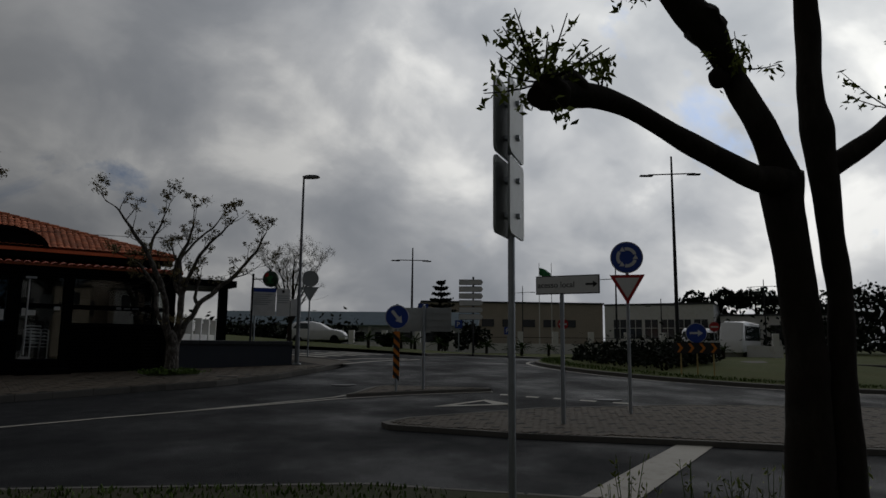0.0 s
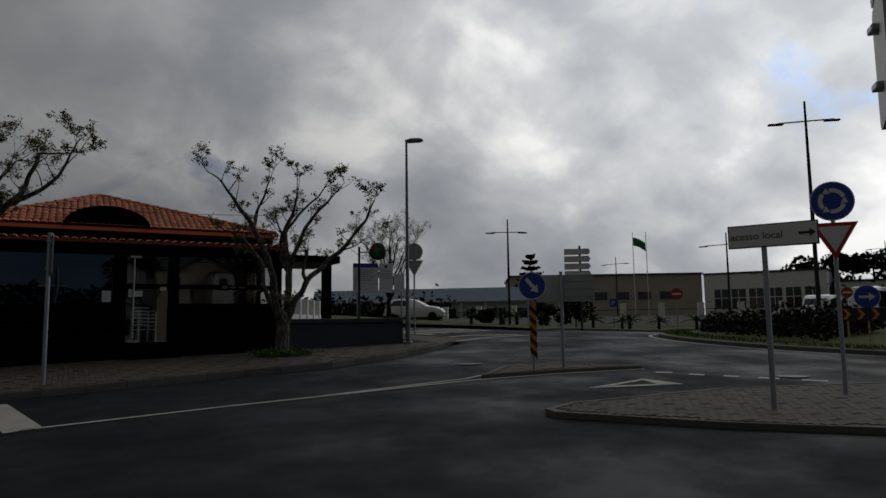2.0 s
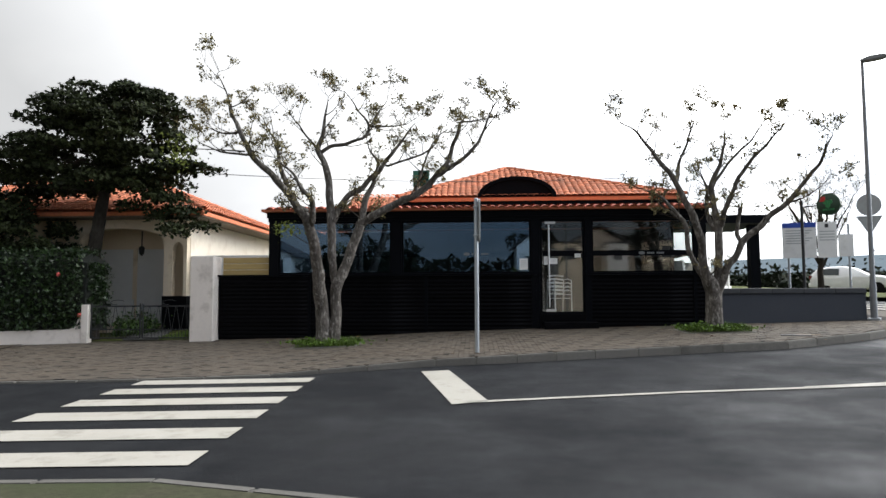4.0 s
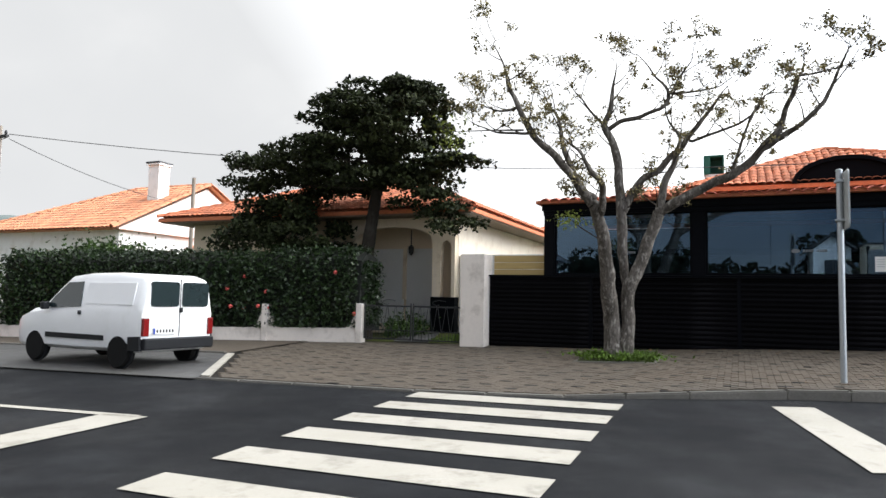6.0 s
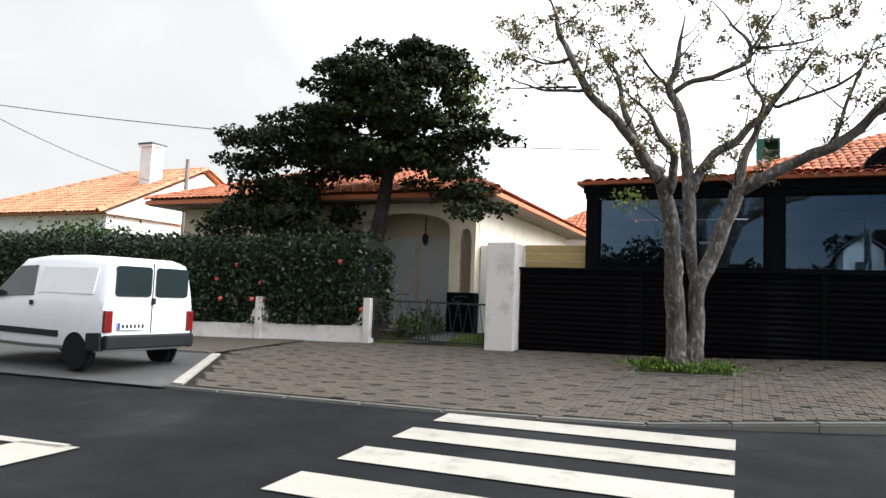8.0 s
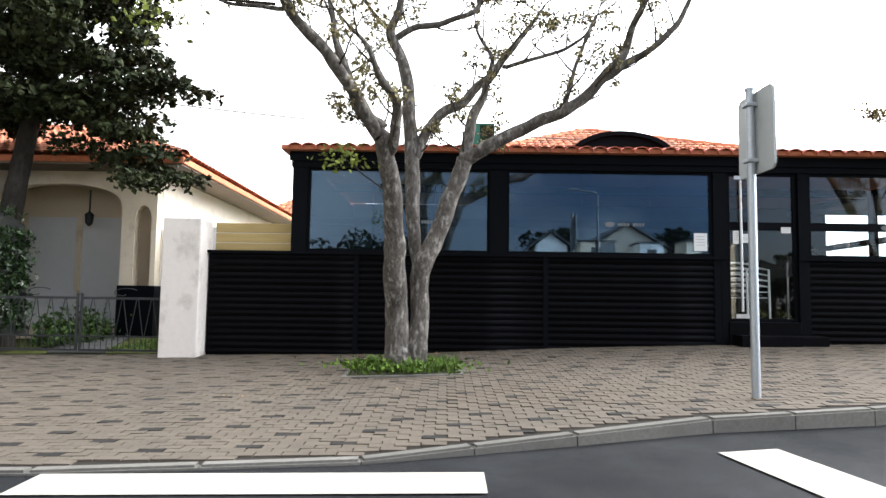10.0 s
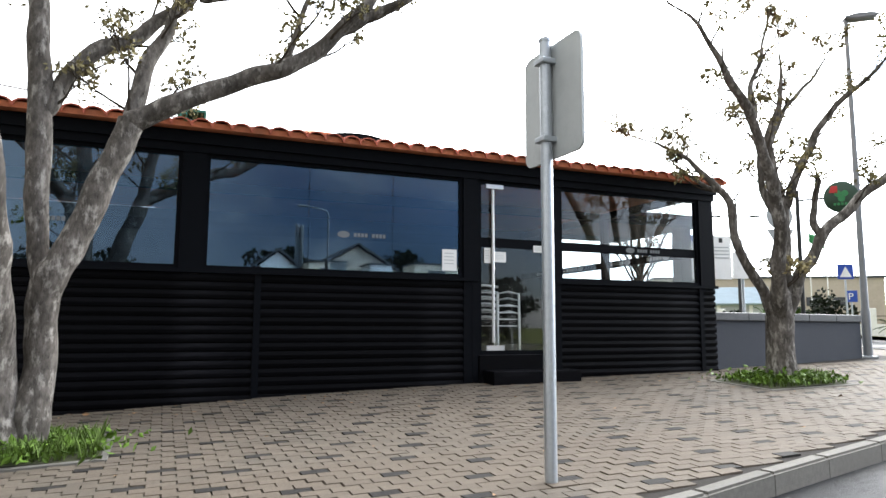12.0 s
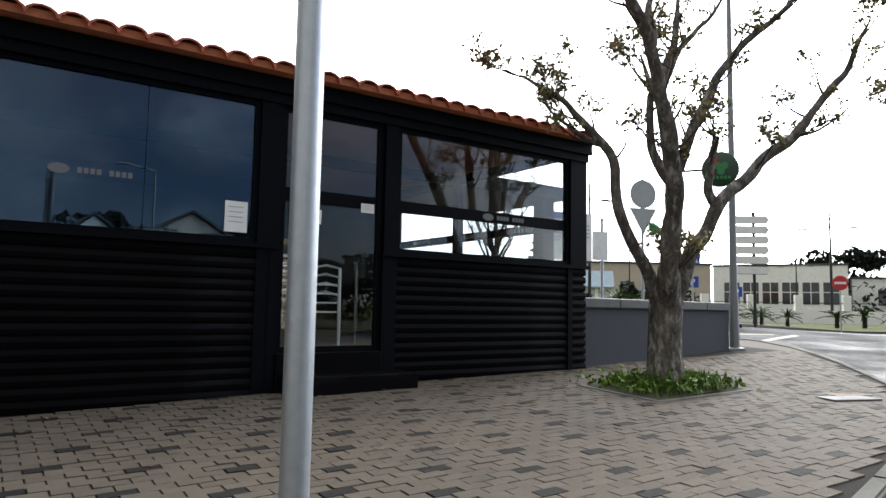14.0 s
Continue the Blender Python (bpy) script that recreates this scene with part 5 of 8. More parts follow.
def garden_bay(x0, x1):
    """A low wall between two posts, its top sweeping up to each."""
    top = []
    n = 16
    for i in range(n + 1):
        f = i / n
        e = min(f, 1 - f) * (x1 - x0)
        top.append((x0 + (x1 - x0) * f, 0.34 + 0.55 * max(0.0, 1 - e / 0.28) ** 2))
    bm = bmesh.new()
    fr = [[], []]
    for x, h in top:
        g = road_z(x, wall_y(x))
        for k, dy in enumerate((-0.2, -0.04)):
            fr[k].append((bm.verts.new((x, wall_y(x) + dy, g - 0.1)), bm.verts.new((x, wall_y(x) + dy, g + 0.06 + h))))
    for i in range(n):
        (a, b), (c, d) = fr[0][i], fr[0][i + 1]
        (e, f), (g_, h_) = fr[1][i], fr[1][i + 1]
        bm.faces.new((a, c, d, b))
        bm.faces.new((b, d, h_, f))
        bm.faces.new((g_, e, f, h_))
    bmesh.ops.recalc_face_normals(bm, faces=bm.faces[:])
    part("wall_panel", bm, PINKISH, gw)


for x0, x1 in ((-22.2, -18.8), (-18.65, -15.8), (-15.65, -12.78), (-12.63, -9.98)):
    garden_bay(x0, x1)
for x in (-22.27, -18.72, -15.72, -12.7, -9.9):
    g = road_z(x, wall_y(x))
    part("wall_post", boxes((x - 0.09, wall_y(x) - 0.25, g - 0.1, x + 0.09, wall_y(x) - 0.02, g + 1.05), bevel=0.012), PINKISH, gw)

gate = thing("garden_gate", "black wrought iron double garden gate, closed", "gate", (-9.8, 23.7, road_z(-8.3, 23.7) + 0.06))
for s in range(2):
    x0 = 0.02 + s * 1.43
    leaf_g = part("gate_leaf", boxes((x0, -0.02, 0.05, x0 + 0.035, 0.02, 1.0), (x0 + 1.36, -0.02, 0.05, x0 + 1.395, 0.02, 1.0), (x0 + 0.035, -0.015, 0.05, x0 + 1.36, 0.015, 0.085), (x0 + 0.035, -0.015, 0.9, x0 + 1.36, 0.015, 0.94), (x0 + 0.035, -0.015, 0.28, x0 + 1.36, 0.015, 0.305)), DARKMETAL, gate, "black iron gate leaf")
    for k in range(10):
        xx = x0 + 0.14 + 0.122 * k
        lean_ = 0.05 * (-1) ** k
        part("bar", tube([(xx - lean_, 0, 0.3, 0.008), (xx, 0, 0.6, 0.008), (xx + lean_, 0, 0.92, 0.008)], 5), DARKMETAL, leaf_g)
    for k in range(14):
        xx = x0 + 0.08 + 0.093 * k
        part("lower_bar", tube([(xx, 0, 0.08, 0.007), (xx, 0, 0.29, 0.007)], 5), DARKMETAL, leaf_g)
    sc = [(x0 + 0.7 + (0.65 - 0.55 * i / 14) * math.cos(0.6 + i * 0.35) * 0.4, 0, 1.0 + 0.1 * math.sin(0.6 + i * 0.35) * (1 - i / 18), 0.008) for i in range(15)]
    part("scroll", tube(sc, 5), DARKMETAL, leaf_g)
bed("garden_lawn", span(-9.75, -6.95, 0.4), lambda x: (23.9, 27.9), 0.02, pave_z, GRASS, "short green lawn in the garden")
path_bm = bmesh.new()
prism([(-9.0, 23.92), (-8.0, 23.92), (-9.2, 27.6), (-10.4, 27.6)], "z", 0, 0.03, path_bm)
for v in path_bm.verts:
    v.co.z += pave_z(v.co.x, v.co.y) + 0.02
tagged(link("garden_path", path_bm, ASPHALT_OLD), "grey paved path from the gate to the porch", "path", kind="structure")
leaf_mesh("garden_plants", [(-9.55 + abs(rng.gauss(0, 0.3)) - 0.3 * f, 24.3 + 2.6 * f, road_z(-8, 25) + 0.1 + abs(rng.gauss(0, 0.22))) for f in [rng.random() for _ in range(1500)]], 0.06, LEAF_G)
tagged(bpy.data.objects["garden_plants"], "low green border plants beside the garden path", "plants", kind="stuff")
blades("lawn_blades", [(x, y, pave_z(x, y) + 0.02) for x, y in [(rng.uniform(-8.1, -7.0), rng.uniform(24.0, 26.8)) for _ in range(1600)]], 0.09, "green lawn blades behind the gate")

# ---- houses to the west ----
h2 = thing("house", "beige bungalow with an arched porch and hipped clay tile roof", "house", (0, 0, 0))
G2 = road_z(-12, 27)
part("wall", boxes((-19.0, 27.0, G2 - 0.2, -12.2, 37.0, 3.9)), BEIGE, h2, "beige rendered wall")
part("porch_back", boxes((-12.2, 28.0, G2 - 0.2, -8.72, 37.0, 3.9)), BEIGE_SHADED, h2, "beige porch wall with shade in its darker colour")
# porch front: beam with a wide arch and a narrow arched slot
arch = [(-12.2, 3.9), (-12.2, 3.1)]
arch += [(-10.7 + 1.4 * math.cos(radians(a)), 3.08 + 0.55 * math.sin(radians(a)) ** 0.7) for a in range(180, -1, -15)]
arch += [(-9.3, G2), (-9.02, G2), (-9.02, 2.9)] + [(-8.84 + 0.18 * math.cos(radians(a)), 2.9 + 0.28 * math.sin(radians(a))) for a in range(180, -1, -30)] + [(-8.66, G2), (-8.55, G2), (-8.55, 3.9)]
part("porch_arch", prism(arch, "y", 26.9, 27.15), BEIGE, h2, "beige rendered porch arch")
part("porch_plinth", boxes((-9.32, 26.86, G2, -8.52, 27.19, 1.45)), FRAME_B, h2, "black painted plinth")
part("side_wall", boxes((-8.72, 27.16, G2 - 0.2, -8.54, 37.0, 3.9)), CREAM_SUNLIT, h2, "cream side wall with sunlight in its paler colour")
part("shutter", boxes((-11.95, 27.93, 0.55, -10.8, 28.0, 3.02)), SHUTTER, h2, "grey roller shutter")
part("shutter", boxes((-10.68, 27.93, 0.55, -9.62, 28.0, 3.02)), SHUTTER, h2, "grey roller shutter")
part("porch_pier", boxes((-10.8, 27.86, 1.35, -10.68, 27.99, 3.06)), BEIGE, h2)
part("lantern", lathe([(0.02, 3.6), (0.02, 3.12), (0.1, 3.05), (0.08, 2.85), (0.02, 2.78)], 8), DARKMETAL, h2, "hanging black lantern").location = (-10.38, 27.6, 0)
part("soffit", boxes((-19.7, 26.1, 3.9, -7.75, 37.7, 3.98)), SOFFIT, h2, "brown boarded eave soffit")
hip_roof("roof", h2, -19.8, 26.05, -7.7, 37.8, 4.1, (-15.8, 31.5, 6.0), (-12.2, 31.5, 6.0), TILE)
tagged(link("yard_wall", boxes((-8.5, 27.2, 0.1, -5.0, 27.4, 2.75)), WHITE), "pale rendered yard wall", "wall", kind="structure")
shed = thing("outbuilding", "small white outbuilding with an orange tile roof", "house", (0, 0, 0))
part("wall", boxes((-9.6, 38.5, 0.5, -5.4, 44, 4.3)), WHITE, shed)
hip_roof("roof", shed, -9.9, 38.2, -4.6, 44.4, 4.3, (-7.6, 41.2, 5.9), (-6.9, 41.2, 5.9), TILE)

h1 = thing("house", "white house with a pale orange tile roof and a tall chimney", "house", (0, 0, 0))
G1 = road_z(-28, 33)
part("wall", boxes((-35.3, 29.7, G1 - 0.5, -26.0, 40.2, 4.3)), WHITE, h1, "white rendered wall")
part("gable", prism([(29.7, 4.29), (40.2, 4.29), (35.0, 6.85)], "x", -26.35, -26.0), WHITE, h1, "white rendered gable")
tiles = bmesh.new()
ux, uz = 5.85, 2.85
sl = math.hypot(ux, uz)
tile_field(tiles, (-36.0, 29.1, 4.22), (10.3, 0, 0), (0, ux, uz), lambda u, v: v < sl and u > v * 0.85, 0.26, 0.4, 0.08)
tile_field(tiles, (-36.0, 40.8, 4.22), (10.3, 0, 0), (0, -ux, uz), lambda u, v: v < sl and u > v * 0.85, 0.26, 0.4, 0.08)
tile_field(tiles, (-36.0, 29.1, 4.22), (0, 11.7, 0), (5.0, 0, uz), lambda u, v: v < 5.75 and v * 1.02 < u < 11.7 - v * 1.02, 0.26, 0.4, 0.08)
ridge_tiles(tiles, (-31.0, 34.95, 7.06), (-25.7, 34.95, 7.06))
ridge_tiles(tiles, (-36.0, 29.1, 4.26), (-31.0, 34.95, 7.06))
ridge_tiles(tiles, (-25.75, 29.1, 4.26), (-25.75, 34.95, 7.06))
ridge_tiles(tiles, (-25.75, 40.8, 4.26), (-25.75, 34.95, 7.06))
deck = bmesh.new()
a, b, c, d, e, f = [deck.verts.new(p) for p in ((-36.0, 29.1, 4.2), (-25.7, 29.1, 4.2), (-25.7, 34.95, 7.0), (-31.0, 34.95, 7.0), (-36.0, 40.8, 4.2), (-25.7, 40.8, 4.2))]
for q in ((a, b, c, d), (e, d, c, f), (a, d, e), (a, e, f, b)):
    deck.faces.new(q)
bmesh.ops.recalc_face_normals(deck, faces=deck.faces[:])
rf = part("roof", deck, TILE_L, h1, "pale orange tile roof")
part("roof_tiles", tiles, TILE_L, rf, smooth=True)["kind"] = "stuff"
part("chimney", boxes((-27.6, 32.6, 5.4, -26.9, 33.3, 7.75), (-27.68, 32.52, 7.75, -26.82, 33.38, 7.85), bevel=0.01), WHITE, h1, "tall white chimney with soot stains")
part("chimney_cap", boxes((-27.7, 32.5, 7.85, -26.8, 33.4, 7.93)), GREYCAP, h1)
part("annex", boxes((-26.0, 34, G1, -22.5, 39, 3.6)), WHITE, h1, "white annex wall")
t3 = bmesh.new()
tile_field(t3, (-26.0, 33.6, 3.6), (4.0, 0, 0), (0, 3.0, 0.9), lambda u, v: True, 0.26, 0.4, 0.08)
part("annex_tiles", t3, TILE_L, h1, smooth=True)["kind"] = "stuff"

ww = bmesh.new()
prism([(-60, 19.3), (-60, 19.5), (-22.45, 22.3), (-22.45, 22.1)], "z", -0.8, 1.62, ww)
tagged(link("street_wall", ww, WHITE), "tall plain white rendered street wall", "wall", kind="structure")
leaf_mesh("garden_shrubs", [(x + rng.gauss(0, 0.4), 25.2 + rng.gauss(0, 0.5), 1.1 + abs(rng.gauss(0, 0.42))) for x in [rng.uniform(-55, -24) for _ in range(900)] for _ in range(22)], 0.09, LEAF_G)
tagged(bpy.data.objects["garden_shrubs"], "green garden shrubs above the white wall", "shrubs", kind="stuff")
leaf_mesh("bush", [(-20.5 + rng.gauss(0, 0.8), 24.6 + rng.gauss(0, 0.5), 2.55 + abs(rng.gauss(0, 0.28))) for _ in range(1700)], 0.07, LEAF_G)
tagged(bpy.data.objects["bush"], "rounded green bush behind the hedge", "bush", kind="stuff")
for k, (x, y, h, r, m) in enumerate(((-39.5, 30.0, 3.9, 1.7, LEAF_C), (-43.5, 31.0, 4.3, 2.0, LEAF_C), (-36.6, 29.5, 3.1, 1.2, LEAF_G), (-47.0, 30.5, 3.8, 1.9, LEAF_G), (-52.0, 31.0, 4.4, 2.2, LEAF_C))):
    gt = thing("garden_tree", "bushy green garden tree behind the white wall", "tree", (x, y, road_z(x, y)), 0, "garden trees behind the wall")
    part("trunk", tube([(0, 0, -0.2, 0.14), (0.1, 0, h * 0.6, 0.08)], 7), BARK_D, gt)
    lobes = [(rng.gauss(0, 0.5) * r, rng.gauss(0, 0.4) * r, h - r * 0.75 + rng.gauss(0, 0.3) * r, r * rng.uniform(0.3, 0.5)) for _ in range(9)]
    leafs = []
    for _ in range(1500):
        lx, ly, lz, q = rng.choice(lobes)
        d = Vector((rng.gauss(0, 1), rng.gauss(0, 1), rng.gauss(0, 0.8))).normalized() * q * rng.uniform(0.6, 1.1)
        leafs.append((lx + d.x, ly + d.y, lz + d.z))
    leaf_mesh("crown", leafs, 0.13, m, gt)
hill = bmesh.new()
rows = []
for i in range(49):
    x = -1500 + 1400 * i / 48
    h = 112 * math.exp(-((x + 1000) / 330) ** 2) + 20 * math.exp(-((x + 500) / 260) ** 2) + 5 * noise.noise((x * 0.01, 0, 0)) + 3 * noise.noise((x * 0.05, 2, 0))
    rows.append([hill.verts.new((x, 500 + y, max(-5, h * s))) for y, s in ((0, -0.2), (40, 0.45), (90, 0.85), (150, 1.0), (300, 0.9))])
for a, b in zip(rows, rows[1:]):
    for j in range(4):
        hill.faces.new((a[j], b[j], b[j + 1], a[j + 1]))
tagged(link("hill", hill, HILL, smooth=True), "hazy green hill in the far distance", "hill", kind="structure")


# ---- vehicles ----
def vehicle_body(stations, bm=None):
    """A smooth body lofted through stations (x, bottom, belt, top, half width, half width at the roof), nose forward along +x."""
    bm = bm or bmesh.new()
    rings = []
    for x, z0, zb, zt, w, wt_ in stations:
        half = [(w * 0.86, z0), (w * 0.97, z0 + 0.07), (w, z0 + 0.22), (w, zb - 0.1), (w * 0.985, zb), (wt_ + 0.03, zt - 0.12), (wt_ - 0.03, zt - 0.035), (wt_ - 0.2, zt)]
        ring = [bm.verts.new((x, y, z)) for y, z in half] + [bm.verts.new((x, -y, z)) for y, z in half[::-1]]
        rings.append(ring)
    n = len(rings[0])
    for a, b in zip(rings, rings[1:]):
        for k in range(n):
            bm.faces.new((a[k], a[(k + 1) % n], b[(k + 1) % n], b[k]))
    bm.faces.new(rings[0])
    bm.faces.new(rings[-1][::-1])
    bmesh.ops.recalc_face_normals(bm, faces=bm.faces[:])
    return bm


def wheel(parent, x, y, r=0.31, w=0.19, rim=ALU):
    s = 1 if y > 0 else -1
    t = part("wheel", lathe([(r * 0.66, -w / 2), (r * 0.93, -w / 2), (r, -w / 2 + 0.03), (r, w / 2 - 0.03), (r * 0.93, w / 2), (r * 0.66, w / 2)], 28, "y"), RUBBER, parent, "black rubber tyre", True)
    t.location = (x, y, r)
    part("rim", lathe([(r * 0.64, -0.06), (r * 0.66, 0.05), (r * 0.5, 0.075), (r * 0.3, 0.05), (r * 0.12, 0.07)], 20, "y"), rim, t, "dull wheel rim", True).rotation_euler = (0, 0, 0 if s > 0 else math.pi)
    a = part("wheel_arch", lathe([(r * 1.18, -0.02), (r * 1.2, 0.012), (r * 0.7, 0.012), (r * 0.7, -0.02)], 28, "y"), PLASTIC, parent, "dark wheel arch")
    a.location = (x, y + s * (w / 2 - 0.075), r * 1.05)
    a.rotation_euler = (0, 0, 0 if s > 0 else math.pi)


def side_glass(parent, pts, y, name="side_window", mt=None, thick=0.012):
    for s in (1, -1):
        bm = bmesh.new()
        f = [bm.verts.new((x, s * (y(z) + thick), z)) for x, z in pts]
        b = [bm.verts.new((x, s * (y(z) - 0.05), z)) for x, z in pts]
        bm.faces.new(f)
        bm.faces.new(b[::-1])
        n = len(pts)
        for i in range(n):
            bm.faces.new((f[i], b[i], b[(i + 1) % n], f[(i + 1) % n]))
        bmesh.ops.recalc_face_normals(bm, faces=bm.faces[:])
        part(name, bm, mt or CARGLASS, parent)


van = thing("delivery_van", "small white panel van parked in the bay", "van", (-11.45, 18.3, pave_z(-12, 18.3) + 0.0), 175)
VB = [(-0.66, 0.42, 1.12, 1.66, 0.78, 0.66), (-0.62, 0.36, 1.12, 1.74, 0.83, 0.68), (-0.45, 0.3, 1.12, 1.8, 0.85, 0.69), (0.4, 0.3, 1.12, 1.83, 0.86, 0.7), (1.3, 0.28, 1.1, 1.82, 0.86, 0.7), (1.75, 0.28, 1.08, 1.78, 0.86, 0.69), (2.1, 0.28, 1.06, 1.58, 0.855, 0.68), (2.6, 0.28, 1.02, 1.17, 0.85, 0.74), (2.95, 0.28, 0.98, 1.1, 0.845, 0.74), (3.25, 0.28, 0.9, 1.01, 0.82, 0.7), (3.4, 0.28, 0.8, 0.9, 0.78, 0.64), (3.46, 0.3, 0.62, 0.7, 0.72, 0.6)]
body = part("body", vehicle_body(VB), CARWHITE, van, "white painted van body", True)
yv = lambda z: lerp_rows([(0.3, 0.85), (1.05, 0.862), (1.12, 0.845), (1.7, 0.74)], z)
side_glass(van, [(1.2, 1.14), (2.32, 1.1), (2.18, 1.28), (1.75, 1.62), (1.28, 1.64)], yv)
side_glass(van, [(-0.35, 1.2), (1.08, 1.2), (1.08, 1.62), (-0.35, 1.62)], yv, "side_panel", CARWHITE, 0.008)
side_glass(van, [(0.42, 0.5), (2.3, 0.5), (2.3, 0.6), (0.42, 0.6)], yv, "rub_strip", PLASTIC, 0.02)
side_glass(van, [(-0.64, 0.34), (-0.3, 0.34), (-0.3, 0.6), (-0.62, 0.62)], yv, "bumper_corner", PLASTIC, 0.018)
part("rear_bumper", boxes((-0.74, -0.82, 0.36, -0.6, 0.82, 0.58), bevel=0.03), PLASTIC, van, "black plastic bumper")
for s in (1, -1):
    part("rear_window", prism(rrect(0.64, 0.48, 0.06, s * 0.36, 1.42), "x", -0.685, -0.64), CARGLASS, van, "dark rear window")
    part("tail_lamp", boxes((-0.69, s * 0.7, 0.62, -0.55, s * 0.83, 0.96), bevel=0.015), TAILRED, van, "red tail lamp")
    part("door_handle", boxes((1.16, s * 0.86, 0.98, 1.24, s * 0.89, 1.06), bevel=0.006), PLASTIC, van)
    part("wing_mirror", boxes((2.2, s * 0.86, 1.06, 2.34, s * 1.0, 1.22), bevel=0.03), PLASTIC, van, "black wing mirror")
    part("head_lamp", boxes((3.2, s * 0.48, 0.72, 3.42, s * 0.72, 0.88), bevel=0.03), CLEAR, van)
    wheel(van, 0, s * 0.765, rim=HUBGREY)
    wheel(van, 2.69, s * 0.765, rim=HUBGREY)
part("door_gap", boxes((-0.672, -0.006, 0.6, -0.64, 0.006, 1.72)), PLASTIC, van)
part("rear_handle", boxes((-0.71, -0.04, 1.06, -0.66, 0.02, 1.16), bevel=0.008), PLASTIC, van)
plate = part("number_plate", boxes((-0.7, 0.1, 0.66, -0.665, 0.62, 0.77)), S_WHITE, van, "white number plate with illegible characters")
for k in range(6):
    part("plate_bar", boxes((-0.703, 0.16 + 0.07 * k, 0.685, -0.7, 0.2 + 0.07 * k, 0.745)), S_BLACK, plate)
part("plate_band", boxes((-0.703, 0.58, 0.66, -0.7, 0.62, 0.77)), S_BLUE, plate, "blue plate band")
part("windscreen", prism([(-0.62, 1.62), (0.62, 1.62), (0.72, 1.14), (-0.72, 1.14)], "x", 0, 0.01), CARGLASS, van).matrix_local = Matrix.Identity(4)
ws = van.children[-1]
for v in ws.data.vertices:
    v.co.x = 2.68 - (v.co.z - 1.14) * 1.1 + (0.03 if v.co.x > 0.005 else 0.0)


def hatchback(name, label, at, turn, paint, small=1.0):
    car = thing(name, label, "car", at, turn)
    st = [(-0.72, 0.4, 0.8, 0.98, 0.72, 0.6), (-0.66, 0.32, 0.9, 1.12, 0.8, 0.58), (-0.35, 0.26, 0.95, 1.4, 0.83, 0.56), (0.2, 0.22, 0.94, 1.46, 0.84, 0.57), (0.9, 0.2, 0.92, 1.48, 0.84, 0.57), (1.4, 0.2, 0.92, 1.38, 0.84, 0.58), (2.1, 0.2, 0.92, 1.0, 0.84, 0.68), (2.7, 0.22, 0.84, 0.92, 0.82, 0.66), (3.05, 0.26, 0.7, 0.8, 0.76, 0.6), (3.2, 0.32, 0.56, 0.62, 0.62, 0.5)]
    part("body", vehicle_body(st), paint, car, smooth=True)
    yy = lambda z: lerp_rows([(0.3, 0.84), (0.93, 0.835), (1.4, 0.64)], z)
    side_glass(car, [(-0.35, 1.0), (0.72, 0.98), (0.72, 1.34), (0.2, 1.36), (-0.1, 1.32)], yy)
    side_glass(car, [(0.8, 0.98), (1.85, 0.96), (1.35, 1.28), (0.8, 1.35)], yy)
    part("rear_window", prism([(-0.52, 1.02), (0.52, 1.02), (0.44, 1.3), (-0.44, 1.3)], "x", -0.72, -0.5), CARGLASS, car)
    for v in car.children[-1].data.vertices:
        v.co.x = -0.67 + (v.co.z - 1.02) * 0.75 + (0.0 if v.co.x < -0.6 else 0.05)
    for s in (1, -1):
        part("tail_lamp", boxes((-0.74, s * 0.5, 0.78, -0.6, s * 0.8, 0.98), bevel=0.03), TAILRED, car, "red tail lamp")
        wheel(car, 0, s * 0.74, 0.3)
        wheel(car, 2.5, s * 0.74, 0.3)
    part("rear_bumper", boxes((-0.79, -0.76, 0.34, -0.66, 0.76, 0.56), bevel=0.04), paint, car)
    pl = part("number_plate", boxes((-0.76, -0.26, 0.66, -0.73, 0.26, 0.77)), S_WHITE, car)
    return car


hatchback("parked_car", "red hatchback parked in the bay", (-22.9, 19.3, pave_z(-22.5, 19.3)), 176, CARRED)
hatchback("parked_car", "white hatchback parked up the side street", (20.4, 44.6, road_z(20.4, 44.6)), -38, CARWHITE)


def minibus(at, turn, L, H, label):
    bus = thing("minibus", label, "bus", at, turn, "parked coaches")
    st = [(-1.0, 0.5, 1.4, H - 0.15, 0.95, 0.85), (-0.9, 0.4, 1.4, H, 1.0, 0.9), (L * 0.6, 0.4, 1.4, H + 0.03, 1.0, 0.9), (L - 1.9, 0.4, 1.4, H - 0.1, 1.0, 0.9), (L - 1.2, 0.4, 1.3, 1.6, 1.0, 0.85), (L - 1.0, 0.45, 0.9, 1.1, 0.9, 0.7)]
    part("body", vehicle_body(st), CARWHITE, bus, smooth=True)
    yy = lambda z: lerp_rows([(0.4, 1.0), (1.4, 0.985), (H - 0.1, 0.94)], z)
    side_glass(bus, [(-0.7, 1.45), (L - 2.0, 1.45), (L - 2.3, H - 0.35), (-0.7, H - 0.35)], yy)
    part("windscreen", prism([(-0.8, H - 0.3), (0.8, H - 0.3), (0.85, 1.45), (-0.85, 1.45)], "x", 0, 0.02), CARGLASS, bus)
    for v in bus.children[-1].data.vertices:
        v.co.x += L - 1.22 - (v.co.z - 1.45) * 0.6 + 0.06
    for s in (1, -1):
        wheel(bus, 0, s * 0.88, 0.36)
        wheel(bus, L - 2.2, s * 0.88, 0.36)


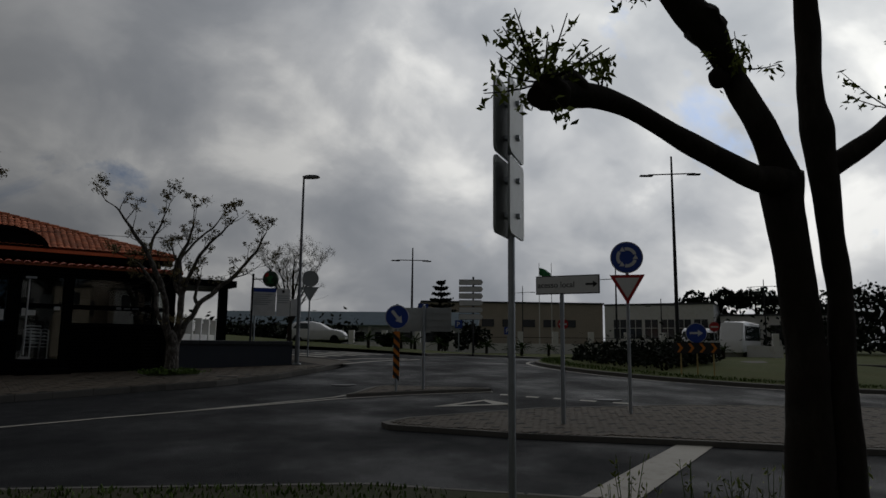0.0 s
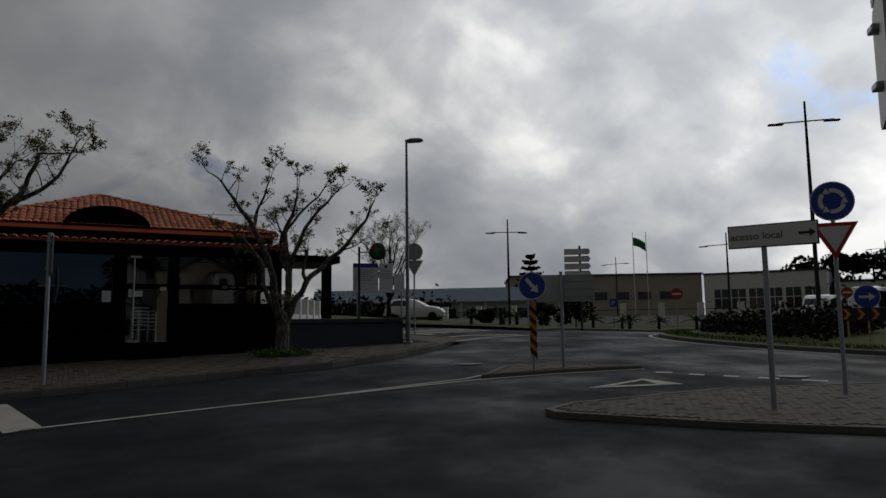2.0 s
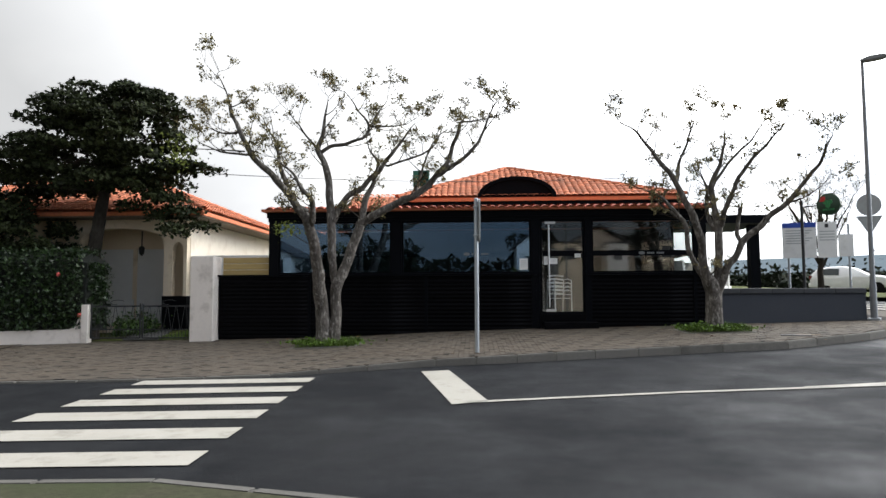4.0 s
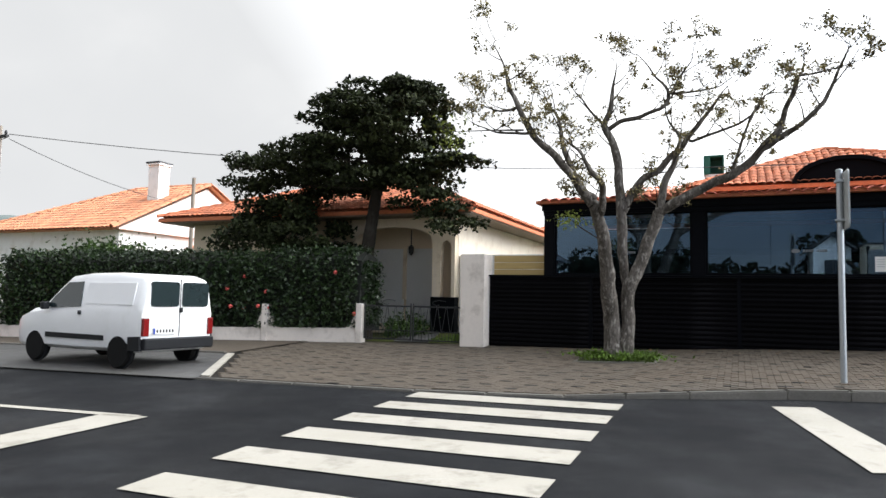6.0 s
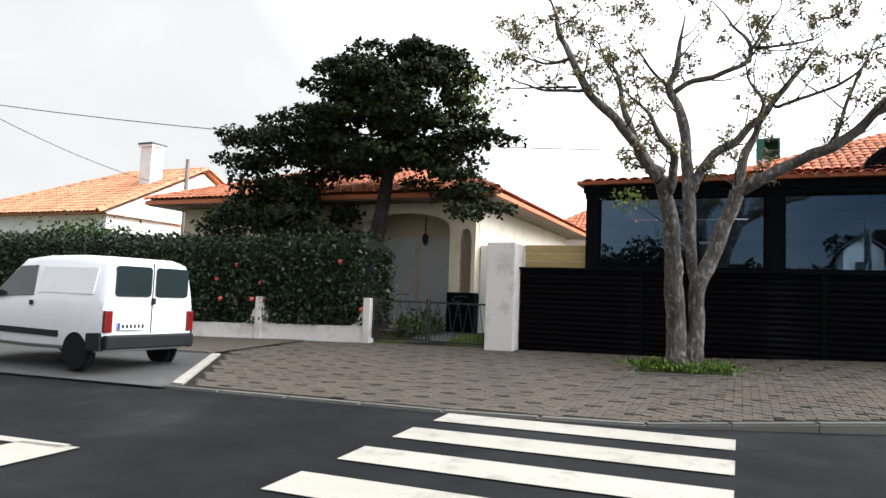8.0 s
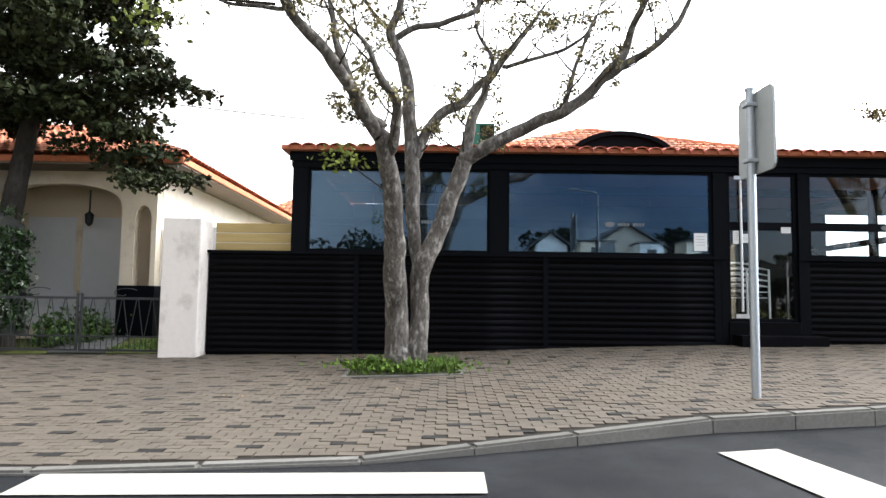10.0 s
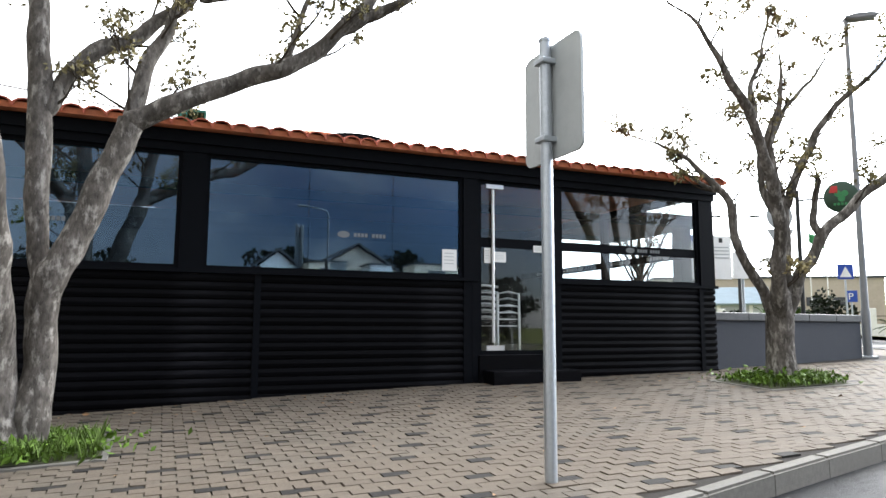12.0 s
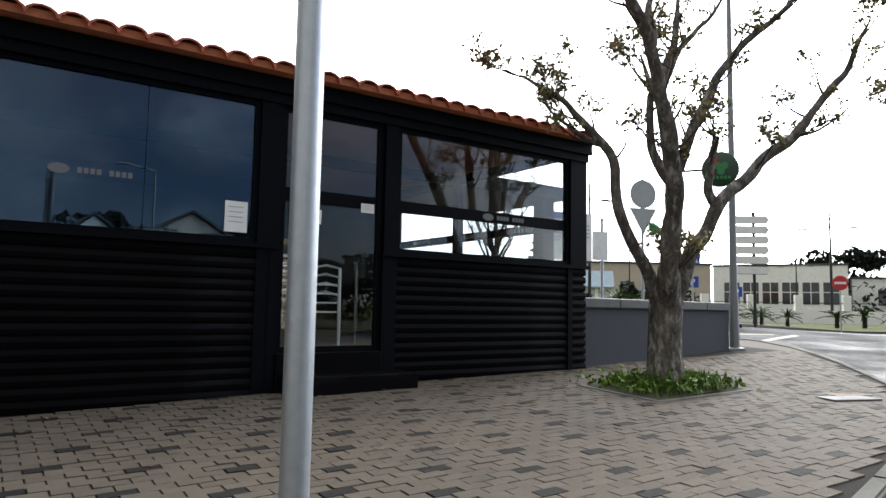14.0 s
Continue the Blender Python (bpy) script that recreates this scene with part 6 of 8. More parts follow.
for (x, y), L, H, lab in (((58.0, 38.0), 6.0, 2.5, "white minibus parked beyond the roundabout"), ((61.5, 35.8), 8.5, 3.1, "large white coach parked beyond the roundabout"), ((66.5, 33.0), 6.5, 2.7, "white minibus parked at the row's end"), ((73.0, 27.0), 6.5, 2.6, "white minibus parked apart")):
    minibus((x, y, road_z(x, y) + 0.1), 200, L, H, lab)


# ---- signs, posts and lamps ----
def post(parent, h, r=0.03, mt=GALV, z0=-0.15, name="post", x=0.0, y=0.0):
    p = part(name, tube([(x, y, z0, r), (x, y, h, r)], 14), mt, parent, "galvanised steel post", True)
    part("cap", lathe([(r * 1.12, h - 0.01), (r * 1.12, h + 0.012), (r * 0.6, h + 0.022)], 14), mt, p, smooth=True).location = (x, y, 0)
    return p


def disc(parent, name, r, z, mt, y=-0.05, thick=0.014, label="", x=0.0, n=36):
    return part(name, prism(ring2(r, n, x, z), "y", y - thick, y), mt, parent, label)


def arrow(x, z, size, ang, shaft=0.16):
    """The outline of an arrow, pointing at the angle in degrees."""
    pts = [(-0.5, -shaft / 2), (0.12, -shaft / 2), (0.12, -0.26), (0.5, 0.0), (0.12, 0.26), (0.12, shaft / 2), (-0.5, shaft / 2)]
    c, s = math.cos(radians(ang)) * size, math.sin(radians(ang)) * size
    return [(x + px * c - pz * s, z + px * s + pz * c) for px, pz in pts]


def words(parent, text, size, x, y, z, mt):
    cu = bpy.data.curves.new("lettering", "FONT")
    cu.body, cu.size, cu.extrude = text, size, 0.002
    tmp = new("lettering_draft", cu)
    me = bpy.data.meshes.new_from_object(tmp.evaluated_get(bpy.context.evaluated_depsgraph_get()))
    bpy.data.objects.remove(tmp)
    ob = new("lettering", me)
    me.materials.clear()
    me.materials.append(mt)
    ob.parent = parent
    ob.matrix_local = pose(x, y, z, 90)
    return ob


# the pole on the cafe pavement with two sign backs set at an angle
p1 = thing("sign_pole", "tall galvanised pole with a grey rounded sign panel on top", "sign post", (0.66, 19.115, pave_z(0.66, 19.115)), 0)
post(p1, 3.02, 0.042)
sb_ = part("sign_back", prism(rrect(0.7, 0.82, 0.07, 0.0, 2.58), "y", 0.048, 0.07), SIGNBACK, p1, "blank grey back of a road sign")
sb_.rotation_euler = (0, 0, radians(-88))
for z in (2.3, 2.86):
    part("clamp", boxes((-0.06, -0.06, z - 0.02, 0.06, 0.06, z + 0.02), bevel=0.008), GALV, sb_)

# near pole with stacked boards seen edge on
P0 = (4.85, 5.3)
zp = verge_z(*P0)
p0 = thing("sign_pole", "galvanised pole with two stacked pairs of boards seen edge on", "sign post", (*P0, zp), -46)
post(p0, 3.85 - zp, 0.032)
for zc in (3.58, 2.86):
    for off, rot in ((-0.075, 78), (0.055, 82)):
        b = part("sign_board", prism(rrect(0.6, 0.69, 0.06, 0, zc - zp), "y", -0.01, 0.01), SIGNBACK, p0, "grey sign board with rounded corners")
        b.matrix_local = pose(off * 0.8, off * 0.2, 0, 0, 0, rot)
    for dz in (-0.16, 0.16):
        part("clamp", boxes((-0.11, -0.045, zc - zp + dz - 0.02, 0.08, 0.045, zc - zp + dz + 0.02), bevel=0.008), GALV, p0)

# keep-right sign on the median with its striped post
k1 = thing("arrow_sign", "blue round arrow sign over an orange and black striped marker", "road sign", (10.36, 16.0, road_z(10.36, 16.0) + 0.12), -36)
post(k1, 2.2, 0.03)
disc(k1, "sign_rim", 0.315, 1.88, S_WHITE, -0.045)
disc(k1, "sign_face", 0.295, 1.88, S_BLUE, -0.061, 0.008, "blue round sign face")
part("arrow", prism(arrow(0, 1.88, 0.42, -50, 0.2), "y", -0.078, -0.071), S_WHITE, k1, "white slanting arrow")
mk = part("marker_board", prism(rrect(0.16, 1.2, 0.02, 0, 0.9), "y", -0.05, -0.035), S_ORANGE, k1, "orange marker board with black stripes")
for i in range(5):
    z = 0.38 + 0.24 * i
    part("stripe", prism([(-0.08, z), (0.08, z - 0.16), (0.08, z - 0.04), (-0.08, z + 0.12)], "y", -0.056, -0.051), S_BLACK, mk)
# back of a direction board
k2 = thing("direction_board", "grey metal back of a direction board on a post", "road sign", (11.25, 16.05, road_z(11.25, 16.05) + 0.12), -40)
post(k2, 2.2, 0.038)
part("board", boxes((-0.6, 0.05, 1.5, 0.74, 0.075, 2.14), bevel=0.006), SIGNBACK, k2, "ribbed grey board back")
for z in (1.64, 1.82, 2.0):
    part("rail", boxes((-0.6, 0.035, z - 0.018, 0.74, 0.05, z + 0.018)), SIGNBACK, k2)
# local access sign
L1 = (10.36, 10.04)
k3 = thing("access_sign", "white local access sign with black lettering and arrow", "road sign", (*L1, road_z(*L1) + 0.12), -64)
post(k3, 2.7, 0.04)
bd = part("board", boxes((-0.5, -0.075, 2.4, 0.76, -0.05, 2.76), bevel=0.008), S_BLACK, k3, "black edged board")
part("board_face", boxes((-0.48, -0.081, 2.42, 0.74, -0.076, 2.74)), S_WHITE, bd, "white board face")
words(k3, "acesso local", 0.155, -0.46, -0.084, 2.53, S_BLACK)
part("arrow", prism(arrow(0.61, 2.58, 0.23, 0, 0.16), "y", -0.088, -0.083), S_BLACK, k3)
# roundabout and give way signs
L2 = (12.6, 10.27)
k4 = thing("roundabout_sign", "blue roundabout sign above a red and white give way triangle", "road sign", (*L2, road_z(*L2) + 0.12), -52)
post(k4, 3.5, 0.035)
disc(k4, "sign_rim", 0.345, 3.27, S_WHITE, -0.045)
disc(k4, "sign_face", 0.325, 3.27, S_BLUE, -0.061, 0.008, "blue round sign face")
for a in (20, 140, 260):
    o = [(0.22 * math.cos(radians(a + i * 9)), 3.27 + 0.22 * math.sin(radians(a + i * 9))) for i in range(10)] + [(0.15 * math.cos(radians(a + i * 9)), 3.27 + 0.15 * math.sin(radians(a + i * 9))) for i in range(9, -1, -1)]
    part("arrow", prism(o, "y", -0.078, -0.071), S_WHITE, k4, "white curved arrow")
    c0 = (0.185 * math.cos(radians(a + 98)), 3.27 + 0.185 * math.sin(radians(a + 98)))
    part("arrow_head", prism([(c0[0] + 0.07 * math.cos(radians(a + 190 + q)), c0[1] + 0.07 * math.sin(radians(a + 190 + q))) for q in (0, 120, 240)], "y", -0.078, -0.071), S_WHITE, k4)
tri = lambda s, z: [(-s, z + s * 0.577), (s, z + s * 0.577), (0, z - s * 1.155)]
part("triangle_rim", prism(tri(0.37, 2.68), "y", -0.06, -0.045), S_RED, k4, "red triangle border")
part("triangle_face", prism(tri(0.255, 2.68), "y", -0.068, -0.062), S_WHITE, k4, "white triangle face")
# chevrons and arrow on the roundabout
L3 = (22.6, 15.3)
k5 = thing("chevron_board", "black chevron board with orange arrows under a blue arrow sign", "road sign", (*L3, road_z(*L3) + 0.25), -56)
for x in (-0.55, 0.0, 0.55):
    part("leg", tube([(x, 0, -0.3, 0.025), (x, 0, 0.85, 0.025)], 8), WOODP, k5)
cb = part("board", boxes((-0.78, -0.06, 0.72, 0.78, -0.03, 1.12)), S_BLACK, k5, "black board")
for i in range(4):
    x = -0.6 + 0.38 * i
    part("chevron", prism([(x - 0.08, 1.08), (x + 0.02, 1.08), (x + 0.14, 0.92), (x + 0.02, 0.76), (x - 0.08, 0.76), (x + 0.04, 0.92)], "y", -0.068, -0.061), S_ORANGE, cb, "orange chevron")
disc(k5, "sign_rim", 0.36, 1.45, S_WHITE, -0.045)
disc(k5, "sign_face", 0.34, 1.45, S_BLUE, -0.061, 0.008)
part("arrow", prism(arrow(0, 1.45, 0.45, 0, 0.16), "y", -0.078, -0.071), S_WHITE, k5, "white arrow")
# finger post
L4 = (26.4, 33.0)
k6 = thing("finger_post", "finger post with six pale direction panels", "road sign", (*L4, 0.95), -40)
post(k6, 4.62, 0.06, DARKMETAL)
for i in range(6):
    z = 4.3 - 0.42 * i
    part("finger", prism([(-0.85, z - 0.15), (0.5, z - 0.15), (0.6, z), (0.5, z + 0.15), (-0.85, z + 0.15)], "y", -0.1, -0.065), S_WHITE, k6, "pale direction panel")
    part("finger_edge", boxes((-0.87, -0.064, z - 0.17, 0.5, -0.06, z + 0.17)), DARKMETAL, k6)
# no entry, parking and pedestrian signs far off
def far_sign(name, label, at, h, make, turn=-48):
    s = thing(name, label, "road sign", (*at, road_z(*at) + 0.12), turn)
    post(s, h, 0.035)
    make(s, h)


def no_entry(s, h):
    disc(s, "sign_face", 0.36, h - 0.2, S_RED, -0.05, 0.012, "red round face")
    part("bar", boxes((-0.26, -0.075, h - 0.26, 0.26, -0.063, h - 0.14)), S_WHITE, s)


def parking(s, h):
    part("sign_face", boxes((-0.25, -0.06, h - 0.55, 0.25, -0.045, h)), S_BLUE, s, "blue square face")
    words(s, "P", 0.45, -0.14, -0.063, h - 0.43, S_WHITE)


def crossing(s, h):
    part("sign_face", boxes((-0.3, -0.06, h - 0.6, 0.3, -0.045, h)), S_BLUE, s, "blue square face")
    part("triangle", prism([(-0.22, h - 0.52), (0.22, h - 0.52), (0, h - 0.1)], "y", -0.07, -0.062), S_WHITE, s, "white triangle")


far_sign("no_entry_sign", "red no entry sign on the far verge", (34.5, 33.4), 2.5, no_entry)
far_sign("no_entry_sign", "red no entry sign beyond the roundabout", (47.0, 30.0), 2.6, no_entry)
far_sign("parking_sign", "blue parking sign on the far verge", (34.0, 38.5), 2.1, parking)
far_sign("parking_sign", "blue parking sign behind the finger post", (28.8, 37.6), 2.2, parking)
far_sign("crossing_sign", "blue pedestrian crossing sign on the far verge", (23.2, 33.7), 2.8, crossing, -30)
# sign backs beyond the lamp, game sign, construction boards
k7 = thing("road_sign_post", "round and triangular grey sign backs on one post", "road sign", (13.5, 28.3, pave_z(13.5, 28.3)), -20)
post(k7, 3.75, 0.035)
disc(k7, "round_back", 0.36, 3.38, SIGNBACK, -0.03)
part("triangle_back", prism(tri(0.38, 2.8), "y", -0.045, -0.03), SIGNBACK, k7)
k8 = thing("lottery_sign", "round dark green double-sided sign on a tall post", "shop sign", (9.5, 24.42, 0.6), 0)
post(k8, 3.35, 0.04, DARKMETAL)
dd = part("drum", lathe([(0.26, -0.07), (0.29, -0.05), (0.29, 0.05), (0.26, 0.07)], 28, "y"), mat("dark_green", (0.015, 0.05, 0.025), 0.4, var=0.1), k8, "dark green round drum", True)
dd.matrix_local = pose(0.42, -0.6, 3.17, 0, 0, -48)
part("bracket", tube([(0, 0, 3.17, 0.02), (0.3, -0.45, 3.17, 0.02)], 8), DARKMETAL, k8)
for i, a in enumerate((30, 150, 270)):
    part("petal", prism(ring2(0.06, 14, 0.065 * math.cos(radians(a)), 0.02 + 0.065 * math.sin(radians(a))), "y", -0.082, -0.071), S_GREEN, dd, "green petal shape")
part("red_corner", prism([(-0.2, 0.08), (-0.06, 0.06), (-0.06, 0.2), (-0.16, 0.2)], "y", -0.082, -0.071), S_RED, dd, "red shape")
part("letter_bar", boxes(*[(-0.13 + 0.06 * i, -0.08, -0.17, -0.09 + 0.06 * i, -0.071, -0.12) for i in range(5)]), S_GREEN, dd)["kind"] = "stuff"
bb = thing("notice_board", "white construction notice boards with a blue header on posts", "notice board", (12.6, 29.9, pave_z(12.6, 29.9) - 0.25), -14)
for x in (-0.9, 1.0):
    post(bb, 3.1, 0.04, GALV, -0.2, "leg", x, 0.05)
nb = part("board", boxes((-1.1, -0.05, 1.95, -0.02, 0.0, 3.2)), S_WHITE, bb, "white printed board")
part("header", boxes((-1.1, -0.056, 3.02, -0.02, -0.051, 3.2)), S_BLUE, nb, "blue header")
part("text_bars", boxes(*[(-1.0, -0.056, 2.9 - 0.09 * i, -0.15 - 0.1 * (i % 3), -0.051, 2.93 - 0.09 * i) for i in range(6)]), SIGNBACK, nb, "illegible grey print")["kind"] = "stuff"
nb2 = part("board", boxes((0.02, -0.05, 1.95, 0.62, 0.0, 3.2)), S_WHITE, bb, "white printed board")
part("emblem", boxes((0.25, -0.056, 3.0, 0.36, -0.051, 3.13)), S_BLACK, nb2)
part("text_bars", boxes(*[(0.08, -0.056, 2.85 - 0.1 * i, 0.55, -0.051, 2.88 - 0.1 * i) for i in range(4)]), SIGNBACK, nb2, "illegible grey print")["kind"] = "stuff"
part("board", boxes((0.66, -0.05, 1.98, 1.12, 0.0, 2.75)), S_WHITE, bb, "small white board")

# street lamp by the boundary wall
sl_ = thing("street_lamp", "tall grey street lamp with a flat head", "street lamp", (11.33, 24.5, pave_z(11.33, 24.5)), -36)
part("base_plate", boxes((-0.14, -0.14, -0.02, 0.14, 0.14, 0.03), bevel=0.008), GALV, sl_)
part("pole", tube([(0, 0, 0, 0.085), (0, 0, 0.9, 0.085), (0, 0, 1.0, 0.07), (0, 0, 7.05, 0.04)], 16), LAMPGREY, sl_, "tapered grey pole", True)
hd = bmesh.new()
prism([(-0.05, 0.0), (0.2, 0.06), (0.5, 0.05), (0.62, 0.0), (0.5, -0.06), (0.1, -0.07), (-0.05, -0.04)], "y", -0.13, 0.13, hd)
bmesh.ops.bevel(hd, geom=hd.edges[:], offset=0.02, segments=2, affect="EDGES")
part("lamp_head", hd, LAMPGREY, sl_, "flat oval lamp head", True).location = (0, 0, 7.1)


def cross_lamp(x, y, top, arm, turn, label, base=None):
    z = road_z(x, y) if base is None else base
    lamp = thing("cross_lamp", label, "street lamp", (x, y, z), turn, "cross-arm lamps")
    h = top - z
    part("pole", tube([(0, 0, -0.2, 0.11), (0, 0, h * 0.5, 0.09), (0, 0, h, 0.05)], 12), DARKMETAL, lamp, smooth=True)
    part("cross_arm", tube([(-arm, 0, h - 1.05, 0.035), (arm, 0, h - 0.95, 0.035)], 8), DARKMETAL, lamp)
    for s in (-1, 1):
        hb = boxes((s * arm - 0.45, -0.12, h - 1.1 + 0.05 * s, s * arm + 0.25, 0.12, h - 1.02 + 0.05 * s), bevel=0.02)
        part("lamp_head", hb, DARKMETAL, lamp)


cross_lamp(32.2, 22.8, 11.9, 1.3, -37, "tall dark lamp with a horizontal cross arm on the roundabout", 1.2)
cross_lamp(30.4, 45.9, 9.13, 1.35, -12, "dark lamp with a horizontal cross arm on the far verge")
cross_lamp(48.6, 40.5, 8.4, 1.7, -50, "dark cross-arm lamp before the tan building")
cross_lamp(70.0, 76.0, 10.2, 1.7, -60, "distant dark cross-arm lamp")
cross_lamp(83.0, 61.0, 8.2, 1.7, -50, "distant dark cross-arm lamp beside the tan building")
cross_lamp(94.0, 51.7, 11.0, 1.8, -50, "distant dark cross-arm lamp among trees")

# utility pole and wires
UP = (-22.6, 22.0)
uz_ = road_z(*UP)
up_ = thing("utility_pole", "weathered wooden utility pole with a short crossbar", "utility pole", (*UP, uz_))
part("pole", tube([(0.05, 0, -0.3, 0.115), (0, 0, 3, 0.1), (-0.03, 0, 6.85, 0.08)], 10), WOODPOLE, up_, smooth=True)
part("crossbar", boxes((-0.45, -0.05, 6.45, 0.4, 0.05, 6.53)), DARKMETAL, up_)
part("insulator", lathe([(0.03, 6.53), (0.05, 6.6), (0.02, 6.68)], 8), DARKMETAL, up_).location = (0.3, 0, 0)
post2 = thing("utility_pole", "short slanting wooden pole by the white house", "utility pole", (-22.6, 30.5, road_z(-22, 30)))
part("pole", tube([(0, 0, -0.3, 0.1), (0.05, 0, 6.3, 0.08)], 8), WOODPOLE, post2, smooth=True)


def wire(a, b, sag, label="thin dark overhead cable"):
    a, b = Vector(a), Vector(b)
    pts = []
    for i in range(17):
        f = i / 16
        p = a + (b - a) * f
        pts.append((p.x, p.y, p.z - sag * 4 * f * (1 - f), 0.012))
    tagged(link("cable", tube(pts, 5), DARKMETAL), label, "cable")


T = uz_ + 6.55
wire((-22.2, 22.05, T), (8.5, 33.0, 6.2), 0.9)
wire((-22.5, 22.05, T), (-60, 10.0, 7.5), 0.8)
wire((-22.3, 22.05, T - 0.1), (-55, 26.0, 6.2), 0.7)
wire((-22.2, 22.05, T - 0.15), (-23.0, 30.5, 5.3), 0.25)
wire((11.2, 29.9, 4.6), (30.0, 60.0, 6.0), 0.8)
wire((6.5, 28.5, 4.4), (14.0, 40.0, 5.5), 0.4)

# ---- far side: buildings, walls, plants ----
bl = thing("long_shed", "long low pale blue metal roofed building", "building", (41.5, 66.0, 0.6), -40)
part("wall", boxes((-20, 0, 0, 9, 7, 3.0)), SHEDWALL, bl, "pale grey wall")
rb_ = prism([(-0.7, 2.9), (0.2, 4.4), (7.2, 4.6), (7.2, 4.3), (-0.6, 2.75)], "x", -20.3, 9.3)
part("roof", rb_, PALEBLUE, bl, "pale blue metal roof")
for i in range(10):
    x = -18.6 + 2.7 * i
    part("window", boxes((x, -0.05, 0.9, x + 1.5, 0.02, 2.1)), DARKGLASS, bl)
    part("pier", boxes((x + 1.9, -0.12, 0, x + 2.2, 0.05, 2.75)), WHITE, bl)
tb = thing("school_building", "tan and white flat-roofed building with a band of windows", "building", (88.0, 76.0, 0.6), -32)
part("tan_wing", boxes((-30, 0.3, 0, 0.0, 20, 7.5)), TAN, tb, "plain tan wall")
part("parapet", boxes((-30.2, 0.1, 7.5, 0.2, 20.2, 7.8)), GREYCAP, tb)
for i in range(7):
    part("window", boxes((-27 + 3.4 * i, 0.2, 3.7, -25 + 3.4 * i, 0.32, 4.9)), DARKGLASS, tb)
wng = thing("school_building", "white flat-roofed wing with large windows", "building", (88.2, 76.0, 0.6), -64)
part("white_wing", boxes((0.1, 0.0, 0, 17, 14, 7.3)), WHITE, wng, "white wall")
part("parapet", boxes((0, -0.1, 7.3, 17.1, 14.1, 7.6)), GREYCAP, wng)
for i in range(6):
    w_ = part("window", boxes((1.6 + 2.5 * i, -0.06, 2.0, 3.6 + 2.5 * i, 0.02, 5.0)), DARKGLASS, wng)
    part("glazing_bar", boxes((2.55 + 2.5 * i, -0.1, 2.0, 2.65 + 2.5 * i, -0.06, 5.0), (1.6 + 2.5 * i, -0.1, 3.6, 2.55 + 2.5 * i, -0.06, 3.7), (2.65 + 2.5 * i, -0.1, 3.6, 3.6 + 2.5 * i, -0.06, 3.7)), WHITE, w_)
an = thing("annex_building", "low white and tan annex beside the school", "building", (100, 60, 0.6), -60)
part("wall", boxes((-2, 0, 0, 13, 8, 5.6)), WHITE, an)
part("roof_edge", boxes((-2.2, -0.2, 5.6, 13.2, 8.2, 5.9)), GREYCAP, an)
for i in range(3):
    part("window", boxes((1 + 4 * i, -0.05, 2.0, 3.6 + 4 * i, 0.02, 4.2)), DARKGLASS, an)
# white front wall with piers
fw = thing("front_wall", "white low wall with square piers and dark gaps", "wall", (33.5, 54.0, 0.75), -43)
part("wall_body", boxes((-4, 0, -0.4, 34, 0.2, 0.85)), WHITE, fw)
for i in range(13):
    part("pier", boxes((-4 + 3.1 * i, -0.08, -0.4, -3.5 + 3.1 * i, 0.3, 1.9), bevel=0.02), WHITE, fw)
part("rail", boxes((-4, 0.08, 1.35, 34, 0.12, 1.4)), DARKMETAL, fw)
# street wall and white house up the side street
sw = thing("street_house", "white walled house front with piers up the side street", "house", (9.0, 33.5, 0.9), 62)
part("wall_body", boxes((0, 0, -0.5, 14, 0.2, 1.0)), WHITE, sw)
for i in range(7):
    part("pier", boxes((2.1 * i, -0.06, -0.5, 2.1 * i + 0.35, 0.28, 1.9), bevel=0.02), WHITE, sw)
part("house_body", boxes((3, 4, -0.5, 14, 10, 3.6)), WHITE, sw)
for i in range(3):
    part("window", boxes((4.2 + 3.3 * i, 3.93, 0.9, 5.4 + 3.3 * i, 4.02, 2.3)), DARKGLASS, sw)


def cycad(x, y, s):
    z = road_z(x, y) + 0.12
    pl = thing("palm_shrub", "spiky dark green palm shrub on the grass verge", "shrub", (x, y, z), rng.uniform(0, 360), "palm shrubs on the verge")
    part("stem", tube([(0, 0, -0.1, 0.12 * s), (0, 0, 0.6 * s, 0.1 * s)], 8), BARK_D, pl)
    bm = bmesh.new()
    for i in range(26):
        a, e = rng.uniform(0, 6.28), rng.uniform(0.1, 1.3)
        L = s * rng.uniform(0.8, 1.2)
        prev = None
        for k in range(5):
            f = k / 4
            r = L * f * math.cos(e)
            p = Vector((r * math.cos(a), r * math.sin(a), 0.6 * s + L * f * math.sin(e) - 0.45 * s * f * f))
            sd = Vector((-math.sin(a), math.cos(a), 0)) * 0.09 * s * (1 - 0.85 * f)
            cur = (bm.verts.new(p + sd), bm.verts.new(p + Vector((0, 0, -0.03))), bm.verts.new(p - sd))
            if prev:
                bm.faces.new((prev[0], prev[1], cur[1], cur[0]))
                bm.faces.new((prev[1], prev[2], cur[2], cur[1]))
            prev = cur
    part("fronds", bm, LEAF_G, pl)["kind"] = "stuff"


for i in range(15):
    a = radians(122 - 6.2 * i)
    r = RO + 3.2 + rng.uniform(-0.8, 2.5)
    cycad(RC[0] + r * math.cos(a), RC[1] + r * math.sin(a), rng.uniform(0.75, 1.15))


